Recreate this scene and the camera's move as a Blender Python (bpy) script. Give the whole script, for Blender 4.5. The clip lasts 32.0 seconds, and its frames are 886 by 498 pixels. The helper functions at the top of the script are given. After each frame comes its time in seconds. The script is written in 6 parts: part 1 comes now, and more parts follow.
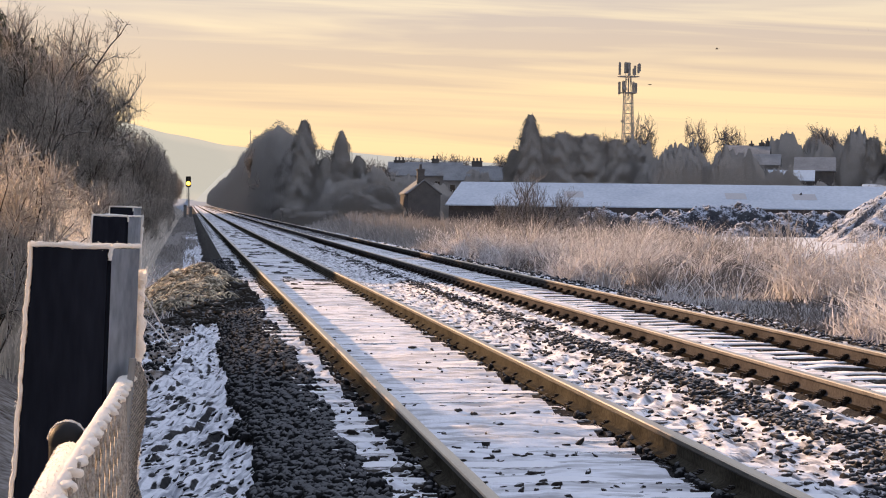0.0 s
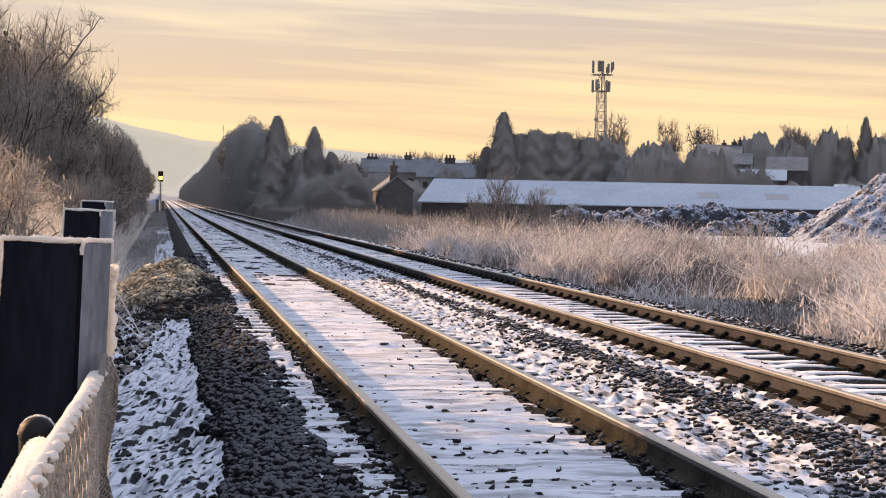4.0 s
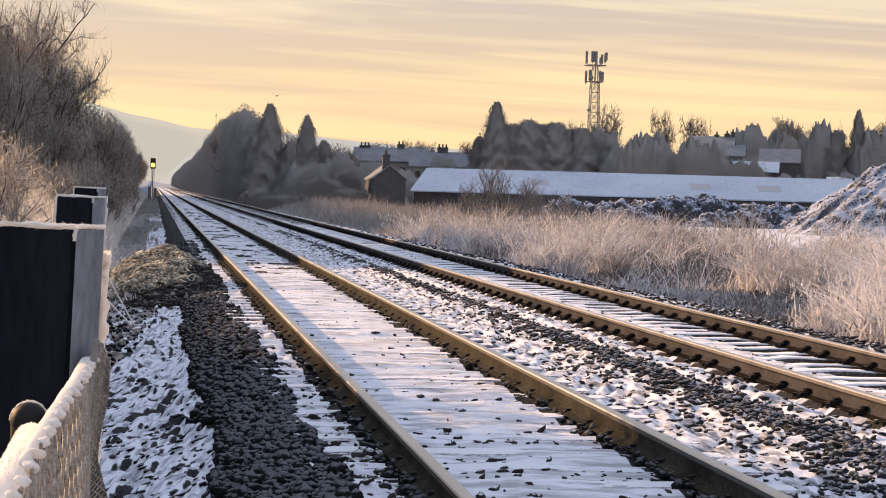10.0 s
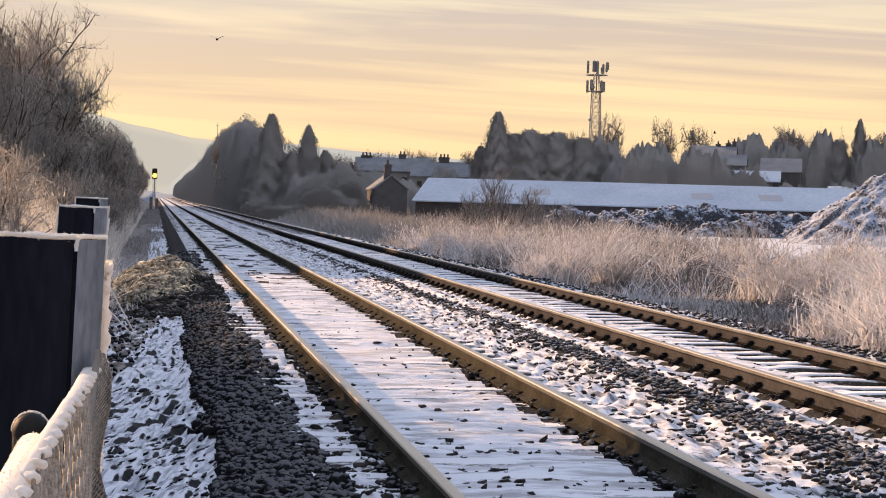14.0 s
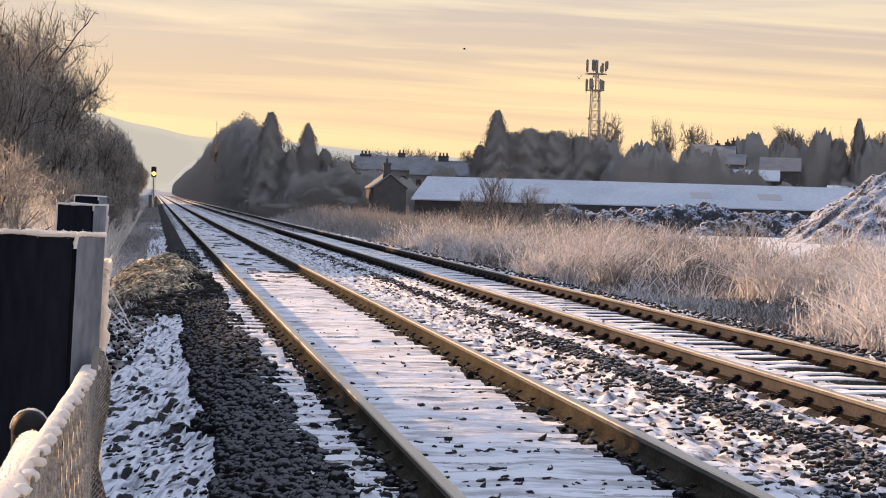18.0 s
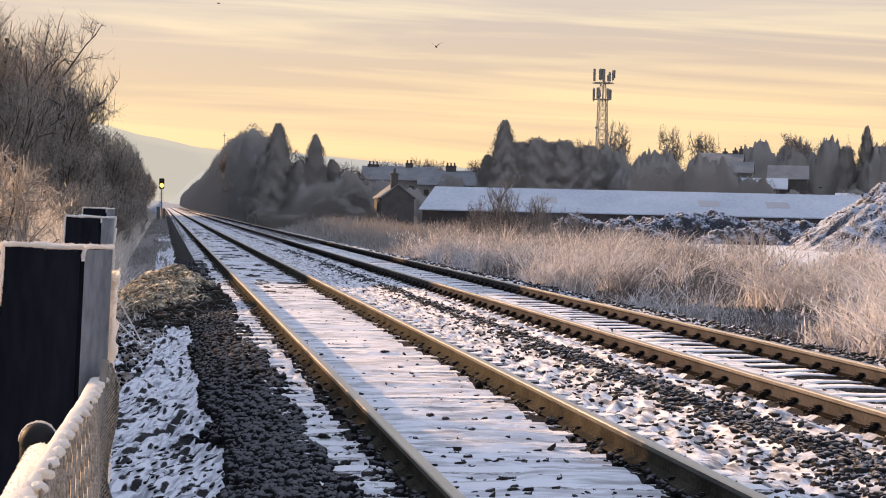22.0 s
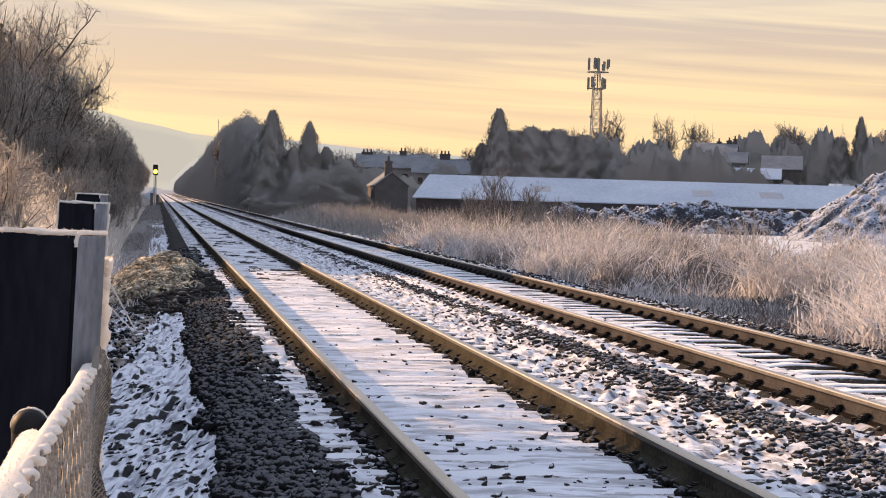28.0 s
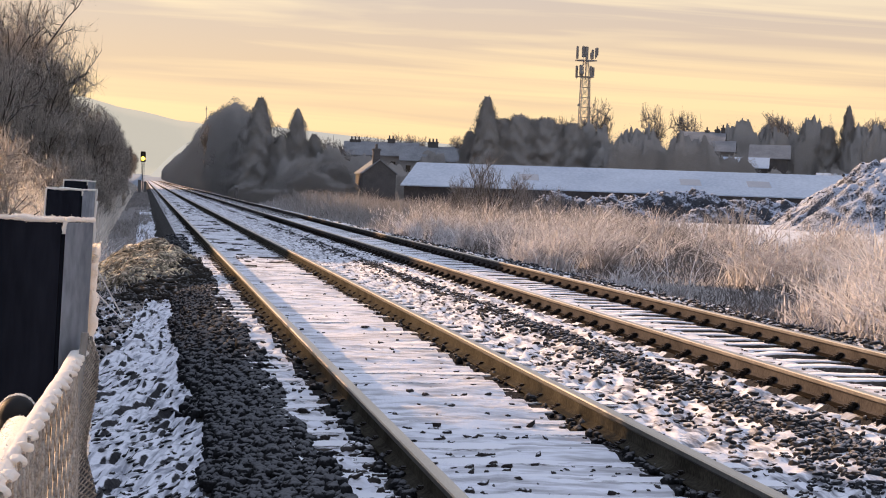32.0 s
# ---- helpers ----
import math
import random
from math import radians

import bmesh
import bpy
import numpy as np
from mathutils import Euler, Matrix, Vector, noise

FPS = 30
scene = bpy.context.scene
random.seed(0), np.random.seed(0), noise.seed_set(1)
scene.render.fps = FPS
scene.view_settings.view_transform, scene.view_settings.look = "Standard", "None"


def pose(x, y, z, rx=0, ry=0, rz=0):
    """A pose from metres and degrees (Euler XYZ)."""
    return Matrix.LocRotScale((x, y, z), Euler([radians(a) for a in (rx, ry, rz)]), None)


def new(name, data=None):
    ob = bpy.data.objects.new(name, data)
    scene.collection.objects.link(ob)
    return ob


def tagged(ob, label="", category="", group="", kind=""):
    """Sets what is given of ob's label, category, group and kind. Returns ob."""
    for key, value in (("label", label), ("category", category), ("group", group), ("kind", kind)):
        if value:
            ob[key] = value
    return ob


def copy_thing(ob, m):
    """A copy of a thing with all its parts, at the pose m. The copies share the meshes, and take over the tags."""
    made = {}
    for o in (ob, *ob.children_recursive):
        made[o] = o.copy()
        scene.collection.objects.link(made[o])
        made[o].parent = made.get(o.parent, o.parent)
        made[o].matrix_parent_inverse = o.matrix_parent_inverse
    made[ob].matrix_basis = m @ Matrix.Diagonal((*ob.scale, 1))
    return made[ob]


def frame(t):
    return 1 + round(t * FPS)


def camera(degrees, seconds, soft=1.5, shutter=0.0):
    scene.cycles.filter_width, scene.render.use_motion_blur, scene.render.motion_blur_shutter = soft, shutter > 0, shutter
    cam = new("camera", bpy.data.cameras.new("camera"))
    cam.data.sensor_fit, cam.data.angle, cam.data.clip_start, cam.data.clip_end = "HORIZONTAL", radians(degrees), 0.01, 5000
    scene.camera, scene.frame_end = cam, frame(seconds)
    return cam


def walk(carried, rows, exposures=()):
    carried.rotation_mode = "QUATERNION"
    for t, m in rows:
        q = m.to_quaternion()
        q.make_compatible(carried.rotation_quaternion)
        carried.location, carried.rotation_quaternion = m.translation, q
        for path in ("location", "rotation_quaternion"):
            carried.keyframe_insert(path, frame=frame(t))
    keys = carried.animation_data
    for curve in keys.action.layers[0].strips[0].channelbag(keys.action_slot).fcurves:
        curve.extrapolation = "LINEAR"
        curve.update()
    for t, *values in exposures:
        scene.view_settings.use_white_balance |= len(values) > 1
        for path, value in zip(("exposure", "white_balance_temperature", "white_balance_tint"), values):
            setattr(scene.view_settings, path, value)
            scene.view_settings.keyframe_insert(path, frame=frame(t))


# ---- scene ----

# ---------------------------------------------------------------- camera
cam = camera(23.2, 32.0, soft=1.05)
PATH = [
    (0, 0.0015, -0.0007, 1.3704, 88.8308, -0.6884, -6.7015),
    (0.5, 0.0013, 0.0010, 1.3701, 88.7754, -0.7392, -6.8610),
    (1, 0.0007, 0.0071, 1.3702, 88.6922, -0.8391, -6.9327),
    (1.5, 0.0004, 0.0098, 1.3700, 88.6602, -0.9185, -6.9564),
    (2, 0.0007, -0.0007, 1.3695, 88.6786, -0.9191, -7.0030),
    (2.5, 0.0003, -0.0014, 1.3697, 88.7286, -0.9527, -7.1216),
    (3, 0.0013, 0.0062, 1.3705, 88.7872, -1.0392, -7.2802),
    (3.5, 0.0013, 0.0009, 1.3706, 88.7997, -1.0697, -7.3878),
    (5.5, 0.0002, 0.0062, 1.3705, 88.5269, -1.3685, -7.5170),
    (6, 0.0002, -0.0024, 1.3702, 88.5443, -1.4188, -7.5437),
    (6.5, -0.0001, 0.0106, 1.3697, 88.5673, -1.3942, -7.5651),
    (7, 0.0001, 0.0095, 1.3693, 88.5721, -1.3904, -7.5403),
    (7.5, 0.0003, -0.0032, 1.3702, 88.5314, -1.3409, -7.4996),
    (8, -0.0009, 0.0117, 1.3693, 88.4794, -1.3909, -7.4963),
    (8.5, 0.0003, -0.0016, 1.3702, 88.4515, -1.4219, -7.4982),
    (9, 0.0000, -0.0000, 1.3700, 88.4442, -1.4994, -7.5446),
    (9.5, -0.0000, 0.0040, 1.3693, 88.4645, -1.5465, -7.5887),
    (10, 0.0000, 0.0013, 1.3702, 88.4811, -1.5941, -7.6316),
    (10.5, -0.0001, 0.0014, 1.3699, 88.4843, -1.5813, -7.6565),
    (11, -0.0003, 0.0005, 1.3705, 88.4925, -1.5468, -7.6603),
    (11.5, -0.0001, 0.0002, 1.3700, 88.5380, -1.4974, -7.6354),
    (12, -0.0001, 0.0001, 1.3700, 88.6057, -1.4970, -7.5922),
    (12.5, -0.0007, 0.0016, 1.3695, 88.6642, -1.3968, -7.5564),
    (13, -0.0001, 0.0006, 1.3700, 88.7191, -1.4964, -7.5468),
    (13.5, -0.0002, 0.0013, 1.3704, 88.7403, -1.5194, -7.5695),
    (14, -0.0000, 0.0024, 1.3699, 88.7423, -1.5138, -7.5902),
    (14.5, -0.0010, 0.0058, 1.3701, 88.7546, -1.5906, -7.5805),
    (16.5, -0.0005, 0.0018, 1.3699, 88.8310, -1.4658, -7.3968),
    (17, 0.0002, 0.0010, 1.3700, 88.7847, -1.4970, -7.4305),
    (17.5, -0.0001, 0.0025, 1.3699, 88.7330, -1.5764, -7.5227),
    (18, -0.0004, 0.0070, 1.3691, 88.7062, -1.6063, -7.6140),
    (18.5, 0.0000, 0.0005, 1.3703, 88.6910, -1.6170, -7.6770),
    (19, -0.0009, -0.0016, 1.3704, 88.7086, -1.6174, -7.6975),
    (19.5, -0.0004, -0.0107, 1.3704, 88.7247, -1.5350, -7.6687),
    (20, -0.0001, 0.0030, 1.3697, 88.7510, -1.5046, -7.6356),
    (20.5, 0.0000, -0.0002, 1.3701, 88.7662, -1.4984, -7.6125),
    (21, 0.0002, -0.0028, 1.3698, 88.8044, -1.4242, -7.5662),
    (21.5, 0.0002, -0.0032, 1.3698, 88.8802, -1.3342, -7.5020),
    (22, 0.0004, 0.0053, 1.3695, 88.9660, -1.2565, -7.4049),
    (22.5, 0.0000, 0.0060, 1.3699, 89.0377, -1.2252, -7.3002),
    (23, 0.0002, 0.0091, 1.3698, 89.0734, -1.2975, -7.2505),
    (23.5, 0.0000, 0.0013, 1.3699, 89.0602, -1.3514, -7.2778),
    (24, 0.0003, 0.0016, 1.3706, 89.0158, -1.4435, -7.3566),
    (24.5, -0.0001, 0.0053, 1.3713, 88.9508, -1.5817, -7.4315),
    (25, -0.0000, 0.0037, 1.3703, 88.8965, -1.5361, -7.4541),
    (25.5, -0.0002, 0.0074, 1.3706, 88.8459, -1.5753, -7.4549),
    (27.5, -0.0004, 0.0083, 1.3706, 88.6768, -1.6567, -7.5238),
    (28, 0.0006, 0.0110, 1.3696, 88.6546, -1.6302, -7.5706),
    (28.5, 0.0001, 0.0001, 1.3701, 88.6440, -1.5990, -7.6109),
    (29, 0.0000, 0.0032, 1.3699, 88.6263, -1.6024, -7.6543),
    (29.5, 0.0004, 0.0089, 1.3701, 88.5972, -1.5939, -7.6901),
    (30, 0.0005, 0.0026, 1.3708, 88.5684, -1.6648, -7.7353),
    (30.5, -0.0005, 0.0089, 1.3705, 88.5363, -1.7215, -7.7920),
    (31, -0.0002, 0.0055, 1.3699, 88.4931, -1.7493, -7.8324),
    (31.5, -0.0002, 0.0063, 1.3700, 88.4350, -1.8169, -7.8551),
    (32, 0.0002, 0.0075, 1.3698, 88.3439, -1.8313, -7.8922),
]
walk(cam, [(r[0], pose(*r[1:])) for r in PATH])

# ---------------------------------------------------------------- world, sun, exposure
SUN_AZ = 42.0      # degrees left of the line of the track
SUN_EL = 16.5
scene.view_settings.exposure = 0.14


def make_world():
    w = bpy.data.worlds.new("winter_sky")
    w.use_nodes = True
    scene.world = w
    nt = w.node_tree
    N, L = nt.nodes, nt.links
    N.clear()
    out = N.new("ShaderNodeOutputWorld")
    bg = N.new("ShaderNodeBackground")
    sky = N.new("ShaderNodeTexSky")
    sky.sky_type = "NISHITA"
    sky.sun_disc = False
    sky.sun_elevation = radians(SUN_EL)
    sky.sun_rotation = radians(-SUN_AZ)
    sky.air_density, sky.dust_density, sky.ozone_density = 1.0, 1.5, 1.5
    gain = N.new("ShaderNodeVectorMath")
    gain.operation = "SCALE"
    gain.inputs["Scale"].default_value = SKY_GAIN
    L.new(sky.outputs["Color"], gain.inputs[0])
    tc = N.new("ShaderNodeTexCoord")
    sep = N.new("ShaderNodeSeparateXYZ")
    L.new(tc.outputs["Generated"], sep.inputs[0])
    # thin high cloud: lit warm low down, grey-mauve higher up
    ramp = N.new("ShaderNodeValToRGB")
    cr = ramp.color_ramp
    stops = [(0.0, (1.02, 0.715, 0.42)), (0.03, (1.05, 0.755, 0.45)), (0.055, (1.00, 0.735, 0.460)),
             (0.092, (0.82, 0.672, 0.540)), (0.28, (0.72, 0.755, 0.90)), (1.0, (0.58, 0.69, 0.98))]
    while len(cr.elements) < len(stops):
        cr.elements.new(0.5)
    for e, (p, c) in zip(cr.elements, stops):
        e.position, e.color = p, (*c, 1)
    L.new(sep.outputs["Z"], ramp.inputs[0])
    # long streaks of cirrus
    mp = N.new("ShaderNodeMapping")
    mp.inputs["Scale"].default_value = (1.5, 1.5, 38.0)
    tilt = N.new("ShaderNodeMapping")
    tilt.inputs["Rotation"].default_value = (0, radians(-2.4), 0)
    L.new(tc.outputs["Generated"], tilt.inputs[0])
    L.new(tilt.outputs[0], mp.inputs[0])
    nz = N.new("ShaderNodeTexNoise")
    nz.inputs["Scale"].default_value = 1.6
    nz.inputs["Detail"].default_value = 4.5
    nz.inputs["Roughness"].default_value = 0.55
    nz.inputs["Distortion"].default_value = 0.7
    L.new(mp.outputs[0], nz.inputs[0])
    sr = N.new("ShaderNodeValToRGB")
    sr.color_ramp.elements[0].position, sr.color_ramp.elements[1].position = 0.41, 0.58
    sr.color_ramp.elements[0].color = (0.82, 0.795, 0.86, 1)
    sr.color_ramp.elements[1].color = (1.13, 1.10, 0.98, 1)
    L.new(nz.outputs[0], sr.inputs[0])
    mul = N.new("ShaderNodeMixRGB")
    mul.blend_type = "MULTIPLY"
    mul.inputs[0].default_value = 1.0
    L.new(ramp.outputs[0], mul.inputs[1])
    L.new(sr.outputs[0], mul.inputs[2])
    mix = N.new("ShaderNodeMixRGB")
    mix.inputs[0].default_value = 0.80
    L.new(gain.outputs[0], mix.inputs[1])
    L.new(mul.outputs[0], mix.inputs[2])
    L.new(mix.outputs[0], bg.inputs[0])
    bg.inputs[1].default_value = 1.0
    L.new(bg.outputs[0], out.inputs[0])


SKY_GAIN = 0.10
make_world()
sun = new("sun", bpy.data.lights.new("sun", "SUN"))
sun.data.energy = 8.0
sun.data.angle = radians(0.6)
sun.data.color = (1.0, 0.60, 0.32)
_az, _el = radians(SUN_AZ), radians(SUN_EL)
TO_SUN = Vector((-math.sin(_az) * math.cos(_el), math.cos(_az) * math.cos(_el), math.sin(_el)))
sun.matrix_world = Matrix.Translation((0, 0, 60)) @ TO_SUN.to_track_quat("Z", "Y").to_matrix().to_4x4()

# ---------------------------------------------------------------- materials


def material(name, a, b, rough=0.8, scale=4.0, fine=40.0, bump=0.3, metal=0.0, frost=0.0, frost_from=0.55,
             islands=0.0, stretch=(1, 1, 1), coords="Object", depth=0.02, frost_col=(0.78, 0.80, 0.84), spec=0.10, through_light=0.0, soft_normal=0.0, frost_noise=0.7, frost_width=0.25, thin=None, shade_scale=(1, 1, 1), shade_turn=0.0, shade_at=(0.46, 0.60)):
    """Two colours mixed by noise of two sizes, bump, and rime on faces that look up."""
    m = bpy.data.materials.new(name)
    m.use_nodes = True
    nt = m.node_tree
    N, L = nt.nodes, nt.links
    bs = N["Principled BSDF"]
    bs.inputs["Roughness"].default_value = rough
    bs.inputs["Metallic"].default_value = metal
    bs.inputs["Specular IOR Level"].default_value = spec
    tc = N.new("ShaderNodeTexCoord")
    mp = N.new("ShaderNodeMapping")
    mp.inputs["Scale"].default_value = stretch
    if coords == "World":
        ge = N.new("ShaderNodeNewGeometry")
        L.new(ge.outputs["Position"], mp.inputs[0])
    else:
        L.new(tc.outputs[coords], mp.inputs[0])
    n1 = N.new("ShaderNodeTexNoise")
    n1.inputs["Scale"].default_value, n1.inputs["Detail"].default_value = scale, 4
    n2 = N.new("ShaderNodeTexNoise")
    n2.inputs["Scale"].default_value, n2.inputs["Detail"].default_value = fine, 5
    L.new(mp.outputs[0], n1.inputs[0])
    L.new(mp.outputs[0], n2.inputs[0])
    add = N.new("ShaderNodeMath")
    add.operation = "ADD"
    L.new(n1.outputs[0], add.inputs[0])
    L.new(n2.outputs[0], add.inputs[1])
    mr = N.new("ShaderNodeMapRange")
    mr.inputs["From Min"].default_value, mr.inputs["From Max"].default_value = 0.72, 1.28
    L.new(add.outputs[0], mr.inputs[0])
    mx = N.new("ShaderNodeMixRGB")
    mx.inputs[1].default_value, mx.inputs[2].default_value = (*a, 1), (*b, 1)
    L.new(mr.outputs[0], mx.inputs[0])
    col = mx.outputs[0]
    geo = N.new("ShaderNodeNewGeometry")
    if islands:
        hs = N.new("ShaderNodeHueSaturation")
        im = N.new("ShaderNodeMapRange")
        im.inputs["To Min"].default_value, im.inputs["To Max"].default_value = 1 - islands, 1 + islands
        L.new(geo.outputs["Random Per Island"], im.inputs[0])
        L.new(im.outputs[0], hs.inputs["Value"])
        L.new(col, hs.inputs["Color"])
        col = hs.outputs[0]
    if frost:
        sp = N.new("ShaderNodeSeparateXYZ")
        L.new(geo.outputs["Normal"], sp.inputs[0])
        fr = N.new("ShaderNodeMath")
        fr.operation = "MULTIPLY_ADD"
        fr.inputs[1].default_value = frost_noise
        L.new(n2.outputs[0], fr.inputs[0])
        L.new(sp.outputs["Z"], fr.inputs[2])
        fm = N.new("ShaderNodeMapRange")
        fm.inputs["From Min"].default_value, fm.inputs["From Max"].default_value = frost_from + 0.25, frost_from + 0.25 + frost_width
        fm.inputs["To Max"].default_value = frost
        L.new(fr.outputs[0], fm.inputs[0])
        fx = N.new("ShaderNodeMixRGB")
        fx.inputs[2].default_value = (*frost_col, 1)
        if thin:                       # long grey streaks in thin snow, painting the shade of drifts
            tm = N.new("ShaderNodeMapping")
            tm.vector_type = "TEXTURE"
            tm.inputs["Scale"].default_value = [1 / k for k in shade_scale]
            tm.inputs["Rotation"].default_value = (0, 0, math.radians(shade_turn))
            L.new(mp.outputs[0], tm.inputs[0])
            tn = N.new("ShaderNodeTexNoise")
            tn.inputs["Scale"].default_value, tn.inputs["Detail"].default_value = 1.0, 3
            L.new(tm.outputs[0], tn.inputs[0])
            tr_ = N.new("ShaderNodeMapRange")
            tr_.inputs["From Min"].default_value, tr_.inputs["From Max"].default_value = shade_at
            L.new(tn.outputs[0], tr_.inputs[0])
            tx_ = N.new("ShaderNodeMixRGB")
            tx_.inputs[1].default_value, tx_.inputs[2].default_value = (*frost_col, 1), (*thin, 1)
            L.new(tr_.outputs[0], tx_.inputs[0])
            L.new(tx_.outputs[0], fx.inputs[2])
        L.new(fm.outputs[0], fx.inputs[0])
        L.new(col, fx.inputs[1])
        col = fx.outputs[0]
    L.new(col, bs.inputs["Base Color"])
    if bump:
        bp = N.new("ShaderNodeBump")
        bp.inputs["Strength"].default_value, bp.inputs["Distance"].default_value = bump, depth
        L.new(add.outputs[0], bp.inputs["Height"])
        L.new(bp.outputs[0], bs.inputs["Normal"])
    # fixed normal holds the sun off far foliage, flat as in haze
    if soft_normal:
        a1 = N.new("ShaderNodeVectorMath")
        a1.operation = "MULTIPLY_ADD"
        k = 1 - soft_normal
        a1.inputs[1].default_value = (k, k, k)
        a1.inputs[2].default_value = (0.0, -0.72 * soft_normal, 0.55 * soft_normal)
        L.new(geo.outputs["Normal"], a1.inputs[0])
        L.new(a1.outputs[0], bs.inputs["Normal"])
    if through_light:
        tr = N.new("ShaderNodeBsdfTranslucent")
        L.new(col, tr.inputs["Color"])
        ms = N.new("ShaderNodeMixShader")
        ms.inputs[0].default_value = through_light
        L.new(bs.outputs[0], ms.inputs[1])
        L.new(tr.outputs[0], ms.inputs[2])
        L.new(ms.outputs[0], N["Material Output"].inputs["Surface"])
    return m


def glowing(name, col, strength):
    m = bpy.data.materials.new(name)
    m.use_nodes = True
    bs = m.node_tree.nodes["Principled BSDF"]
    bs.inputs["Base Color"].default_value = (*col, 1)
    bs.inputs["Emission Color"].default_value = (*col, 1)
    bs.inputs["Emission Strength"].default_value = strength
    return m


# snow whose grey streaks put the shade of small drifts into the colour
BEDSNOW = material("thin_snow_shade_streaks", (0.022, 0.020, 0.020), (0.060, 0.055, 0.052), 0.8, 9, 34, 0.9, frost=1.0, frost_from=0.57, frost_noise=0.10, frost_width=0.07, coords="World", depth=0.012, frost_col=(0.80, 0.815, 0.87), thin=(0.42, 0.42, 0.44), shade_scale=(2.6, 11.0, 3.0), shade_at=(0.42, 0.66))
BANKSNOW = material("shoulder_snow_shade_streaks", (0.016, 0.016, 0.018), (0.05, 0.05, 0.054), 0.8, 9, 34, 0.9, frost=1.0, frost_from=0.60, frost_noise=0.10, frost_width=0.07, coords="World", depth=0.012, frost_col=(0.82, 0.84, 0.90), thin=(0.31, 0.33, 0.38), shade_scale=(24.0, 3.4, 3.0), shade_turn=-16.0, shade_at=(0.44, 0.66))
SIXSNOW = material("mid_snow_shade_streaks", (0.020, 0.019, 0.020), (0.055, 0.052, 0.052), 0.8, 9, 34, 0.9, frost=1.0, frost_from=0.59, frost_noise=0.10, frost_width=0.07, coords="World", depth=0.012, frost_col=(0.79, 0.80, 0.85), thin=(0.17, 0.175, 0.195), shade_scale=(15.0, 3.0, 3.0), shade_turn=4.0, shade_at=(0.43, 0.66))
FIELD = material("frosted_field", (0.52, 0.54, 0.58), (0.70, 0.73, 0.78), 0.9, 0.35, 6, 0.5, depth=0.05, coords="World")
STONE = material("ballast_stone", (0.020, 0.018, 0.018), (0.060, 0.054, 0.050), 0.85, 9, 60, 0.5, frost=0.9, frost_from=0.86,
                 islands=0.35, coords="World", depth=0.006)
STONE_RIMED = material("rimed_ballast_stone", (0.014, 0.0155, 0.018), (0.044, 0.047, 0.053), 0.85, 9, 60, 0.8, frost=0.5,
                       frost_from=0.70, islands=0.40, coords="World", depth=0.006, frost_width=0.4, frost_col=(0.55, 0.55, 0.58))
STONE_BARE = material("dark_ballast_stone", (0.005, 0.0054, 0.0062), (0.018, 0.019, 0.0215), 0.85, 9, 60, 0.8, frost=0.15,
                      frost_from=0.74, islands=0.40, coords="World", depth=0.006)
GRIT_SHADE = material("ballast_grit_and_shade", (0.008, 0.0075, 0.0075), (0.030, 0.028, 0.027), 0.9, 8, 45, 0.8, frost=0.03, frost_from=0.95, coords="World")
RUST = material("rusty_rail_side", (0.037, 0.035, 0.0355), (0.082, 0.077, 0.0775), 0.7, 2.2, 40, 0.3, metal=0.0, coords="World", depth=0.002, spec=0.0)
# paler rust on the far rails' head sides stands for sunlight
HEAD_LIT = material("lit_toned_rail_head", (0.12, 0.112, 0.104), (0.21, 0.198, 0.186), 0.6, 2.2, 40, 0.2, coords="World", depth=0.002, spec=0.0)
# darker rust carries the shade below the near rails' heads
WEB_SHADE = material("shade_toned_web", (0.026, 0.024, 0.020), (0.078, 0.072, 0.058), 0.8, 2.2, 40, 0.4, coords="World", depth=0.003, spec=0.0)
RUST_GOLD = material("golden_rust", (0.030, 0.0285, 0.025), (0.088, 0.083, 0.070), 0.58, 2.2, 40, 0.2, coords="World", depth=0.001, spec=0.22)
# near-black tone stands for the shade under the far rails
FOOT_SHADE = material("shade_toned_foot", (0.008, 0.007, 0.006), (0.026, 0.022, 0.018), 0.85, 2.2, 40, 0.4, coords="World", depth=0.003, spec=0.0)
STEEL = material("worn_rail_head", (0.30, 0.275, 0.245), (0.46, 0.425, 0.375), 0.36, 1.2, 30, 0.05, metal=0.9, stretch=(8, 0.4, 8), coords="World", depth=0.001, spec=0.5)
IRON = material("dark_cast_iron", (0.010, 0.009, 0.009), (0.028, 0.024, 0.021), 0.8, 20, 90, 0.4, spec=0.0, frost=0.12, frost_from=0.85, coords="World", depth=0.003)
SLEEPER = material("snowy_sleeper_timber", (0.05, 0.045, 0.042), (0.11, 0.10, 0.09), 0.85, 6, 50, 0.6, frost=1.0, frost_from=0.35,
                   stretch=(0.5, 3, 3), coords="World", depth=0.008, frost_col=(0.82, 0.83, 0.87))
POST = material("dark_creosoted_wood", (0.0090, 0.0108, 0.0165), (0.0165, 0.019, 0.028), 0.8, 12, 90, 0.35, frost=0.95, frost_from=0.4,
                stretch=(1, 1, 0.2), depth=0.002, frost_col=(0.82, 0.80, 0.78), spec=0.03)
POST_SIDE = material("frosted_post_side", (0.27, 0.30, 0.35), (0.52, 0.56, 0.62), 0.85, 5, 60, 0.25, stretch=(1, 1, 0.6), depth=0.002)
# rime with the warmth of the low sun put into its colour
RIME_SUN = material("sun_tinted_rime", (0.92, 0.88, 0.82), (0.96, 0.94, 0.90), 0.7, 60, 300, 0.6, depth=0.003, coords="World", through_light=0.3)
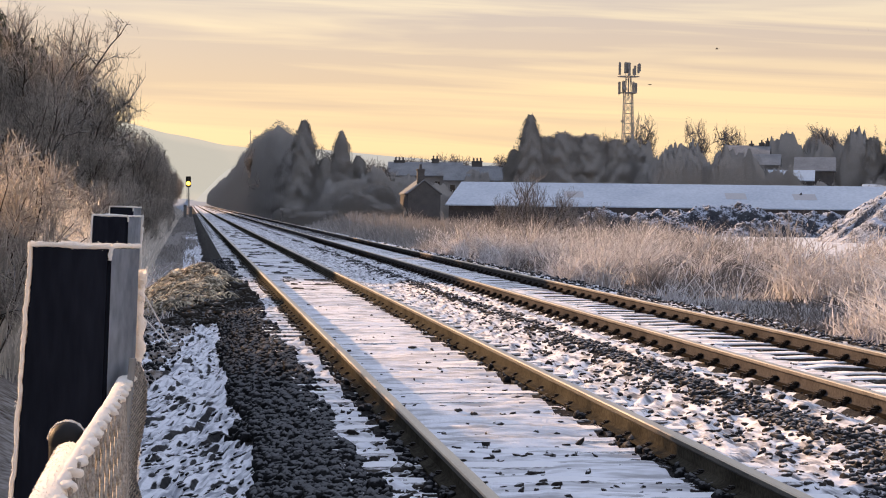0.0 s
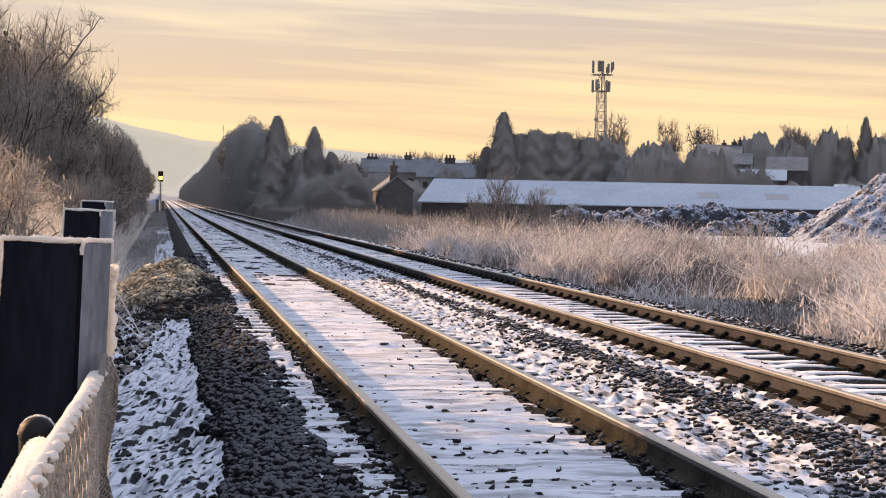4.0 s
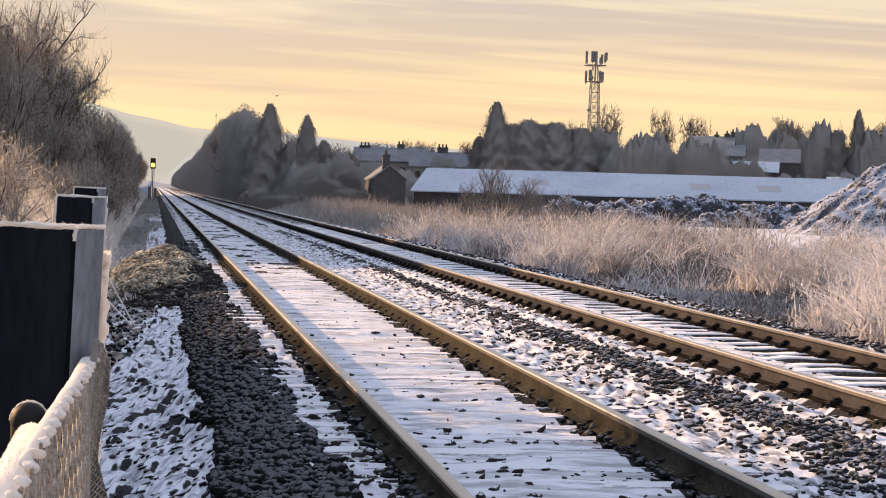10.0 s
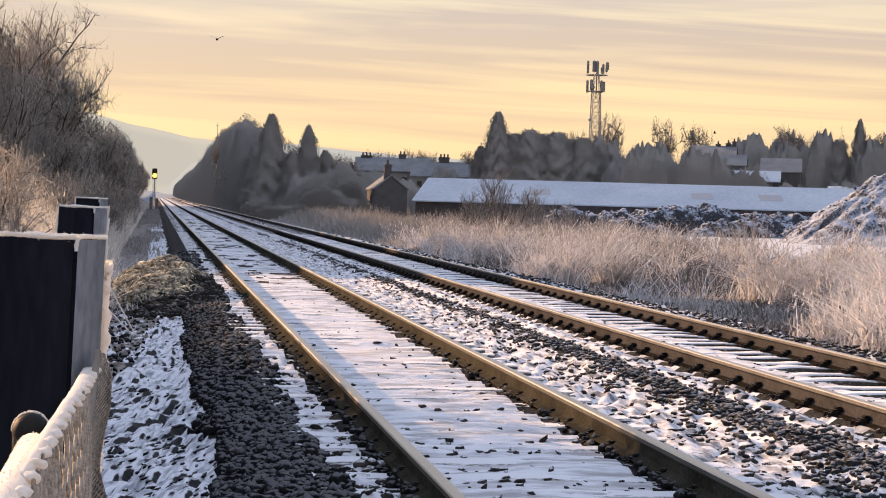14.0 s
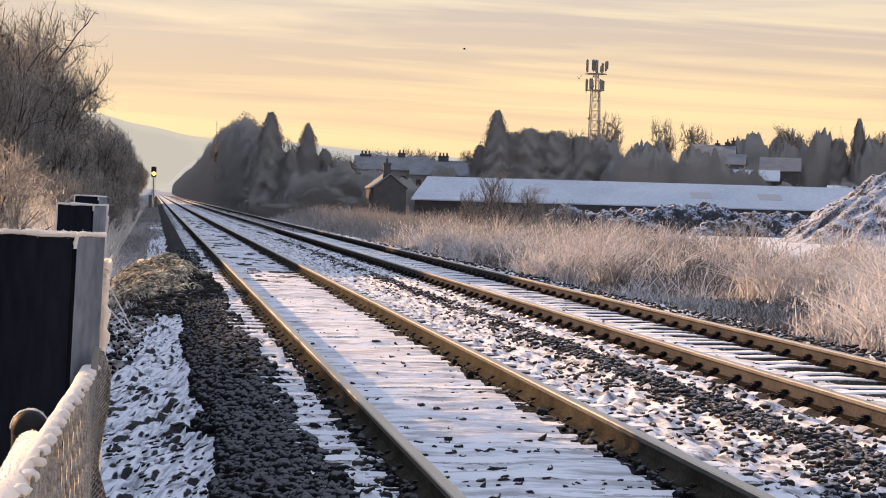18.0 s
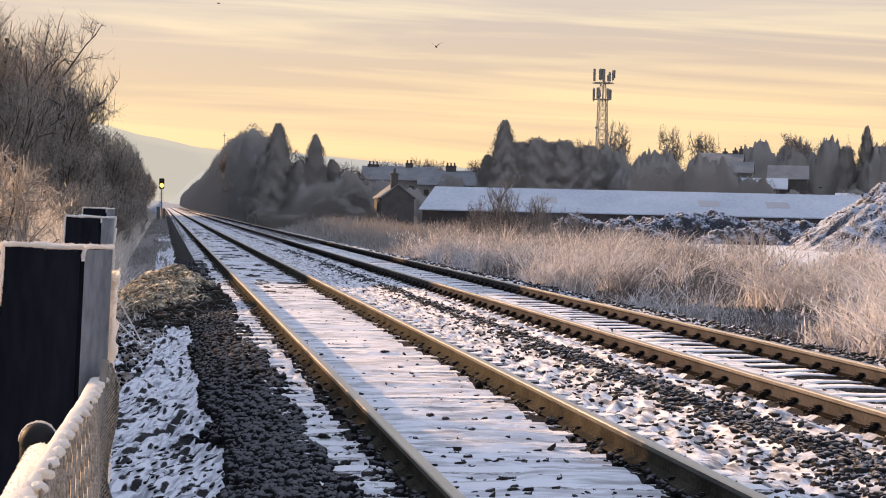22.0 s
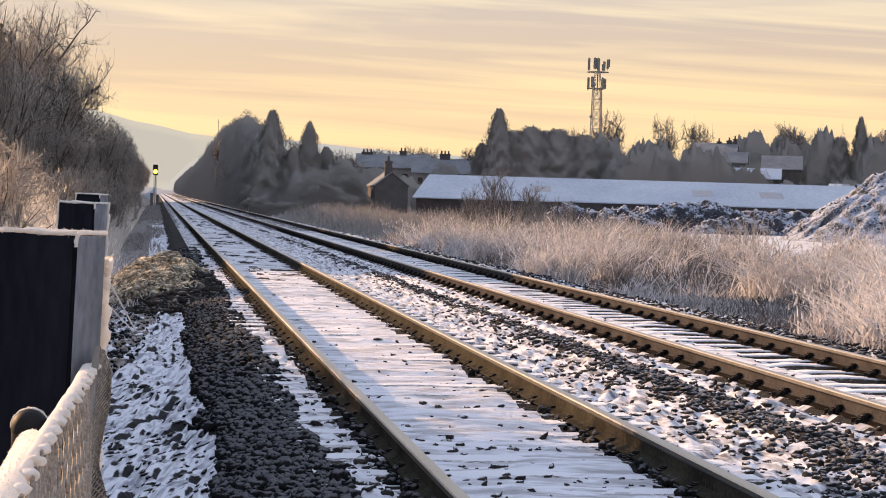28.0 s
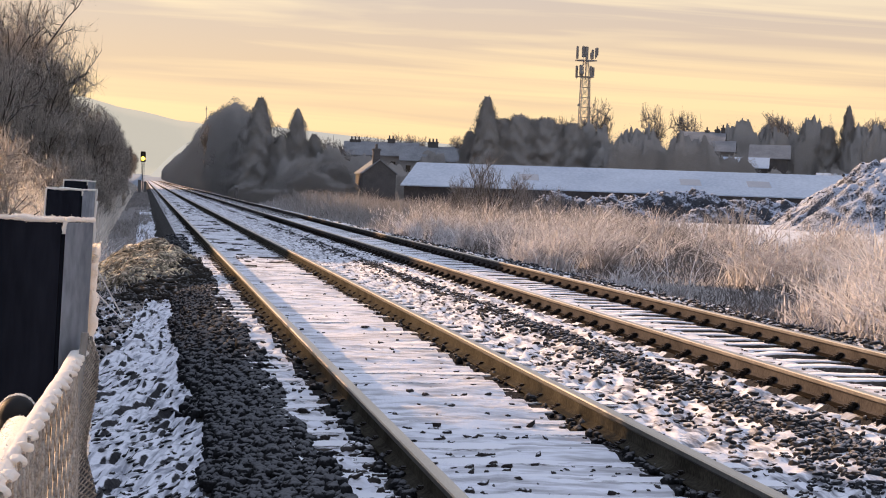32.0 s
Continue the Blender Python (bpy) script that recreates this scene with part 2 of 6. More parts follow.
WIRE_RIME = material("rimed_wire", (0.22, 0.195, 0.172), (0.62, 0.56, 0.49), 0.75, 60, 300, 0.6, depth=0.002, coords="World", through_light=0.15)
MESH_SHADE = material("mesh_shade_grey", (0.10, 0.10, 0.11), (0.20, 0.20, 0.21), 0.85, 10, 120, 0.4)
# this rime too carries a slight painted warmth of sunlight
RIME = material("rime_with_sun_tint", (0.92, 0.885, 0.84), (0.97, 0.945, 0.91), 0.7, 60, 400, 0.3, depth=0.002, coords="World", through_light=0.35)
TWIG = material("frosted_twig", (0.12, 0.108, 0.095), (0.54, 0.50, 0.455), 0.85, 0.9, 9, 0.2, frost=0.85, frost_from=0.10,
                islands=0.7, frost_col=(0.80, 0.75, 0.69), coords="World", through_light=0.48)
TWIG_RIME = material("rimed_bramble", (0.40, 0.36, 0.32), (0.84, 0.80, 0.75), 0.85, 1.5, 14, 0.2, islands=0.3, coords="World", through_light=0.5)
# far twigs greyed to stand for haze
TWIG_FAR = material("haze_grey_twig", (0.14, 0.138, 0.14), (0.24, 0.236, 0.238), 0.9, 0.5, 3, 0.0, islands=0.2, coords="World")
BARK = material("bark", (0.045, 0.038, 0.032), (0.11, 0.095, 0.08), 0.9, 3, 22, 0.6, frost=0.5, frost_from=0.3, coords="World")
# far foliage: distance haze is put into these pale greys
CONIFER = material("haze_grey_conifer", (0.300, 0.289, 0.275), (0.315, 0.303, 0.289), 0.9, 0.6, 5, 0.0, islands=0.06, coords="World", soft_normal=1.0)
IVY = material("haze_grey_scrub", (0.315, 0.303, 0.288), (0.345, 0.332, 0.316), 0.9, 0.5, 5, 0.0, islands=0.06, coords="World", soft_normal=1.0)
HAZE_WOOD = material("haze_grey_wood", (0.365, 0.350, 0.332), (0.385, 0.369, 0.350), 0.9, 0.5, 5, 0.0, islands=0.05, coords="World", soft_normal=1.0)
BRAMBLE = material("haze_grey_bramble", (0.215, 0.205, 0.193), (0.25, 0.239, 0.226), 0.9, 0.7, 6, 0.0, coords="World", soft_normal=1.0)
INNER = material("haze_grey_inner_twigs", (0.290, 0.279, 0.265), (0.303, 0.292, 0.278), 0.9, 0.7, 6, 0.0, coords="World", soft_normal=1.0)
HEDGE_LEAF = material("ivy_leaf", (0.03, 0.045, 0.025), (0.07, 0.085, 0.05), 0.6, 1.5, 12, 0.0, islands=0.3, coords="World")
REED = material("frosted_reed", (0.26, 0.248, 0.247), (0.76, 0.735, 0.745), 0.85, 0.5, 9, 0.0, islands=0.35, coords="World", through_light=0.34)
REED_RIME = material("rimed_reed", (0.50, 0.487, 0.492), (0.84, 0.825, 0.84), 0.8, 0.8, 12, 0.0, islands=0.15, coords="World", through_light=0.40)
# brown grass, dulled so its colour stands for shade on the far grass
ROUGH = material("brown_grass_shade_toned", (0.21, 0.198, 0.190), (0.41, 0.393, 0.382), 0.9, 0.4, 6, 0.0, islands=0.2, coords="World", through_light=0.25)
UNDER = material("brown_undergrowth", (0.07, 0.064, 0.061), (0.22, 0.205, 0.20), 0.9, 0.6, 9, 0.0, islands=0.3, coords="World")
GRASS = material("dead_grass", (0.58, 0.53, 0.47), (0.90, 0.86, 0.80), 0.85, 0.6, 9, 0.0, islands=0.25, coords="World", through_light=0.65)
HEAP = material("dead_clippings", (0.20, 0.175, 0.13), (0.92, 0.85, 0.71), 0.9, 3, 14, 0.3, islands=0.7, coords="World", through_light=0.4)
# blue-grey of the far ground is mist put into its colour
FAR_FIELD = material("far_field_haze_tint", (0.27, 0.32, 0.38), (0.30, 0.35, 0.41), 0.95, 0.01, 0.1, 0.0, coords="World")
LITTER = material("frosted_litter", (0.07, 0.052, 0.038), (0.20, 0.16, 0.125), 0.95, 1.2, 12, 0.8, frost=0.25, frost_from=0.88, coords="World")
SOIL = material("dark_soil", (0.018, 0.0165, 0.015), (0.055, 0.050, 0.044), 0.9, 4, 30, 0.8, frost=0.25, frost_from=0.90, coords="World")
# bluish stone and dim blue rime put shade into the heaps' colour
RUBBLE = material("rubble", (0.034, 0.039, 0.050), (0.085, 0.095, 0.115), 0.9, 1.2, 9, 0.8, frost=0.80, frost_col=(0.56, 0.62, 0.74), frost_from=0.70, islands=0.2, coords="World", depth=0.08)
ROOF_LIGHT = material("frosted_roof_light", (0.33, 0.36, 0.41), (0.38, 0.41, 0.45), 0.6, 0.5, 6, 0.1, coords="World")
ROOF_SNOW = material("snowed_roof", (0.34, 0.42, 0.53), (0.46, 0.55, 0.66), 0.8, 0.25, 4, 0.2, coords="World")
ROOF_SLATE = material("frosted_slate", (0.15, 0.16, 0.175), (0.26, 0.27, 0.285), 0.75, 0.6, 6, 0.3, coords="World")
# brick greyed to stand for haze on the far houses
BRICK = material("haze_grey_brick", (0.082, 0.080, 0.082), (0.125, 0.120, 0.120), 0.9, 1.5, 12, 0.3, coords="World")
RENDER = material("grey_render", (0.20, 0.20, 0.205), (0.28, 0.28, 0.28), 0.9, 0.6, 8, 0.2, coords="World")
DARKWALL = material("dark_shed_wall", (0.05, 0.05, 0.055), (0.09, 0.085, 0.085), 0.9, 0.8, 8, 0.3, coords="World")
# dark paint lifted to grey, putting distance haze into the colour
HAZED = material("haze_lifted_black", (0.15, 0.15, 0.15), (0.20, 0.20, 0.195), 0.7, 5, 30, 0.1)
GLASS = material("window_glass", (0.02, 0.022, 0.026), (0.03, 0.032, 0.036), 0.12, 2, 10, 0.0, spec=0.5)
# steel and shell greys raised so the mast seems veiled by haze
GALV = material("galvanised_steel_hazed", (0.24, 0.24, 0.24), (0.36, 0.36, 0.355), 0.55, 2, 20, 0.1, metal=0.5, coords="World")
PANEL = material("haze_lifted_antenna_shell", (0.19, 0.19, 0.19), (0.28, 0.28, 0.278), 0.6, 2, 10, 0.0)
BLACK = material("black_paint", (0.012, 0.012, 0.013), (0.025, 0.025, 0.025), 0.6, 5, 30, 0.1)
WHITE = material("white_paint", (0.70, 0.70, 0.70), (0.80, 0.80, 0.80), 0.6, 5, 30, 0.1)
FEATHER = material("dark_feather", (0.02, 0.02, 0.022), (0.05, 0.05, 0.05), 0.7, 10, 60, 0.0)
AMBER = glowing("amber_lens", (1.0, 0.62, 0.06), 6.0)
_rime = RIME.node_tree.nodes["Principled BSDF"]
_rime.inputs["Subsurface Weight"].default_value = 0.3
_rime.inputs["Subsurface Radius"].default_value = (1.0, 0.9, 0.8)
_rime.inputs["Subsurface Scale"].default_value = 0.02

# ---------------------------------------------------------------- mesh helpers


def mesh_ob(name, V, F, mat, parent=None, label="", smooth=False):
    me = bpy.data.meshes.new(name)
    V = np.asarray(V, dtype=np.float32)
    if isinstance(F, np.ndarray):
        n, k = F.shape
        me.vertices.add(len(V))
        me.vertices.foreach_set("co", V.ravel())
        me.loops.add(n * k)
        me.loops.foreach_set("vertex_index", F.astype(np.int32).ravel())
        me.polygons.add(n)
        me.polygons.foreach_set("loop_start", np.arange(0, n * k, k, dtype=np.int32))
        me.polygons.foreach_set("loop_total", np.full(n, k, dtype=np.int32))
        me.update(calc_edges=True)
        me.validate()
    else:
        me.from_pydata(V.tolist(), [], F)
        me.update()
    for m in (mat if isinstance(mat, (list, tuple)) else [mat]):
        me.materials.append(m)
    if smooth:
        me.polygons.foreach_set("use_smooth", np.ones(len(me.polygons), dtype=bool))
    ob = new(name, me)
    if parent:
        ob.parent = parent
    if label:
        ob["label"] = label
    return ob


def part(name, bm, mat, parent=None, label="", smooth=False):
    me = bpy.data.meshes.new(name)
    bm.to_mesh(me)
    bm.free()
    me.materials.append(mat)
    if smooth:
        me.polygons.foreach_set("use_smooth", np.ones(len(me.polygons), dtype=bool))
    ob = new(name, me)
    if parent:
        ob.parent = parent
    if label:
        ob["label"] = label
    return ob


def box(bm, x0, x1, y0, y1, z0, z1, m=None, bevel=0.0):
    r = bmesh.ops.create_cube(bm, size=1)
    vs = r["verts"]
    M = Matrix.Translation(((x0 + x1) / 2, (y0 + y1) / 2, (z0 + z1) / 2)) @ Matrix.Diagonal((x1 - x0, y1 - y0, z1 - z0, 1))
    if m:
        M = m @ M
    bmesh.ops.transform(bm, matrix=M, verts=vs)
    if bevel:
        es = {e for v in vs for e in v.link_edges}
        bmesh.ops.bevel(bm, geom=list(es), offset=bevel, segments=2, affect="EDGES")
    return bm


def rod(bm, p, q, r, r2=None, seg=8):
    p, q = Vector(p), Vector(q)
    d = q - p
    m = Matrix.Translation((p + q) / 2) @ d.to_track_quat("Z", "Y").to_matrix().to_4x4()
    bmesh.ops.create_cone(bm, cap_ends=True, segments=seg, radius1=r, radius2=r if r2 is None else r2, depth=d.length, matrix=m)
    return bm


def empty(name, x=0, y=0, z=0, rz=0):
    e = new(name)
    e.matrix_basis = pose(x, y, z, 0, 0, rz)
    return e


def vnoise(x, y, seed=0):
    """Smooth value noise on a lattice of pitch 1."""
    xi, yi = np.floor(x).astype(np.int64), np.floor(y).astype(np.int64)
    fx, fy = x - xi, y - yi
    fx, fy = fx * fx * (3 - 2 * fx), fy * fy * (3 - 2 * fy)

    def h(a, b):
        n = (a * 374761393 + b * 668265263 + seed * 69069) & 0x7FFFFFFF
        n = ((n ^ (n >> 13)) * 1274126177) & 0x7FFFFFFF
        return ((n ^ (n >> 16)) & 0xFFFF) / 65535.0
    return ((h(xi, yi) * (1 - fx) + h(xi + 1, yi) * fx) * (1 - fy) + (h(xi, yi + 1) * (1 - fx) + h(xi + 1, yi + 1) * fx) * fy)


def fbm(x, y, seed=0, octaves=4):
    s, a = 0, 0.5
    for o in range(octaves):
        s = s + a * (vnoise(x * 2 ** o, y * 2 ** o, seed + o) - 0.5)
        a *= 0.5
    return s


def tubes(P, Q, R0, R1, sides=3):
    """Tapered prisms from P to Q."""
    P, Q, R0, R1 = (np.asarray(a, dtype=float) for a in (P, Q, R0, R1))
    d = Q - P
    d /= np.maximum(np.linalg.norm(d, axis=1, keepdims=True), 1e-9)
    ref = np.where(np.abs(d[:, 2:3]) > 0.9, np.array([[1.0, 0, 0]]), np.array([[0, 0, 1.0]]))
    u = np.cross(d, ref)
    u /= np.linalg.norm(u, axis=1, keepdims=True)
    v = np.cross(d, u)
    n = len(P)
    V = np.zeros((n, 2 * sides, 3))
    for k in range(sides):
        a = 2 * math.pi * k / sides
        o = u * math.cos(a) + v * math.sin(a)
        V[:, k] = P + o * R0[:, None]
        V[:, sides + k] = Q + o * R1[:, None]
    F = np.array([[k, (k + 1) % sides, sides + (k + 1) % sides, sides + k] for k in range(sides)])
    F = (F[None] + (np.arange(n) * 2 * sides)[:, None, None]).reshape(-1, 4)
    return V.reshape(-1, 3), F


def stones(C, S, seed, fine=False, flat=False):
    """Angular stones at centres C with sizes S."""
    rng = np.random.default_rng(seed)
    n = len(C)
    if fine:
        g = (1 + 5 ** 0.5) / 2
        base = np.array([(-1, g, 0), (1, g, 0), (-1, -g, 0), (1, -g, 0), (0, -1, g), (0, 1, g), (0, -1, -g), (0, 1, -g), (g, 0, -1), (g, 0, 1), (-g, 0, -1), (-g, 0, 1)]) / 1.9
        F = np.array([(0, 11, 5), (0, 5, 1), (0, 1, 7), (0, 7, 10), (0, 10, 11), (1, 5, 9), (5, 11, 4), (11, 10, 2), (10, 7, 6), (7, 1, 8),
                      (3, 9, 4), (3, 4, 2), (3, 2, 6), (3, 6, 8), (3, 8, 9), (4, 9, 5), (2, 4, 11), (6, 2, 10), (8, 6, 7), (9, 8, 1)])
    else:
        base = np.array([(1, 0, 0), (-1, 0, 0), (0, 1, 0), (0, -1, 0), (0, 0, 1), (0, 0, -1)], float)
        F = np.array([(0, 2, 4), (2, 1, 4), (1, 3, 4), (3, 0, 4), (2, 0, 5), (1, 2, 5), (3, 1, 5), (0, 3, 5)])
    k = len(base)
    V = base[None] * rng.uniform(0.62, 1.12, (n, k, 1)) * 0.55 * S[:, None, None] * rng.uniform(0.65, 1.2, (n, 1, 3)) + rng.normal(0, 0.06, (n, k, 3)) * S[:, None, None]
    q = rng.normal(size=(n, 4))
    if flat:
        V = V * np.array([1.45, 1.0, 0.62])
        q[:, 1:3] *= 0.16
    q /= np.linalg.norm(q, axis=1, keepdims=True)
    w, x, y, z = q.T
    R = np.stack([1 - 2 * (y * y + z * z), 2 * (x * y - z * w), 2 * (x * z + y * w), 2 * (x * y + z * w), 1 - 2 * (x * x + z * z),
                  2 * (y * z - x * w), 2 * (x * z - y * w), 2 * (y * z + x * w), 1 - 2 * (x * x + y * y)], axis=1).reshape(n, 3, 3)
    V = np.einsum("nij,nkj->nki", R, V) + C[:, None]
    F = (F[None] + (np.arange(n) * k)[:, None, None]).reshape(-1, 3)
    return V.reshape(-1, 3), F


def grid(xs, ys, Z):
    X, Y = np.meshgrid(xs, ys)
    V = np.stack([X, Y, Z], axis=-1).reshape(-1, 3)
    nx, ny = len(xs), len(ys)
    i = (np.arange(ny - 1)[:, None] * nx + np.arange(nx - 1)[None]).ravel()
    return V, np.stack([i, i + 1, i + nx + 1, i + nx], axis=1)


# ---------------------------------------------------------------- ground, ballast bed
NEAR_TRACK = (1.435, 2.940)
FAR_TRACK = (5.150, 6.655)
PITCH = 0.70
PROF_X = np.array([-1.2, -0.45, 0.25, 0.45, 0.62, 0.92, 1.15, 1.44, 2.2, 2.94, 3.4, 3.8, 4.25, 4.6, 4.9, 5.15, 5.9, 6.65, 7.3, 7.8, 8.5, 9.4])
PROF_Z = np.array([-0.50, -0.42, -0.385, -0.34, -0.27, -0.215, -0.195, -0.185, -0.175, -0.185, -0.195, -0.185, -0.135, -0.18, -0.225, -0.262, -0.265, -0.262, -0.225, -0.24, -0.36, -0.52])


def bed_z(x, y):
    return np.interp(x, PROF_X, PROF_Z) + 0.02 * fbm(x * 3, y * 1.2, 5, 3)


def ground_z(x, y):
    """The country round the line: nearly flat, a low bank on the hedge side, rising far off."""
    z = np.where(x < 0, -0.56 + 1.10 * np.clip((-x - 0.95) / 2.2, 0, 1) ** 0.9, -0.60)
    z = z + 0.10 * fbm(x * 0.15, y * 0.15, 3, 4)
    far = np.clip((y - 235) / 120, 0, 1) * np.clip((x - 14) / 20, 0, 1)
    z = z + far * 1.8
    z = z + np.clip((y - 900) / 2000, 0, 1) ** 1.3 * 5
    return z


def build_ground():
    xs = np.concatenate([-np.geomspace(2400, 12, 40), np.arange(-11, 40, 0.7), np.geomspace(41, 2600, 44)])
    ys = np.concatenate([np.linspace(-400, -6, 14), np.arange(-5, 180, 1.0), np.geomspace(182, 4600, 60)])
    X, Y = np.meshgrid(xs, ys)
    Z = ground_z(X, Y)
    V, F = grid(xs, ys, Z)
    ob = mesh_ob("ground", V, F, [FIELD, LITTER, FAR_FIELD], smooth=True)
    c = V[F].mean(axis=1)
    edge = 2.0 * fbm(c[:, 0] * 0.3, c[:, 1] * 0.2, 66, 3)
    lit = (c[:, 0] > 7.5) & (c[:, 0] + edge < 24) & (c[:, 1] < 330) | (c[:, 0] < -0.8) & (c[:, 0] > -40)
    lit |= (c[:, 1] > 195) & (c[:, 1] < 420) & (c[:, 0] > 0)
    idx = lit.astype(np.int32)
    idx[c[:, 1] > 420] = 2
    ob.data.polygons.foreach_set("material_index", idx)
    tagged(ob, "frost-covered rough field ground beside the line", "ground", kind="structure")


def cobbles(x, y, cell, seed, share):
    """Rounded bumps on a jittered lattice: the stones that lie under the snow. 0 to 1."""
    gx, gy = x / (cell * 1.35), y / cell
    ix, iy = np.floor(gx).astype(np.int64), np.floor(gy).astype(np.int64)
    best = np.zeros_like(gx)

    def h(a, b, k):
        n = (a * 374761393 + b * 668265263 + (seed + k) * 974711) & 0x7FFFFFFF
        n = ((n ^ (n >> 13)) * 1274126177) & 0x7FFFFFFF
        return ((n ^ (n >> 16)) & 0xFFFF) / 65535.0
    for ox in (-1, 0, 1):
        for oy in (-1, 0, 1):
            a, b = ix + ox, iy + oy
            px, py = a + 0.1 + 0.8 * h(a, b, 1), b + 0.1 + 0.8 * h(a, b, 2)
            on = h(a, b, 3)
            r = 0.42 + 0.38 * h(a, b, 4)
            d2 = ((gx - px) ** 2 * (0.7 + 0.6 * h(a, b, 6)) + (gy - py) ** 2) / r ** 2
            dome = np.sqrt(np.clip(1 - d2, 0, 1)) * (0.4 + 0.6 * h(a, b, 5)) * (on < share)
            best = np.maximum(best, dome)
    return best


def band(x, x0, x1, soft=0.12):
    return np.clip((x - x0) / soft, 0, 1) * np.clip((x1 - x) / soft, 0, 1)


def bed_top(x, y):
    """The bed with its blanket of snow: drifts drawn out along the line, stones swelling under them."""
    near = np.clip((150 - y) / 80, 0.0, 1)
    lumps = 0.008 * band(x, -0.7, 0.44) + 0.015 * band(x, 0.36, 0.98) + 0.022 * band(x, 0.9, 1.42) + 0.010 * band(x, 1.5, 2.9)
    lumps = lumps + 0.012 * band(x, 2.98, 4.08) + 0.02 * band(x, 4.0, 4.66) + 0.045 * band(x, 4.56, 4.95) + 0.02 * band(x, 4.9, 7.0) + 0.075 * band(x, 6.9, 9.3)
    patch = np.clip(0.75 + 1.6 * fbm(x * 1.3, y * 0.7, 91, 3), 0.15, 1.3)
    c = np.where((x > 1.45) & (x < 2.95), cobbles(x, y, 0.07, 5, 0.35), np.maximum(cobbles(x, y, 0.125, 1, 0.62), 0.6 * cobbles(x, y, 0.06, 2, 0.55)))
    z = bed_z(x, y) + near * (1.15 * lumps * patch * c + 0.012 * fbm(x * 7, y * 7, 11, 3))
    u = x - y / 4.0
    z = z + near * (band(x, -0.9, 0.46) + 0.6 * band(x, 2.98, 4.4)) * (0.15 * fbm(u * 5.5, y * 1.3, 17, 3) + 0.07 * fbm(u * 13, y * 4.0, 27, 2))
    z = z + near * (0.3 * band(x, -0.9, 0.46) + 0.2 * band(x, 2.98, 4.3) + 0.5 * band(x, 0.95, 1.42)) * 0.085 * patch * cobbles(x - 0.33 * y, y * 0.42, 0.085, 8, 0.66)
    z = z + near * band(x, 0.9, 1.42) * 0.05 * fbm(x * 3, y * 6, 33, 3)
    # narrow crests drawn out aslant on the shoulder
    v = x - y / 3.4 + 0.05 * fbm(x * 3, y * 1.5, 45, 2)
    crest = np.abs(fbm(v * 9, y * 1.1, 47, 2)) + 0.6 * np.abs(fbm(v * 19, y * 2.4, 49, 2))
    z = z - near * (band(x, -0.9, 0.50) + 0.5 * band(x, 0.95, 1.42) + 0.5 * band(x, 2.98, 4.1)) * 0.17 * crest + near * band(x, -0.9, 0.46) * 0.09 * fbm(v * 7, y * 3.2, 53, 2)
    z = z + near * band(x, 1.5, 2.9) * (0.085 * fbm(x * 1.1, y * 5.0, 19, 3) + 0.024 * fbm(x * 2.6, y * 11, 29, 2))
    z = z + near * 0.058 * band(x, 4.55, 5.04, 0.12) * (0.8 + 1.2 * fbm(x * 2, y * 2.3, 89, 2))
    # the bays of the far line: filled with snow by one rail, hollow by the other
    fill = np.clip((6.36 + 0.6 * fbm(x * 1.5, y * 1.7, 87, 2) - x) / 0.30, 0, 1) * (x > 5.0)
    z = z + near * ((x > 5.0) & (x < 6.75)) * (0.078 * fill - 0.05 * (1 - fill))
    # low ridges of snow along the buried sleeper edges of the near line
    return z + near * ((x > 1.1) & (x < 3.3)) * 0.012 * np.cos(y / PITCH * 2 * math.pi)


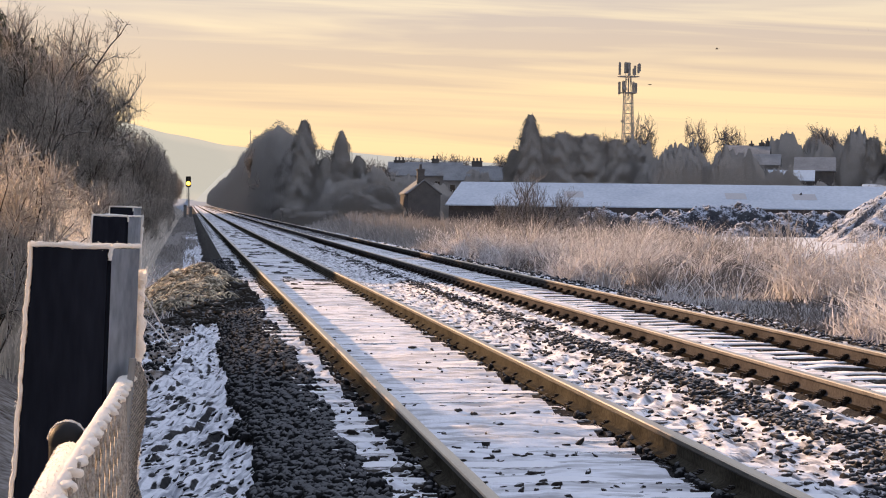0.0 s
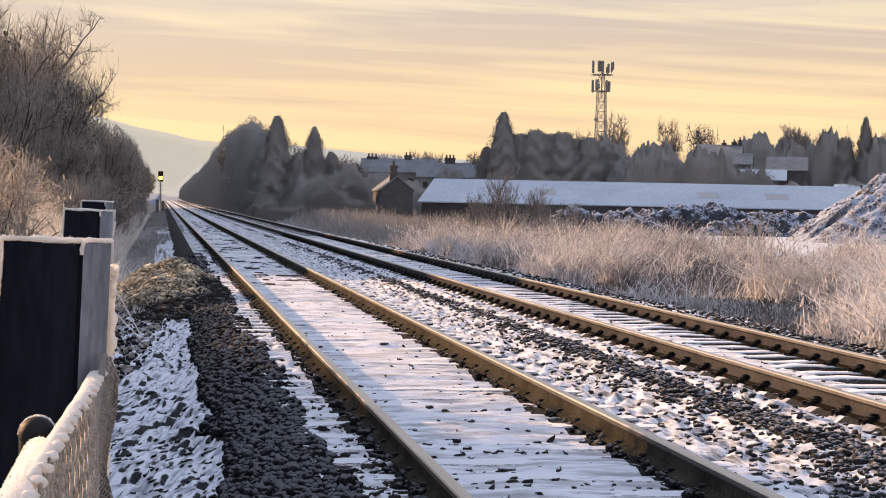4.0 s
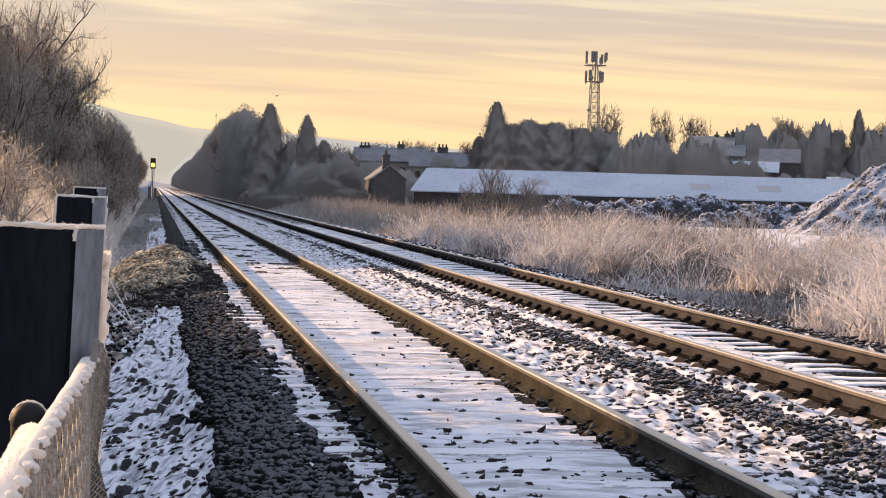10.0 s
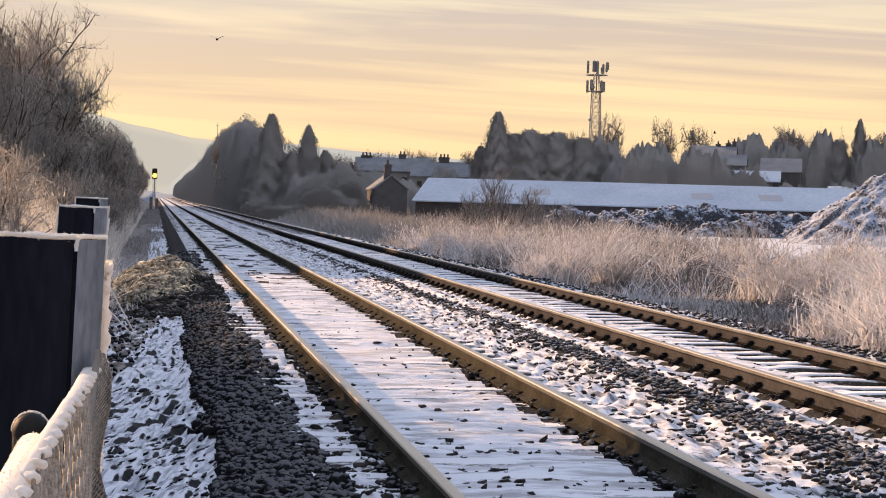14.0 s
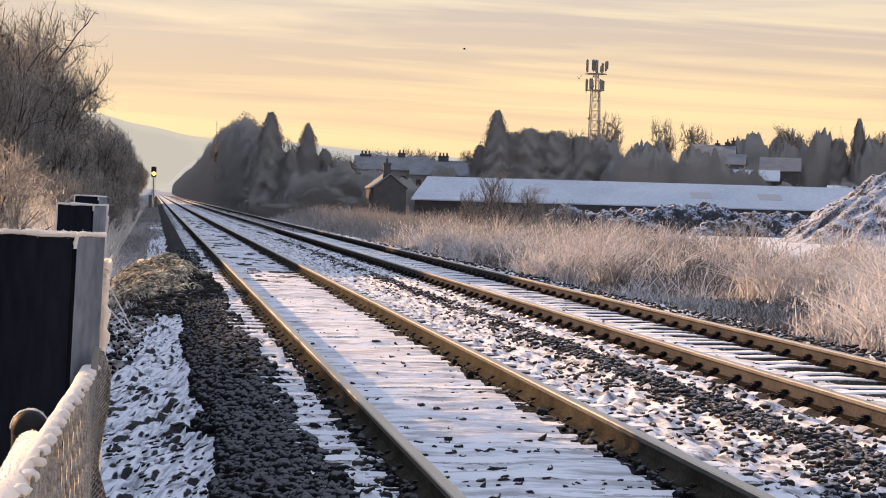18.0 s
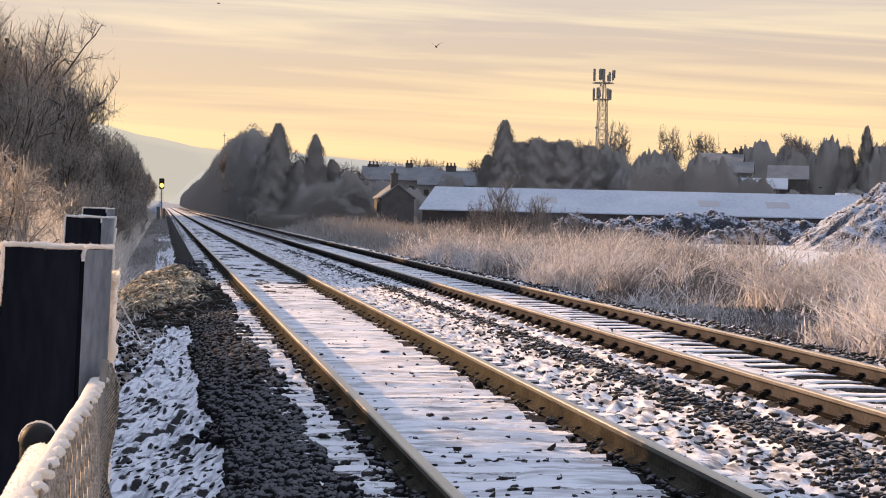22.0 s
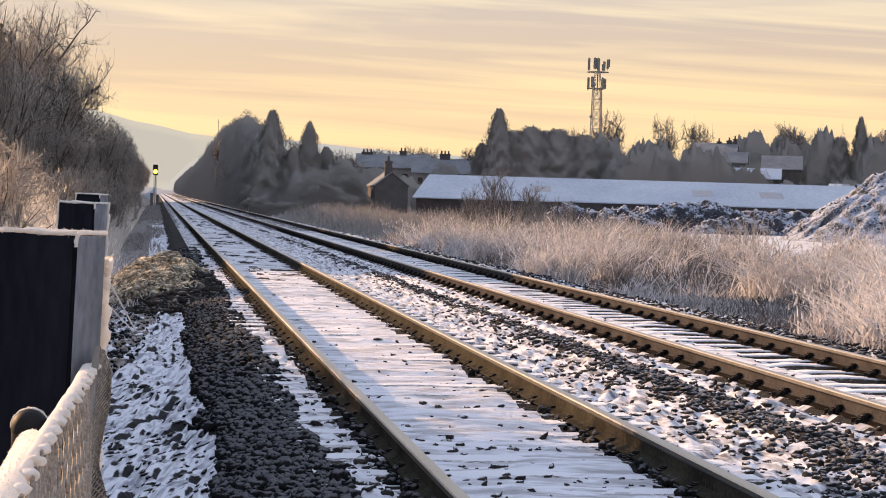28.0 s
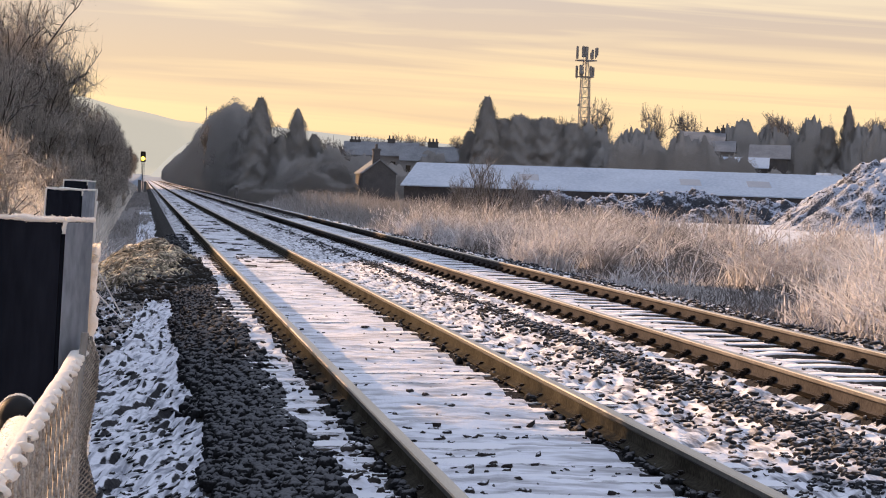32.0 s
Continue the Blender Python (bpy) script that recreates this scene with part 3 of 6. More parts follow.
def build_bed():
    xs = np.unique(np.round(np.concatenate([np.arange(-1.2, -0.62, 0.07), np.arange(-0.62, 0.48, 0.015), np.arange(0.48, 1.40, 0.025), np.arange(1.40, 3.0, 0.045), np.arange(3.0, 4.9, 0.03), np.arange(4.9, 7.0, 0.07), np.arange(7.0, 9.41, 0.06)]), 4))
    ys = np.concatenate([np.arange(-60, -6, 3.0), np.arange(-6, 8.5, 0.20), np.arange(8.6, 20, 0.048), np.arange(20, 36, 0.09), np.arange(36, 75, 0.17), np.arange(75, 150, 0.45), np.arange(150, 300, 1.5), np.geomspace(300, 900, 30)])
    X, Y = np.meshgrid(xs, ys)
    Z = bed_top(X, Y)
    V, F = grid(xs, ys, Z)
    ob = mesh_ob("ballast_bed", V, F, [BEDSNOW, GRIT_SHADE, LITTER, BANKSNOW, SIXSNOW], smooth=True)
    c = V[F].mean(axis=1)
    wob = 0.26 * fbm(c[:, 0] * 2, c[:, 1] * 0.8, 23, 4)
    sx = c[:, 0] + wob
    dark = (sx > 0.40) & (sx < 1.03)
    dark |= (np.abs(sx - 4.32) < 0.20) & (fbm(c[:, 0] * 3, c[:, 1] * 1.5, 31) > 0.02)
    hollow = np.cos((c[:, 1] - 0.25 - 0.10 * np.tanh(3 * (c[:, 0] - 5.9))) / PITCH * 2 * math.pi)
    # bare grit in hollows and by rail feet; its dark also paints their shade
    dark |= (sx > 6.22) & (sx < 6.68) & (hollow < 0.30 + 0.8 * fbm(c[:, 0] * 4, c[:, 1] * 4, 37))
    dark |= (c[:, 0] > 4.97 + 0.4 * wob) & (c[:, 0] < 5.16) & (hollow < 0.30 + 0.8 * fbm(c[:, 0] * 4, c[:, 1] * 4, 39))
    dark |= (np.abs(sx - 6.9) < 0.2) & (hollow < 0.2 + 0.9 * fbm(c[:, 0] * 4, c[:, 1] * 4, 37))
    dark |= (sx > 7.55) & (sx < 8.7) & (fbm(c[:, 0] * 3, c[:, 1] * 3, 41) > 0.04)
    dark |= (sx < 0.4) & (fbm(c[:, 0] * 1.2, c[:, 1] * 0.25, 43) + 0.0035 * (c[:, 1] - 125) > 0.0) & (c[:, 1] > 40)
    dark |= (sx < np.where(c[:, 1] > 37, -0.16 + 0.5 * wob, -0.55))
    # dark strip along each near rail stands for the shadow under it
    for rx in NEAR_TRACK:
        dark |= np.abs(c[:, 0] - rx + 0.02 + 0.4 * wob) < 0.135
    idx = dark.astype(np.int32)
    idx[(sx < 0.38) & dark] = 2
    idx[(sx < 0.5) & ~dark] = 3
    idx[(sx > 3.02) & (sx < 4.9) & ~dark] = 4
    # dark soil spread round the foot of the heap
    soil = (sx < 0.45) & (c[:, 1] > 24.2 + 20 * (c[:, 0] + 0.2) + 8 * wob) & (c[:, 1] < 35)
    idx[soil & (fbm(c[:, 0] * 5, c[:, 1] * 2.5, 67, 3) > -0.06)] = 2
    # bare grit showing through farther off, in streaks along the sleepers
    grit = (sx > 1.5) & (sx < 2.9) & (c[:, 1] > 38) & (c[:, 1] < 300) & (fbm(c[:, 0] * 2.0, c[:, 1] * 0.9, 59, 3) > 0.10)
    grit |= (sx > 3.0) & (sx < 4.2) & (c[:, 1] > 30) & (c[:, 1] < 300) & (fbm(c[:, 0] * 2.6, c[:, 1] * 1.1, 63, 3) > 0.14)
    grit |= (sx > 0.93) & (sx < 1.32) & (c[:, 1] > 40) & (c[:, 1] < 120) & (fbm(c[:, 0] * 3, c[:, 1] * 0.8, 57, 3) > 0.06)
    idx[grit & (idx == 0)] = 1
    ob.data.polygons.foreach_set("material_index", idx)
    tagged(ob, "snow-dusted stone ballast bed under the two tracks", "ballast", kind="structure")
    return ob


def build_stones(bed):
    rng = np.random.default_rng(7)
    sets = []
    # count, x0, x1, y0, y1, size range, then 0 snow-capped, 1 dark, 2 grey with rimed edges
    zones = [(9000, 0.42, 1.04, 8.5, 60, 0.05, 0.11, 1), (160, -0.58, 0.42, 8.5, 34, 0.02, 0.05, 0),
             (420, 1.04, 1.34, 8.5, 50, 0.025, 0.08, 0), (900, 1.5, 2.85, 8.5, 50, 0.025, 0.070, 0),
             (1300, 3.1, 4.9, 9, 55, 0.025, 0.075, 0), (3600, 4.05, 4.60, 9, 75, 0.03, 0.075, 2), (1400, 3.62, 4.20, 9, 60, 0.025, 0.065, 2)]
    zones += [(700, 4.8, 7.1, 12, 55, 0.03, 0.06, 0), (2700, 7.0, 8.9, 16, 75, 0.05, 0.11, 2), (900, 7.0, 8.9, 16, 75, 0.06, 0.13, 0), (1500, 0.40, 0.95, -6, 8.5, 0.04, 0.095, 1), (1200, 4.08, 4.56, -6, 9, 0.045, 0.10, 2),
             (220, 1.30, 1.40, 8.5, 45, 0.04, 0.09, 1), (220, 2.80, 2.90, 8.5, 45, 0.04, 0.09, 1), (560, -0.62, 0.45, 21, 34, 0.03, 0.09, 1)]
    for i, (n, x0, x1, y0, y1, s0, s1, bare) in enumerate(zones):
        u = rng.random(n)
        y = y0 + (y1 - y0) * u if y0 < 0 else 1 / (u / y1 + (1 - u) / y0) if i != 0 else y0 * (y1 / y0) ** u
        x = rng.uniform(x0, x1, n)
        if bare and x1 - x0 < 1:
            mid, half = (x0 + x1) / 2, (x1 - x0) / 2
            x = mid + half * (rng.uniform(-1, 1, n) + rng.normal(0, 0.05, n) if i == 0 else np.clip(rng.normal(0, 0.55, n), -1.3, 1.3))
        s = s0 + (s1 - s0) * rng.random(n) ** (2.0 if i == 3 else 1.2)
        keep = np.ones(n, bool)
        if i == 0:
            x = x - 0.26 * fbm(x * 2, y * 0.8, 23, 4)
        if i == 1:
            keep = fbm(x * 2.0, y * 0.8, 71, 3) > rng.uniform(-0.25, 0.10, n)
        if i == 3:
            keep = np.cos((y - 0.10) / PITCH * 2 * math.pi) < rng.uniform(-0.7, 0.5, n)
        if i == 14:
            keep = y > 23.6 + 20 * (x + 0.2) + rng.normal(0, 1.0, n)
        if i == 6:
            keep = fbm((x - y / 4) * 2.2, y * 0.6, 73, 3) > rng.uniform(-0.05, 0.15, n)
        for rx in (*NEAR_TRACK, *FAR_TRACK):
            keep &= np.abs(x - rx) > (0.05 if i > 11 else 0.12)
        x, y, s = x[keep], y[keep], s[keep]
        z = bed_top(x, y) + s * (0.22 if bare else 0.02)
        sets.append((np.stack([x, y, z], 1), s, bare))
    # drawn-out stones breaking through the snow of the shoulder
    n = 1600
    u = rng.random(n)
    y = 1 / (u / 34 + (1 - u) / 8.5)
    x = rng.uniform(-0.6, 0.44, n)
    k = fbm(x * 2.0, y * 0.8, 71, 3) > rng.uniform(-0.2, 0.16, n)
    x, y = x[k], y[k]
    V, F = stones(np.zeros((len(x), 3)), np.ones(len(x)), 77, True, False)
    size = np.repeat(rng.uniform(0.5, 1.3, len(x)), 12)
    a, b, h = V[:, 0] * 0.026 * size, V[:, 1] * 0.17 * size, V[:, 2] * 0.026 * size
    tilt = np.repeat(rng.normal(0.29, 0.07, len(x)), 12)
    px, py = np.repeat(x, 12) + a + tilt * b, np.repeat(y, 12) + b
    V = np.stack([px, py, bed_top(np.repeat(x, 12), np.repeat(y, 12)) + h], 1)
    ob = mesh_ob("shoulder_stones", V, F, STONE_BARE, bed, "long dark stones breaking through the snow")
    ob["kind"] = "stuff"
    # the closest stones are pieces of their own
    allc = np.concatenate([c for c, _, _ in sets])
    alls = np.concatenate([s for _, s, _ in sets])
    allb = np.concatenate([np.full(len(s), b) for _, s, b in sets])
    big = alls * (12.5 / np.where(allc[:, 1] < 8.5, 99, allc[:, 1]))
    order = np.argsort(-big)
    first, rest = order[:300], order[300:]
    protos = []
    for k in range(6):
        V, F = stones(np.zeros((1, 3)), np.ones(1), 100 + k, True)
        pair = []
        for mat in (STONE, STONE_BARE, STONE_RIMED):
            me = bpy.data.meshes.new("stone")
            me.from_pydata(V.tolist(), [], F.tolist())
            me.materials.append(mat)
            me.polygons.foreach_set("use_smooth", np.ones(len(me.polygons), dtype=bool))
            pair.append(me)
        protos.append(pair)
    for j in first:
        ob = new("stone", protos[int(j) % 6][int(allb[j])])
        s = float(alls[j])
        turn = Euler((j % 7, j % 5, j % 11)) if allb[j] == 1 else Euler((0.1 * (j % 7 - 3), 0.1 * (j % 5 - 2), j % 11))
        shape = (s, s, s, 1) if allb[j] == 1 else (1.45 * s, s, 0.62 * s, 1)
        ob.matrix_basis = Matrix.Translation(allc[j]) @ turn.to_matrix().to_4x4() @ Matrix.Diagonal(shape)
        ob.parent = bed
    for bare, mat, nm, lab in ((1, STONE_BARE, "dark_stones", "heaped dark ballast stones with little frost"),
                               (2, STONE_RIMED, "rimed_stones", "grey ballast stones with rimed edges"),
                               (0, STONE, "snowy_stones", "scattered ballast stones capped with snow")):
        idx = rest[allb[rest] == bare]
        fine_ = (allc[idx, 1] < 24) & (allc[idx, 1] > 8.5)
        close, rest_ = idx[fine_], idx[~fine_]
        V, F = stones(allc[close], alls[close], 9 + bare, True, bare != 1)
        V2, F2 = stones(allc[rest_], alls[rest_], 19 + bare, False, bare != 1)
        ob = mesh_ob(nm, np.concatenate([V, V2]), np.concatenate([F, F2 + len(V)]), mat, bed, lab, smooth=bare == 1)
        ob["kind"] = "stuff"


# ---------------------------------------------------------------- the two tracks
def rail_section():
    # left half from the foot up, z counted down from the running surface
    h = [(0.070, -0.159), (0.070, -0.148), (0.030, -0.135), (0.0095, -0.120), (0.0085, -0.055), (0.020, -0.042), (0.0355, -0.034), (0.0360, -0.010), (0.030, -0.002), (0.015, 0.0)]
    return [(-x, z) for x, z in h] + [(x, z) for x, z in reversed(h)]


def build_rail(track, x, side):
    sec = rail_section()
    ys = list(np.concatenate([np.arange(-60, 120, 4.0), np.geomspace(120, 900, 24)]))
    n = len(sec)
    V, F, M = [], [], []
    for y in ys:
        V += [(x + sx, y, sz) for sx, sz in sec]
    for i in range(len(ys) - 1):
        for k in range(n - 1):
            F.append((i * n + k, i * n + k + 1, (i + 1) * n + k + 1, (i + 1) * n + k))
            # head sides toned as lit, webs and feet toned as shaded
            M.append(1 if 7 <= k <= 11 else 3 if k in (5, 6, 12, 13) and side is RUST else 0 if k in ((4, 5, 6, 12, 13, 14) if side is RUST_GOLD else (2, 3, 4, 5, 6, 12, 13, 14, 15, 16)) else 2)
        F.append((i * n + n - 1, i * n, (i + 1) * n, (i + 1) * n + n - 1))
        M.append(0)
    ob = mesh_ob("rail", V, F, [side, STEEL, WEB_SHADE if side is RUST_GOLD else FOOT_SHADE, HEAD_LIT], track, "rusty steel rail with a worn bright head")
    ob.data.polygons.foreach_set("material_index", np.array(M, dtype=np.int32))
    return ob


def chair_mesh():
    """Cast baseplate with two jaws and a sprung clip, round the rail's foot; origin at the rail's centre on the running surface."""
    bm = bmesh.new()
    box(bm, -0.135, 0.135, -0.080, 0.080, -0.215, -0.162, bevel=0.008)
    for s in (-1, 1):
        box(bm, *sorted((s * 0.035, s * 0.098)), -0.055, 0.055, -0.166, -0.108, bevel=0.012)
        box(bm, *sorted((s * 0.012, s * 0.062)), -0.035, 0.035, -0.125, -0.088, bevel=0.008)
        rod(bm, (s * 0.115, 0.050, -0.165), (s * 0.115, 0.050, -0.130), 0.020, seg=6)
        rod(bm, (s * 0.115, -0.050, -0.165), (s * 0.115, -0.050, -0.130), 0.020, seg=6)
    me = bpy.data.meshes.new("chair")
    bm.to_mesh(me)
    bm.free()
    me.materials.append(IRON)
    return me


def sleeper_mesh(k, proud, wide=1.0):
    rng = np.random.default_rng(50 + k)
    xs = np.linspace(-1.28, 1.28, 22)
    ys = np.array([-0.125, -0.118, -0.06, 0.0, 0.06, 0.118, 0.125]) * wide
    X, Y = np.meshgrid(xs, ys)
    Y = Y + 0.13 * fbm(X * 2.6 + 7 * k, Y * 1.5 + 2, 80 + k, 3)
    Z = 0.040 * fbm(X * 3 + k * 9, Y * 2.5, 60 + k, 3) + proud
    if proud > 0.02:              # snow heaped towards one rail, scooped out by the other
        Z = Z + rng.uniform(0.018, 0.042) * np.tanh(2.6 * X) * np.clip(1.05 - np.abs(X), 0, 1)
    Z[0] -= 0.016
    Z[-1] -= 0.016
    V, F = grid(xs, ys, Z)
    V[:, 1] = Y.ravel()
    n, nx, ny = len(V), len(xs), len(ys)
    loop = list(range(nx)) + [nx * (j + 1) - 1 for j in range(1, ny)] + [n - 1 - i for i in range(1, nx)] + [nx * (ny - 1 - j) for j in range(1, ny - 1)]
    V = np.concatenate([V, V[loop] * np.array([1, 1, 0]) + np.array([0, 0, -0.13])])
    faces = F.tolist()
    for i in range(len(loop)):
        j = (i + 1) % len(loop)
        faces.append((loop[j], loop[i], n + i, n + j))
    me = bpy.data.meshes.new("sleeper")
    me.from_pydata(V.tolist(), [], faces)
    me.materials.append(SLEEPER)
    me.polygons.foreach_set("use_smooth", np.full(len(me.polygons), proud > 0.02))
    return me


def build_tracks():
    chair = chair_mesh()
    for xs, lab, phase, proud, level, wide in ((NEAR_TRACK, "railway track with snow-filled sleepers and golden rusty rails", 0.10, 0.004, -0.178, 1.0),
                                  (FAR_TRACK, "railway track with snow-capped sleepers above dark hollows", 0.25, 0.044, -0.226, 0.98)):
        track = tagged(empty("railway_track"), lab, "railway track", "pair of tracks")
        mid = (xs[0] + xs[1]) / 2
        for x in xs:
            build_rail(track, x, RUST_GOLD if xs is NEAR_TRACK else RUST)
        variants = [sleeper_mesh(k, proud, wide) for k in range(9)]
        y0 = 7.0 - 12 * PITCH + phase
        for i in range(132):
            y = y0 + i * PITCH
            sl = new("sleeper", variants[(i * 7) % 9])
            sl.parent = track
            sl.matrix_basis = pose(mid, y + 0.04 * math.sin(i * 3.3), level, 0, 0, 1.5 * math.sin(i * 5.1))
            for x in xs:
                c = new("chair", chair)
                c.parent = sl
                c.matrix_basis = Matrix.Translation((x - mid, 0, -level - (0.030 if xs is NEAR_TRACK else 0))) @ Matrix.Diagonal((0.82, 0.85, 1, 1) if xs is NEAR_TRACK else (1, 1, 1, 1))
        # the sleepers farther on
        bm = bmesh.new()
        for i in [*range(-80, 0), *range(132, 432)]:
            y = y0 + i * PITCH
            box(bm, mid - 1.28, mid + 1.28, y - 0.125, y + 0.125, -0.32, level + (0.013 if level < -0.2 else -0.012))
        far = part("sleeper_run", bm, SLEEPER, track)
        far["kind"] = "stuff"


# ---------------------------------------------------------------- fence by the camera
def bead(pts, r, seed, sides=8):
    """A wavering cord of rime along a line of points."""
    P = np.array(pts, float)
    d = np.gradient(P, axis=0)
    d /= np.linalg.norm(d, axis=1, keepdims=True)
    ref = np.where(np.abs(d[:, 2:3]) > 0.8, np.array([[1.0, 0, 0]]), np.array([[0, 0, 1.0]]))
    u = np.cross(d, ref)
    u /= np.linalg.norm(u, axis=1, keepdims=True)
    v = np.cross(d, u)
    n = len(P)
    s = np.arange(n) * 0.45
    V = []
    for k in range(sides):
        a = 2 * math.pi * k / sides
        rr = r * (1 + 1.1 * fbm(s, s * 0 + k * 1.3, seed, 3) + 0.5 * fbm(s * 0.25, s * 0, seed + 5, 2))
        V.append(P + (u * math.cos(a) + v * math.sin(a)) * rr[:, None])
    V = np.stack(V, 1).reshape(-1, 3)
    i = (np.arange(n - 1)[:, None] * sides + np.arange(sides)[None]).ravel()
    k = np.tile(np.arange(sides), n - 1)
    j = i - k + (k + 1) % sides
    return V, np.stack([i, j, j + sides, i + sides], 1)


def build_fence():
    fence = tagged(empty("chain_link_fence"), "frosted chain-link fence with dark posts along the line", "fence")
    # x left, x split, x right at the top, depth, top, lean
    for xl, xm, xr, y, top in ((-0.186, -0.092, -0.060, 2.60, 1.316), (-0.258, -0.164, -0.131, 5.90, 1.330), (-0.324, -0.229, -0.198, 9.00, 1.346)):
        m = Matrix.Translation((xm, y, top)) @ Matrix.Rotation(radians(1.6), 4, "Y") @ Matrix.Translation((-xm, -y, -top))
        bm = bmesh.new()
        bottom = -0.55
        P = [(xl, y + 0.030), (xm, y), (xr, y + 0.085), (xl + 0.03, y + 0.11)]
        lo = [bm.verts.new((px - (0.073 if k in (0, 3) else 0), py, bottom)) for k, (px, py) in enumerate(P)]
        hi = [bm.verts.new((px, py, top)) for px, py in P]
        for k in range(4):
            bm.faces.new((lo[k], lo[(k + 1) % 4], hi[(k + 1) % 4], hi[k]))
        bm.faces.new(hi)
        bm.faces.new(lo[::-1])
        bmesh.ops.bevel(bm, geom=[e for e in bm.edges], offset=0.003, segments=2, affect="EDGES")
        bmesh.ops.transform(bm, matrix=m, verts=bm.verts)
        post = part("fence_post", bm, POST, fence, "dark creosoted square post edged with rime")
        # rime along the arrises and the top
        rng = np.random.default_rng(int(y * 10))
        lines = [((xl, y + 0.030, top), (xm, y, top)), ((xm, y, top), (xr, y + 0.085, top)), ((xl - 0.001, y + 0.032, top), (xl - 0.001 - 0.039 * (top - 0.2), y + 0.032, 0.2)),
                 ((xr + 0.003, y + 0.102, top - 0.03), (xr + 0.003, y + 0.102, 0.2)), ((xl + 0.03, y + 0.11, top), (xr, y + 0.09, top)), ((xm + 0.001, y, top), (xm + 0.001, y, top - 0.016))]
        C, S = [], []
        for q, (a, b) in enumerate(lines):
            a, b = np.array(a), np.array(b)
            L = np.linalg.norm(b - a)
            thick = (0.0031, 0.0029, 0.0030, 0.0068, 0.0028, 0.0024)[q]
            pts = a + (b - a) * np.linspace(0, 1, int(L / (0.003 if y < 3 else 0.006)) + 4)[:, None]
            pts = pts + 0.35 * thick * np.stack([fbm(np.arange(len(pts)) * 0.11, np.zeros(len(pts)) + 3 * q + w_, int(y) + q, 3) * 5 for w_ in range(3)], 1)
            V, F = bead([m @ Vector(p) for p in pts], thick, int(y * 10) + q)
            mesh_ob("rime_edge", V, F, RIME_SUN, post, "cord of white rime along the edge", smooth=True)
            n = int(L / (0.0009 if y < 3 else 0.003))
            t = rng.random((n, 1))
            C.append(a + (b - a) * t + rng.normal(0, thick * 0.62, (n, 3)))
            S.append(rng.uniform(0.5, 1.3, n) * thick * 0.55)
        C = np.concatenate(C)
        C = np.array([m @ Vector(c) for c in C])
        V, F = stones(C, np.concatenate(S), 3)
        mesh_ob("rime", V, F, RIME_SUN, post, "white rime crystals along the edges")["kind"] = "stuff"
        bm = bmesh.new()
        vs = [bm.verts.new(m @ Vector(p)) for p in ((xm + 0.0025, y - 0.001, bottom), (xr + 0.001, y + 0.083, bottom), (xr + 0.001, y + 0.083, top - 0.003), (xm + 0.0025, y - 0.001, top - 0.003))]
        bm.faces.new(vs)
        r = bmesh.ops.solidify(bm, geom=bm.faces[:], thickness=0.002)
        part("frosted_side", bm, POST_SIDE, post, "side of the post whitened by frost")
    # top rail: a frosted tube as far as the round post, the mesh's own rimed border beyond it
    y0, y1 = 1.15, 2.60
    bm = bmesh.new()
    rod(bm, (-0.0995, y0, 1.1505), (-0.0985, 1.87, 1.1505), 0.0135, seg=20)
    bmesh.ops.bevel(bm, geom=[e for e in bm.edges if len(e.link_faces) == 2 and e.calc_face_angle(0) > 1.0], offset=0.004, segments=3, affect="EDGES")
    part("top_rail", bm, RIME_SUN, fence, "top rail thick with sunlit frost", smooth=True)
    ts = np.linspace(0, 1, 60)
    yb = 1.60 + 1.0 * ts
    mid = np.interp(yb, [1.6, 2.0, 2.3, 2.6], [-0.094, -0.0862, -0.0778, -0.0735])
    half = np.interp(yb, [1.6, 2.0, 2.3, 2.6], [0.0060, 0.0062, 0.0074, 0.0086]) * (1 + 0.25 * fbm(yb * 30, yb * 0, 12, 2))
    ring = [(math.cos(a), math.sin(a)) for a in np.linspace(0, 2 * math.pi, 11)[:-1]]
    zt = 1.158 + 0.004 * fbm(yb * 22, yb * 0 + 4, 13, 2)
    V = np.array([(m + h * c, y_, z_ + 0.0052 * d) for m, h, y_, z_ in zip(mid, half, yb, zt) for c, d in ring])
    F = [(i * 10 + k, i * 10 + (k + 1) % 10, (i + 1) * 10 + (k + 1) % 10, (i + 1) * 10 + k) for i in range(59) for k in range(10)]
    F += [tuple(range(9, -1, -1)), tuple(range(590, 600))]
    mesh_ob("mesh_border", V, F, RIME_SUN, fence, "rimed border strip along the top of the mesh", smooth=True)
    # twisted wire ends standing out along the border, each a knob of rime
    rng = np.random.default_rng(4)
    for i in range(18):
        yk = 1.36 + 1.22 * (i / 17) ** 0.92 + rng.normal(0, 0.004)
        xk = np.interp(yk, [1.4, 2.0, 2.3, 2.6], [-0.0875, -0.0800, -0.0700, -0.0655])
        bm = bmesh.new()
        bmesh.ops.create_icosphere(bm, subdivisions=3, radius=1)
        turn = Euler((rng.normal(0, 0.15), 0.25 + rng.normal(0, 0.15), rng.normal(0, 0.25))).to_matrix()
        shape = np.array([rng.uniform(0.0055, 0.0075), rng.uniform(0.0056, 0.0082), rng.uniform(0.0034, 0.0045)])
        for v in bm.verts:
            c = np.array(v.co)
            g = 1 + 0.8 * float(fbm(c[0] * 2.0 + 7 * i, c[1] * 2.0 + c[2], 40 + i, 3))
            v.co = turn @ Vector(c * shape * g) + Vector((xk, yk, 1.1600))
        part("wire_knuckle", bm, RIME_SUN, fence, "knob of rime on a twisted wire end", smooth=True)
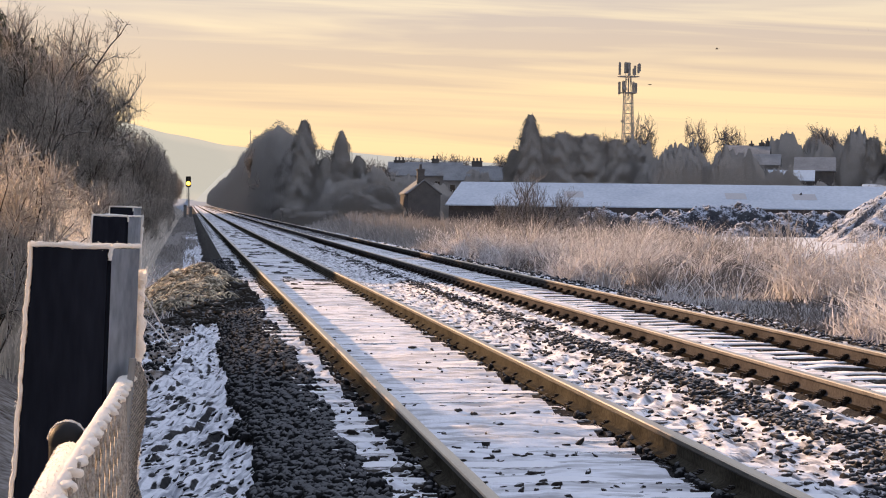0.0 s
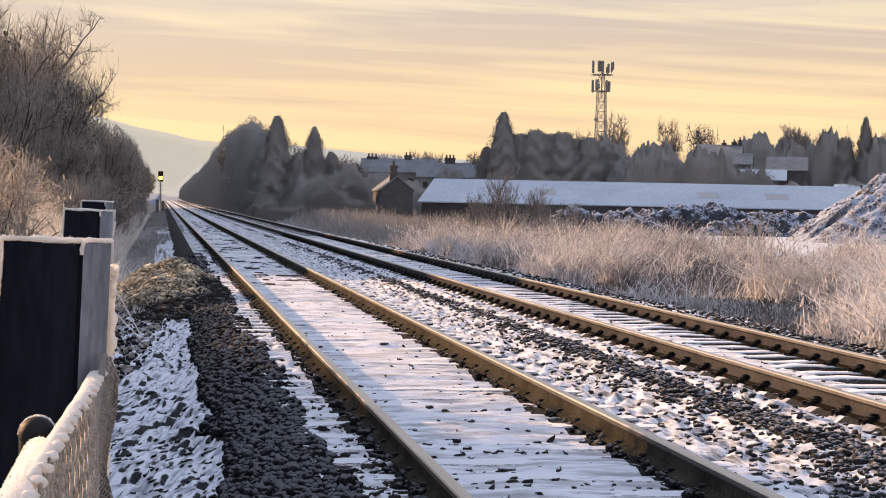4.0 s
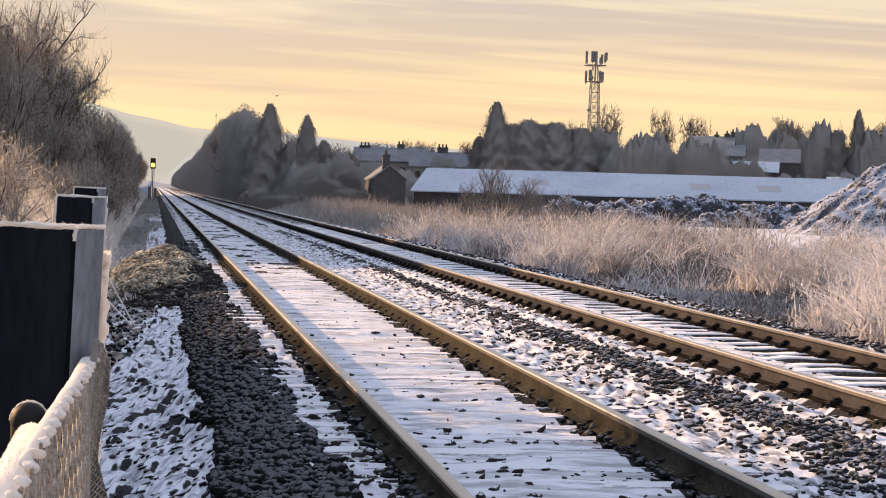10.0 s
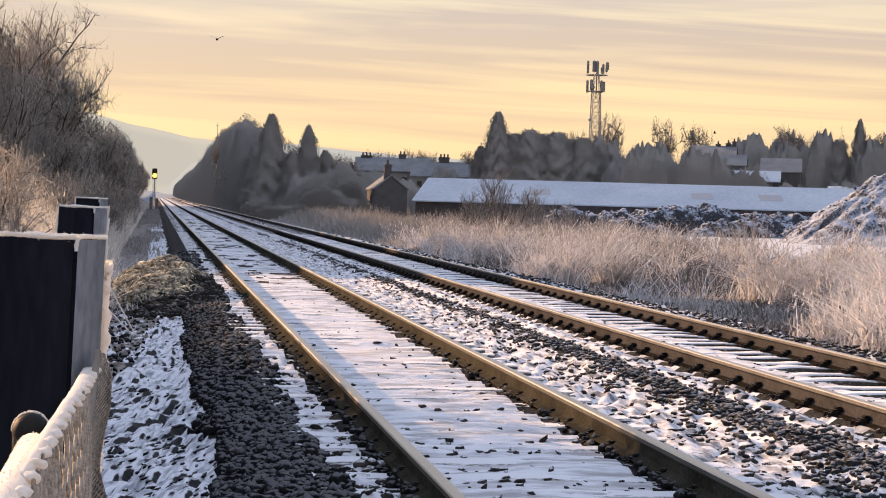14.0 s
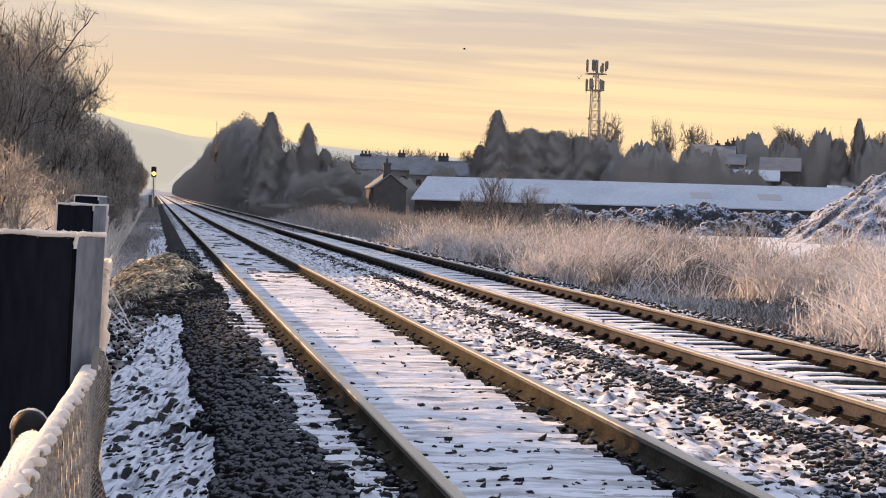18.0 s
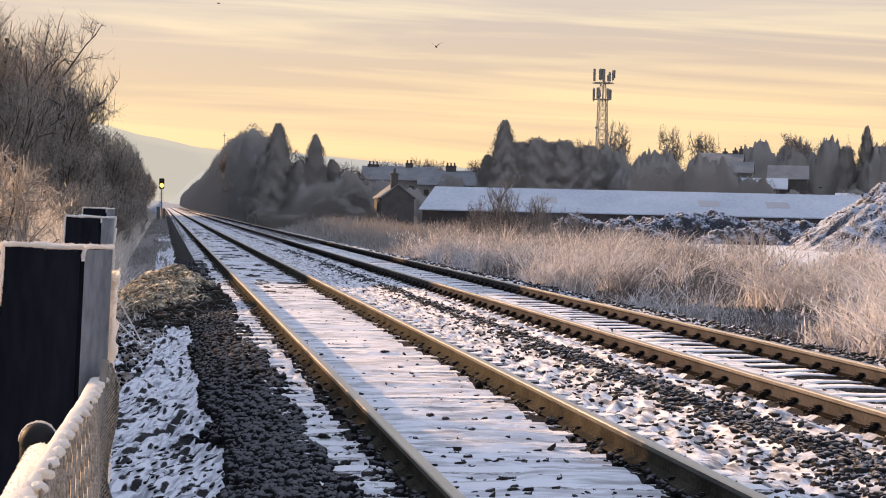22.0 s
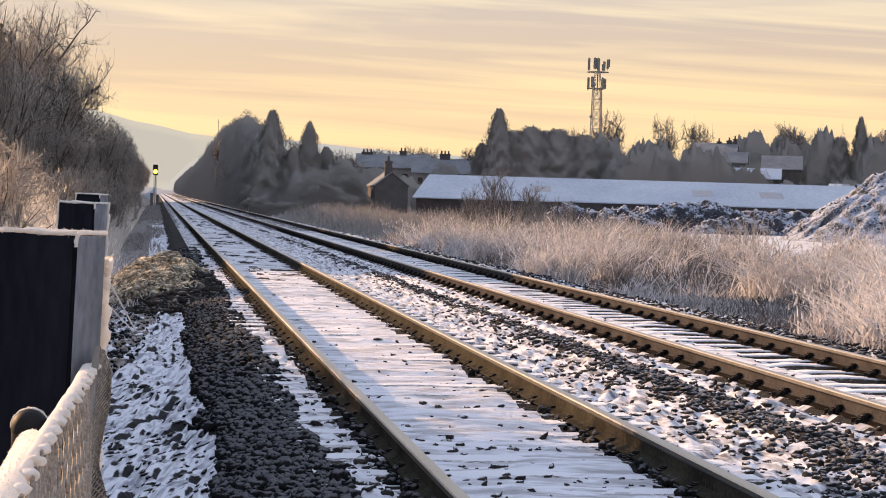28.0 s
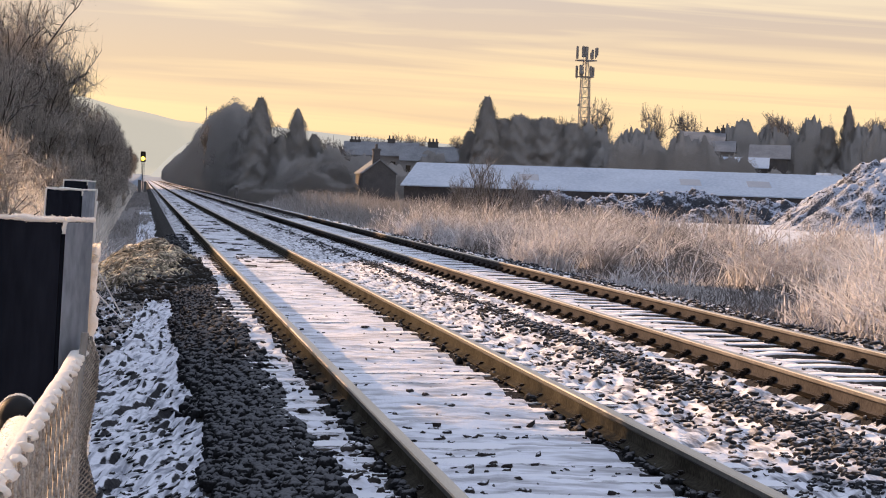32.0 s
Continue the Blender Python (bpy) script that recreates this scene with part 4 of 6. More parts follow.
    C, S = [], []
    for _ in range(900):
        yk = rng.uniform(1.2, 1.87)
        a = rng.uniform(0.1, math.pi - 0.1)
        C.append((-0.099 + 0.0135 * math.cos(a), yk, 1.1505 + 0.0135 * math.sin(a)))
        S.append(rng.uniform(0.0007, 0.0016))
    V, F = stones(np.array(C), np.array(S), 8, True)
    mesh_ob("rime_crust", V, F, RIME_SUN, fence, "crust of rime crystals on the rail")["kind"] = "stuff"
    bm = bmesh.new()
    rod(bm, (-0.1078, 2.0, -0.5), (-0.1078, 2.0, 1.150), 0.0165, seg=24)
    tube = part("tube_post", bm, BLACK, fence, "dark round tube post with a domed cap")
    bm = bmesh.new()
    bmesh.ops.create_uvsphere(bm, u_segments=24, v_segments=14, radius=0.0172, matrix=Matrix.Translation((-0.1078, 2.0, 1.1505)))
    part("cap", bm, BLACK, tube, "dark domed cap with a frosted rim", smooth=True)
    C, S = [], []
    for _ in range(420):
        a = rng.uniform(0.0, math.pi)
        C.append((-0.1078 + 0.0172 * math.cos(a), 2.0 + rng.normal(0.006, 0.003), 1.1505 + 0.0172 * math.sin(a)))
        S.append(rng.uniform(0.0012, 0.0028))
    V, F = stones(np.array(C), np.array(S), 18)
    mesh_ob("rime", V, F, RIME_SUN, tube, "thin rim of rime over the cap")["kind"] = "stuff"

    # chain-link: two families of zigzag wires on a sagging sheet
    def sheet(y_from, y_to, z_top, z_bot, edge, pitch, thick, name, lab, bulge):
        P, Q = [], []
        H = z_top - z_bot
        n = int((y_to - y_from + H) / pitch)
        for fam in (1, -1):
            for i in range(-1, n + 1):
                s0 = y_from + i * pitch if fam > 0 else y_from - H + i * pitch + H
                prev = None
                for k in range(0, 61):
                    w = k / 60
                    y = s0 - H * w if fam > 0 else s0 - H + H * w
                    if y < y_from or y > y_to:
                        prev = None
                        continue
                    x = edge(y) + bulge(w, y)
                    p = (x, y, z_top - H * w)
                    if prev:
                        P.append(prev)
                        Q.append(p)
                    prev = p
        V, F = tubes(P, Q, np.full(len(P), thick), np.full(len(P), thick), 4)
        ob = mesh_ob(name, V, F, WIRE_RIME, fence, lab)
        ob["kind"] = "stuff"
        return ob

    sheet(1.15, 2.54, 1.160, 0.55, lambda y: np.interp(y, [1.4, 2.0, 2.3, 2.6], [-0.0885, -0.0815, -0.0735, -0.0690]), 0.050, 0.0017, "wire_mesh", "rime-coated chain-link mesh, warm in the sun",
          lambda w, y: 0.006 * math.sin(w * math.pi * 2.2) + 0.003 * math.sin(y * 9))
    bm = bmesh.new()
    rod(bm, (-0.0625, 2.555, 1.186), (-0.125, 2.555, 0.55), 0.0042, seg=8)
    part("stretcher_bar", bm, GALV, fence, "grey stretcher bar down the end of the mesh")
    # the mesh's far edge, curled round towards the line
    zk = np.array([0.60, 0.80, 0.984, 1.035, 1.040, 1.068, 1.109, 1.150, 1.177])
    xr_ = np.array([-0.070, -0.050, -0.046, -0.060, -0.060, -0.056, -0.048, -0.047, -0.058])
    xl_ = np.interp(zk, [0.55, 1.186], [-0.121, -0.0585])

    def curl(u, z):
        a, c = np.interp(z, zk, xl_), np.interp(z, zk, xr_)
        return (a + (c - a) * u, 2.60 + 0.05 * u + 0.02 * math.sin(u * math.pi), z)
    P, Q = [], []
    for i in range(112):
        za = 0.56 + i * 0.0056
        for fam, th in ((1, 0.026), (-1, -0.026)):
            if fam < 0 and i % 2:
                continue
            for k in range(4):
                z0_, z1_ = za + th * k / 4, za + th * (k + 1) / 4
                if 0.56 < min(z0_, z1_) and max(z0_, z1_) < 1.177:
                    P.append(curl(k / 4, z0_))
                    Q.append(curl((k + 1) / 4, z1_))
    V, F = tubes(P, Q, np.full(len(P), 0.00115), np.full(len(P), 0.00115), 4)
    mesh_ob("mesh_edge", V, F, WIRE_RIME, fence, "curled edge of frosted mesh")["kind"] = "stuff"
    # added sheet whose grey stands for the shade seen between the wires
    zz = np.linspace(0.56, 1.175, 40)
    V = np.array([curl(u, z) for z in zz for u in (0.0, 0.5, 1.0)]) + np.array([0, 0.004, 0])
    F = [(i * 3 + j, i * 3 + j + 1, i * 3 + j + 4, i * 3 + j + 3) for i in range(39) for j in range(2)]
    bm = bmesh.new()
    vs = [bm.verts.new(v) for v in V]
    for f in F:
        bm.faces.new([vs[k] for k in f])
    bmesh.ops.solidify(bm, geom=bm.faces[:], thickness=0.0015)
    part("mesh_shade_sheet", bm, MESH_SHADE, fence, "added grey sheet standing for shade behind the mesh")
    bm = bmesh.new()
    rod(bm, (-0.195, 8.9, 1.02), (-0.09, 11.6, 0.62), 0.0035, seg=6)
    rod(bm, (-0.185, 8.9, 0.90), (-0.10, 11.8, 0.60), 0.003, seg=6)
    part("stay_wire", bm, RIME, fence, "slack frosted stay wire")


# ---------------------------------------------------------------- plants
def grow_bare(seed, height, stems, spread, levels=(6, 5, 4), up=0.55, r0=0.06, wig=0.18, lean=0.15):
    """Segments of a leafless tree or shrub, base at the origin: trunks and twigs apart."""
    rng = np.random.default_rng(seed)
    trunk, twig = [], []

    def limb(p, d, length, r, level):
        steps = 4 if level < 2 else 3
        pts = [p]
        rr = r
        for s in range(steps):
            d = d + rng.normal(0, wig, 3) + np.array([0, 0, up * 0.12])
            d /= np.linalg.norm(d)
            q = p + d * length / steps
            r2 = rr * (0.80 if level < 3 else 0.6)
            (trunk if level < 2 else twig).append((p, q, rr, r2))
            p, rr = q, r2
            pts.append(p)
        if level >= len(levels):
            return
        for c in range(levels[level]):
            f = rng.uniform(0.25, 1.0)
            k = min(int(f * steps), steps - 1)
            base = pts[k] + (pts[k + 1] - pts[k]) * (f * steps - k)
            a = rng.uniform(0, 2 * math.pi)
            side = np.array([math.cos(a), math.sin(a), rng.uniform(-0.1, 0.7)])
            nd = d * up + side * (1 - up * 0.55)
            nd /= np.linalg.norm(nd)
            limb(base, nd, length * rng.uniform(0.40, 0.66), r * 0.50, level + 1)

    for s in range(stems):
        a = rng.uniform(0, 2 * math.pi)
        rad = spread * 0.25 * math.sqrt(rng.random()) if stems > 1 else 0
        d = np.array([math.cos(a) * lean * spread, math.sin(a) * lean * spread, 1.0])
        d /= np.linalg.norm(d)
        limb(np.array([math.cos(a) * rad, math.sin(a) * rad, -0.1]), d, height * rng.uniform(0.50, 0.66), r0 * rng.uniform(0.7, 1.1), 0)
    return trunk, twig


def twig_cloud(seed, n, limbs, length, r, up=0.5):
    """Short fine twigs rooted on the given limb segments, pointing on and up."""
    rng = np.random.default_rng(seed)
    P, Q = np.array([l[0] for l in limbs]), np.array([l[1] for l in limbs])
    k = rng.integers(0, len(P), n)
    f = rng.random((n, 1))
    C = P[k] + (Q[k] - P[k]) * f
    d = Q[k] - P[k]
    d /= np.linalg.norm(d, axis=1, keepdims=True)
    d = d * 0.7 + np.array([0, 0, up * 0.6]) + rng.normal(0, 0.75, (n, 3))
    d /= np.linalg.norm(d, axis=1, keepdims=True)
    L = length * rng.uniform(0.35, 1.3, n)
    E = C + d * L[:, None]
    rr = r * rng.uniform(0.6, 1.3, n)
    return list(zip(C, E, rr, rr * 0.35))


def to_height(segs, h, w, wide=92):
    """Scale a grown plant to a height and a half width (97 per cent of it lies inside)."""
    Q = np.array([q for _, q, _, _ in segs[1]])
    k = np.array([w / np.percentile(np.hypot(Q[:, 0], Q[:, 1]), wide), 0, h / np.percentile(Q[:, 2], 99.5)])
    k[1] = k[0]
    kept = []
    for part_ in segs:
        row = [(p * k, q * k, a, b) for p, q, a, b in part_]
        kept.append([s for s in row if (np.hypot(s[1][0], s[1][1]) / (1.12 * w)) ** 2 + (max(s[1][2] - 0.45 * h, 0) / (0.60 * h)) ** 2 < 1] or row)
    return tuple(kept)


def bare_tree(name, segs, x, y, z, label, category, twig_mat, group="", thin=1.0):
    t = tagged(empty(name, x, y, z), label, category, group)
    for nm, part_segs, mat, sides in (("trunk", segs[0], BARK, 5), ("crown", segs[1], twig_mat, 3)):
        P, Q, R0, R1 = zip(*part_segs)
        V, F = tubes(P, Q, np.array(R0) * thin, np.array(R1) * thin, sides)
        ob = mesh_ob(nm, V, F, mat, t)
        if nm == "trunk" and category == "bush":
            ob["kind"] = "stuff"
    return t


def clumps(rng, n, shape, size, flat=0.6):
    """n leaf sprays (bent quads) inside a crown: shape(rng, n) gives places."""
    C = shape(rng, n)
    m = len(C)
    face = C - np.array([0, 0, 0.35]) * C[:, 2:3]
    face /= np.maximum(np.abs(C).max(axis=0), 0.1) ** 1.0
    face = face / np.maximum(np.linalg.norm(face, axis=1, keepdims=True), 1e-6) + np.array([0, 0, 0.3]) + rng.normal(0, 0.35, (m, 3))
    a = np.cross(face, rng.normal(size=(m, 3)))
    a /= np.linalg.norm(a, axis=1, keepdims=True)
    b = np.cross(face, a)
    b /= np.linalg.norm(b, axis=1, keepdims=True)
    s = size * rng.uniform(0.5, 1.3, (m, 1))
    c = np.cross(a, b)
    V = np.stack([C - a * s, C + b * s * flat, C + a * s + c * s * 0.4, C - b * s * flat], axis=1).reshape(-1, 3)
    F = np.arange(4 * m).reshape(-1, 4)
    return V, F


def conifer_shape(h, w, seed, taper=0.70):
    def f(rng, n):
        t = rng.random(n * 2) ** 0.8
        keep = rng.random(n * 2) < (1.02 - t) ** 0.5 + 0.15
        t = t[keep][:n]
        m = len(t)
        a = rng.uniform(0, 2 * math.pi, m)
        tier = 0.80 + 0.20 * np.sin(t * h * 3.2 + 3 * np.sin(a * 3 + seed))
        prof = np.clip(1.03 - t, 0, 1) ** taper
        r = w * prof * tier * np.sqrt(rng.uniform(0.42, 1.10, m)) * (0.85 + 0.35 * vnoise(a * 1.6 + 9, t * 7, seed))
        return np.stack([np.cos(a) * r, np.sin(a) * r, 0.2 + t * h * 0.99], 1)
    return f


def conifer(x, y, z, h, w, seed, n=4200, mat=None, taper=0.70, label="dark dense conifer with haze put into its grey"):
    t = tagged(empty("conifer_tree", x, y, z), label, "tree", "dark conifers")
    rng = np.random.default_rng(seed)
    bm = bmesh.new()
    rod(bm, (0, 0, -0.3), (0, 0, h * 0.93), 0.035 * h * 0.6, 0.02, seg=7)
    part("trunk", bm, BARK, t)
    C = conifer_shape(h, w, seed, taper)(rng, n)
    m = len(C)
    rad = C * np.array([1, 1, 0])
    rad /= np.maximum(np.linalg.norm(rad, axis=1, keepdims=True), 1e-6)
    # sprays that face outwards and point up, ragged at the outline
    face = rad + rng.normal(0, 0.30, (m, 3))
    a = np.array([0, 0, 1.0]) + rng.normal(0, 0.38, (m, 3))
    b = np.cross(a, face)
    b /= np.linalg.norm(b, axis=1, keepdims=True)
    a = np.cross(face, b)
    a /= np.linalg.norm(a, axis=1, keepdims=True)
    s = (0.013 * h + 0.07) * 0.38 * rng.uniform(0.5, 1.6, (m, 1)) * np.where(rng.random((m, 1)) < 0.05, 2.4, 1)
    V = np.stack([C - a * s * 0.6, C + b * s * 0.34, C + a * s * 1.5, C - b * s * 0.34], axis=1).reshape(-1, 3)
    F = np.arange(4 * m).reshape(-1, 4)
    ts, an = np.linspace(0, 0.98, 44), np.linspace(0, 2 * math.pi, 33)
    A, T = np.meshgrid(an, ts)
    r = w * np.clip(1.03 - T, 0, 1) ** taper * 0.68 * (0.85 + 0.35 * vnoise(A * 1.6 + 9, T * 7, seed)) * (0.95 + 0.10 * vnoise(A * 6, T * 22, seed + 4)) * (0.90 + 0.10 * np.sin(T * h * 3.2 + 3 * np.sin(A * 3 + seed)))
    H = np.stack([np.cos(A) * r, np.sin(A) * r, 0.1 + T * h], -1).reshape(-1, 3)
    i = (np.arange(43)[:, None] * 33 + np.arange(32)[None]).ravel()
    F = np.concatenate([F, np.stack([i, i + 1, i + 34, i + 33], 1) + len(V)])
    V = np.concatenate([V, H])
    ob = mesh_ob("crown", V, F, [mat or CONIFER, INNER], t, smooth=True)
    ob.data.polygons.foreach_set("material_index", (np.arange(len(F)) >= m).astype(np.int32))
    return t


def scrub_shape(w, d, h, seed):
    def f(rng, n):
        x = rng.uniform(-1, 1, n)
        y = rng.uniform(-1, 1, n)
        front = rng.random(n) < 0.5
        y = np.where(front, -rng.uniform(0.93, 1.06, n), y)
        top = h * (1 - 0.35 * np.abs(x) ** 3.2) * (0.56 + 0.30 * vnoise(x * w * 0.7 + 3, y * 2 + 5, seed) + 0.26 * vnoise(x * w * 2.1, y * 5, seed + 2))
        return np.stack([x * w, y * d, top * rng.uniform(0.0, 1, n) ** np.where(front, 0.9, 0.5)], 1)
    return f


def scrub(x, y, z, w, d, h, seed, n=3500, mat=None, size=0.22, label="dense leafless scrub, colour greyed for haze", name="bush"):
    t = tagged(empty(name, x, y, z), label, "bush", "far scrub")
    rng = np.random.default_rng(seed)
    V, F = clumps(rng, n, scrub_shape(w, d, h if mat else 0.95 * h, seed), size if mat else size * 0.45)
    gx, gy = np.linspace(-1, 1, 60), np.linspace(-1, 1, 16)
    A, B = np.meshgrid(gx, gy)
    top = h * (1 - 0.35 * np.abs(A) ** 3.2) * (0.56 + 0.30 * vnoise(A * w * 0.7 + 3, B * 2 + 5, seed) + 0.26 * vnoise(A * w * 2.1, B * 5, seed + 2))
    rim = (np.abs(A) > 0.97) | (np.abs(B) > 0.97)
    H = np.stack([A * w * 0.86, B * d * 0.86, np.where(rim, -0.3, top * ((0.90 if mat else 0.89) + 0.18 * fbm(A * w * 2.2, B * 9, seed + 5)))], -1).reshape(-1, 3)
    i = (np.arange(15)[:, None] * 60 + np.arange(59)[None]).ravel()
    F = np.concatenate([F, np.stack([i, i + 1, i + 61, i + 60], 1) + len(V)])
    V = np.concatenate([V, H])
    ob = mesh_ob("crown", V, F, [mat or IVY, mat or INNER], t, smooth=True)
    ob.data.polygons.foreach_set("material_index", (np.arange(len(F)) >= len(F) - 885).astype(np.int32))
    bm = bmesh.new()
    rod(bm, (0, 0, -0.3), (0.1 * w, 0, h * 0.6), 0.09, 0.02, seg=6)
    part("stem", bm, BARK, t)
    return t


def blades(rng, X, Y, Z, H, W, bend, heads=0.0, lean=(0.0, 0.0), plume=1.0):
    """Grass or reed blades: three-piece bent strips, with a plume on some."""
    n = len(X)
    a = rng.uniform(0, 2 * math.pi, n)
    dx, dy = np.cos(a) * bend * H + lean[0] * H, np.sin(a) * bend * H + lean[1] * H
    b = rng.uniform(0, math.pi, n)
    wx, wy = np.cos(b) * W, np.sin(b) * W * 0.4
    rows = []
    for f, k in ((0, 1.0), (0.40, 0.9), (0.75, 0.65), (1.0, 0.12)):
        cx, cy, cz = X + dx * f * f, Y + dy * f * f, Z + H * f * (1 - 0.18 * np.abs(bend) * f)
        rows.append(np.stack([cx - wx * k, cy - wy * k, cz], 1))
        rows.append(np.stack([cx + wx * k, cy + wy * k, cz], 1))
    V = np.stack(rows, axis=1)
    F = np.array([[0, 1, 3, 2], [2, 3, 5, 4], [4, 5, 7, 6]])
    F = (F[None] + (np.arange(n) * 8)[:, None, None]).reshape(-1, 4)
    V = V.reshape(-1, 3)
    if heads:
        idx = np.nonzero(rng.random(n) < heads)[0]
        tip = np.stack([X + dx, Y + dy, Z + H * (1 - 0.18 * np.abs(bend))], 1)[idx]
        m = len(idx)
        s = rng.uniform(0.06, 0.13, m)
        off = np.stack([rng.normal(0, 0.3, m), rng.normal(0, 0.3, m), np.full(m, -1.0)], 1)
        P = tip + np.array([0, 0, 0.04])
        Vp, Fp = tubes(P, P + off * s[:, None] * plume, np.full(m, 0.005 * plume), np.full(m, 0.016 * plume), 3)
        F = np.concatenate([F, Fp + len(V)])
        V = np.concatenate([V, Vp])
    return V, F


def build_reeds():
    rng = np.random.default_rng(21)
    # tall frosted grass between the line and the field, in tussocks
    nt = 760
    u = rng.random(nt)
    ty = 1 / (u / 85 + (1 - u) / 21)
    tx = 9.15 + 0.7 * fbm(ty * 0.4, ty * 0 + 3, 5) + 12.5 * rng.random(nt) ** 1.5
    dens = fbm(tx * 0.5, ty * 0.3, 77, 3)
    keep = dens > 0.01
    tx, ty, dens = tx[keep], ty[keep], dens[keep]
    nt = len(tx)
    th = (0.42 + 0.62 * np.clip((tx - 9.1) / 1.8, 0, 1)) * (0.80 + 1.5 * dens) * rng.uniform(0.40, 1.45, nt)
    tdroop = rng.uniform(0.35, 1.25, nt)
    n = 26000
    k = rng.integers(0, nt, n)
    sp = 0.07 + 0.09 * rng.random(n) * th[k]
    x, y = tx[k] + rng.normal(0, 1, n) * sp, ty[k] + rng.normal(0, 1, n) * sp * 1.3
    h = th[k] * rng.uniform(0.45, 1.2, n) + 0.12
    z = ground_z(x, y) - 0.02 + 0.06 * (x < 9.6)
    V, F = blades(rng, x, y, z, h, rng.uniform(0.0046, 0.0125, n) * (1 + y / 90), tdroop[k] * rng.uniform(0.2, 1.9, n), heads=0.40, lean=(0.14, -0.06))
    ob = mesh_ob("reed_grass", V, F, REED)
    tagged(ob, "tall frosted dead grass and reeds, pinkish in low sun", "grass", kind="stuff")
    # taller nodding reeds with heavy rime
    n = 3600
    k = rng.integers(0, nt, n)
    x, y = tx[k] + rng.normal(0, 0.30, n), ty[k] + rng.normal(0, 0.4, n)
    ok = x > 9.3
    x, y = x[ok], y[ok]
    n = len(x)
    V, F = blades(rng, x, y, ground_z(x, y), rng.uniform(0.75, 1.45, n), rng.uniform(0.0045, 0.0095, n) * (1 + y / 110), rng.uniform(0.5, 1.6, n), heads=0.9, lean=(0.16, -0.08))
    ob = mesh_ob("nodding_reeds", V, F, REED_RIME)
    tagged(ob, "tall nodding reeds white with rime", "reeds", kind="stuff")
    # arching tufts, thick with rime, where the bank is nearest
    near = np.nonzero((ty < 38) & (tx > 9.4) & (tx < 15))[0]
    n = 9000
    k = rng.choice(near, n)
    x, y = tx[k] + rng.normal(0, 0.16, n), ty[k] + rng.normal(0, 0.22, n)
    V, F = blades(rng, x, y, ground_z(x, y), rng.uniform(0.55, 1.25, n) * (0.75 + 0.5 * th[k]), rng.uniform(0.008, 0.020, n), rng.uniform(0.3, 1.5, n), heads=0.25, lean=(0.12, -0.10), plume=0.9)
    ob = mesh_ob("rimed_tufts", V, F, REED_RIME)
    tagged(ob, "arching pale grass tufts thick with rime", "grass", kind="stuff")
    # brown undergrowth between the tussocks
    n = 42000
    u = rng.random(n)
    y = 1 / (u / 125 + (1 - u) / 20)
    x = 8.95 + 15 * rng.random(n) ** 1.3
    hum = np.clip(0.55 + 2.2 * fbm(x * 0.55, y * 0.35, 83, 3), 0.15, 1.4)
    V, F = blades(rng, x, y, ground_z(x, y) - 0.02, rng.uniform(0.20, 0.75, n) * hum * np.clip((x - 8.7) / 1.2, 0.35, 1) * np.clip((y + 5) / 60, 0.5, 1.2), rng.uniform(0.005, 0.012, n) * (1 + y / 110), rng.uniform(0.2, 1.3, n))
    ob = mesh_ob("undergrowth", V, F, UNDER)
    tagged(ob, "brown matted undergrowth between the tussocks", "grass", kind="stuff")
    # short brown growth over the far cess
    n = 6000
    y = 48 + 190 * rng.random(n) ** 0.8
    x = -1.0 + 1.35 * rng.random(n)
    k = fbm(x * 1.2, y * 0.12, 47) + 0.0022 * (y - 105) > 0
    x, y = x[k], y[k]
    n = len(x)
    V, F = blades(rng, x, y, bed_z(x, y) - 0.02, rng.uniform(0.06, 0.26, n), rng.uniform(0.008, 0.016, n) * (1 + y / 120), rng.uniform(0.2, 1.2, n))
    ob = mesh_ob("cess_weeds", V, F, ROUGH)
    tagged(ob, "short brown weeds over the path beside the rails", "grass", kind="stuff")
    # dead grass on the far side of the gap and towards the wood
    n = 30000
    y = 85 * (330 / 85) ** rng.random(n)
    x = 8.7 + 17 * rng.random(n) ** 1.5
    hum = np.clip(0.8 + 2.6 * fbm(x * 0.28, y * 0.07, 9, 3), 0.25, 1.7)
    h = rng.uniform(0.55, 1.45, n) * hum * np.clip((x - 8.3) / 2.0, 0.3, 1.0) * np.where(y > 195, 0.7, 1)
    V, F = blades(rng, x, y, ground_z(x, y), h, rng.uniform(0.007, 0.018, n) * (1 + y / 200), rng.uniform(0.1, 0.8, n))
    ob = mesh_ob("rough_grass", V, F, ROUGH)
    tagged(ob, "pale dead grass stretching towards the wood, dulled for shade", "grass", kind="stuff")
    # dead grass on the hedge bank
    n = 9000
    u = rng.random(n)
    y = 1 / (u / 62 + (1 - u) / 19)
    x = -0.72 - 2.8 * rng.random(n) ** 1.2 - np.clip((y - 20) / 100, 0, 0.2)
    h = rng.uniform(0.35, 0.95, n) * (0.45 + 0.75 * np.clip((-x - 0.7) / 1.6, 0, 1)) * (1.1 + 1.4 * fbm(x * 0.9, y * 0.3, 15))
    V, F = blades(rng, x, y, ground_z(x, y) - 0.03, h, rng.uniform(0.004, 0.009, n) * (1 + y / 60), rng.uniform(0.1, 0.6, n), heads=0.15, lean=(0.08, 0), plume=0.45)
    ob = mesh_ob("bank_grass", V, F, GRASS)
    tagged(ob, "orange dead grass on the hedge bank", "grass", kind="stuff")
    # taller golden grass where the hedge has a gap
    n = 9500
    y = 21 * (34 / 21) ** rng.random(n)
    x = -1.15 - 2.3 * rng.random(n)
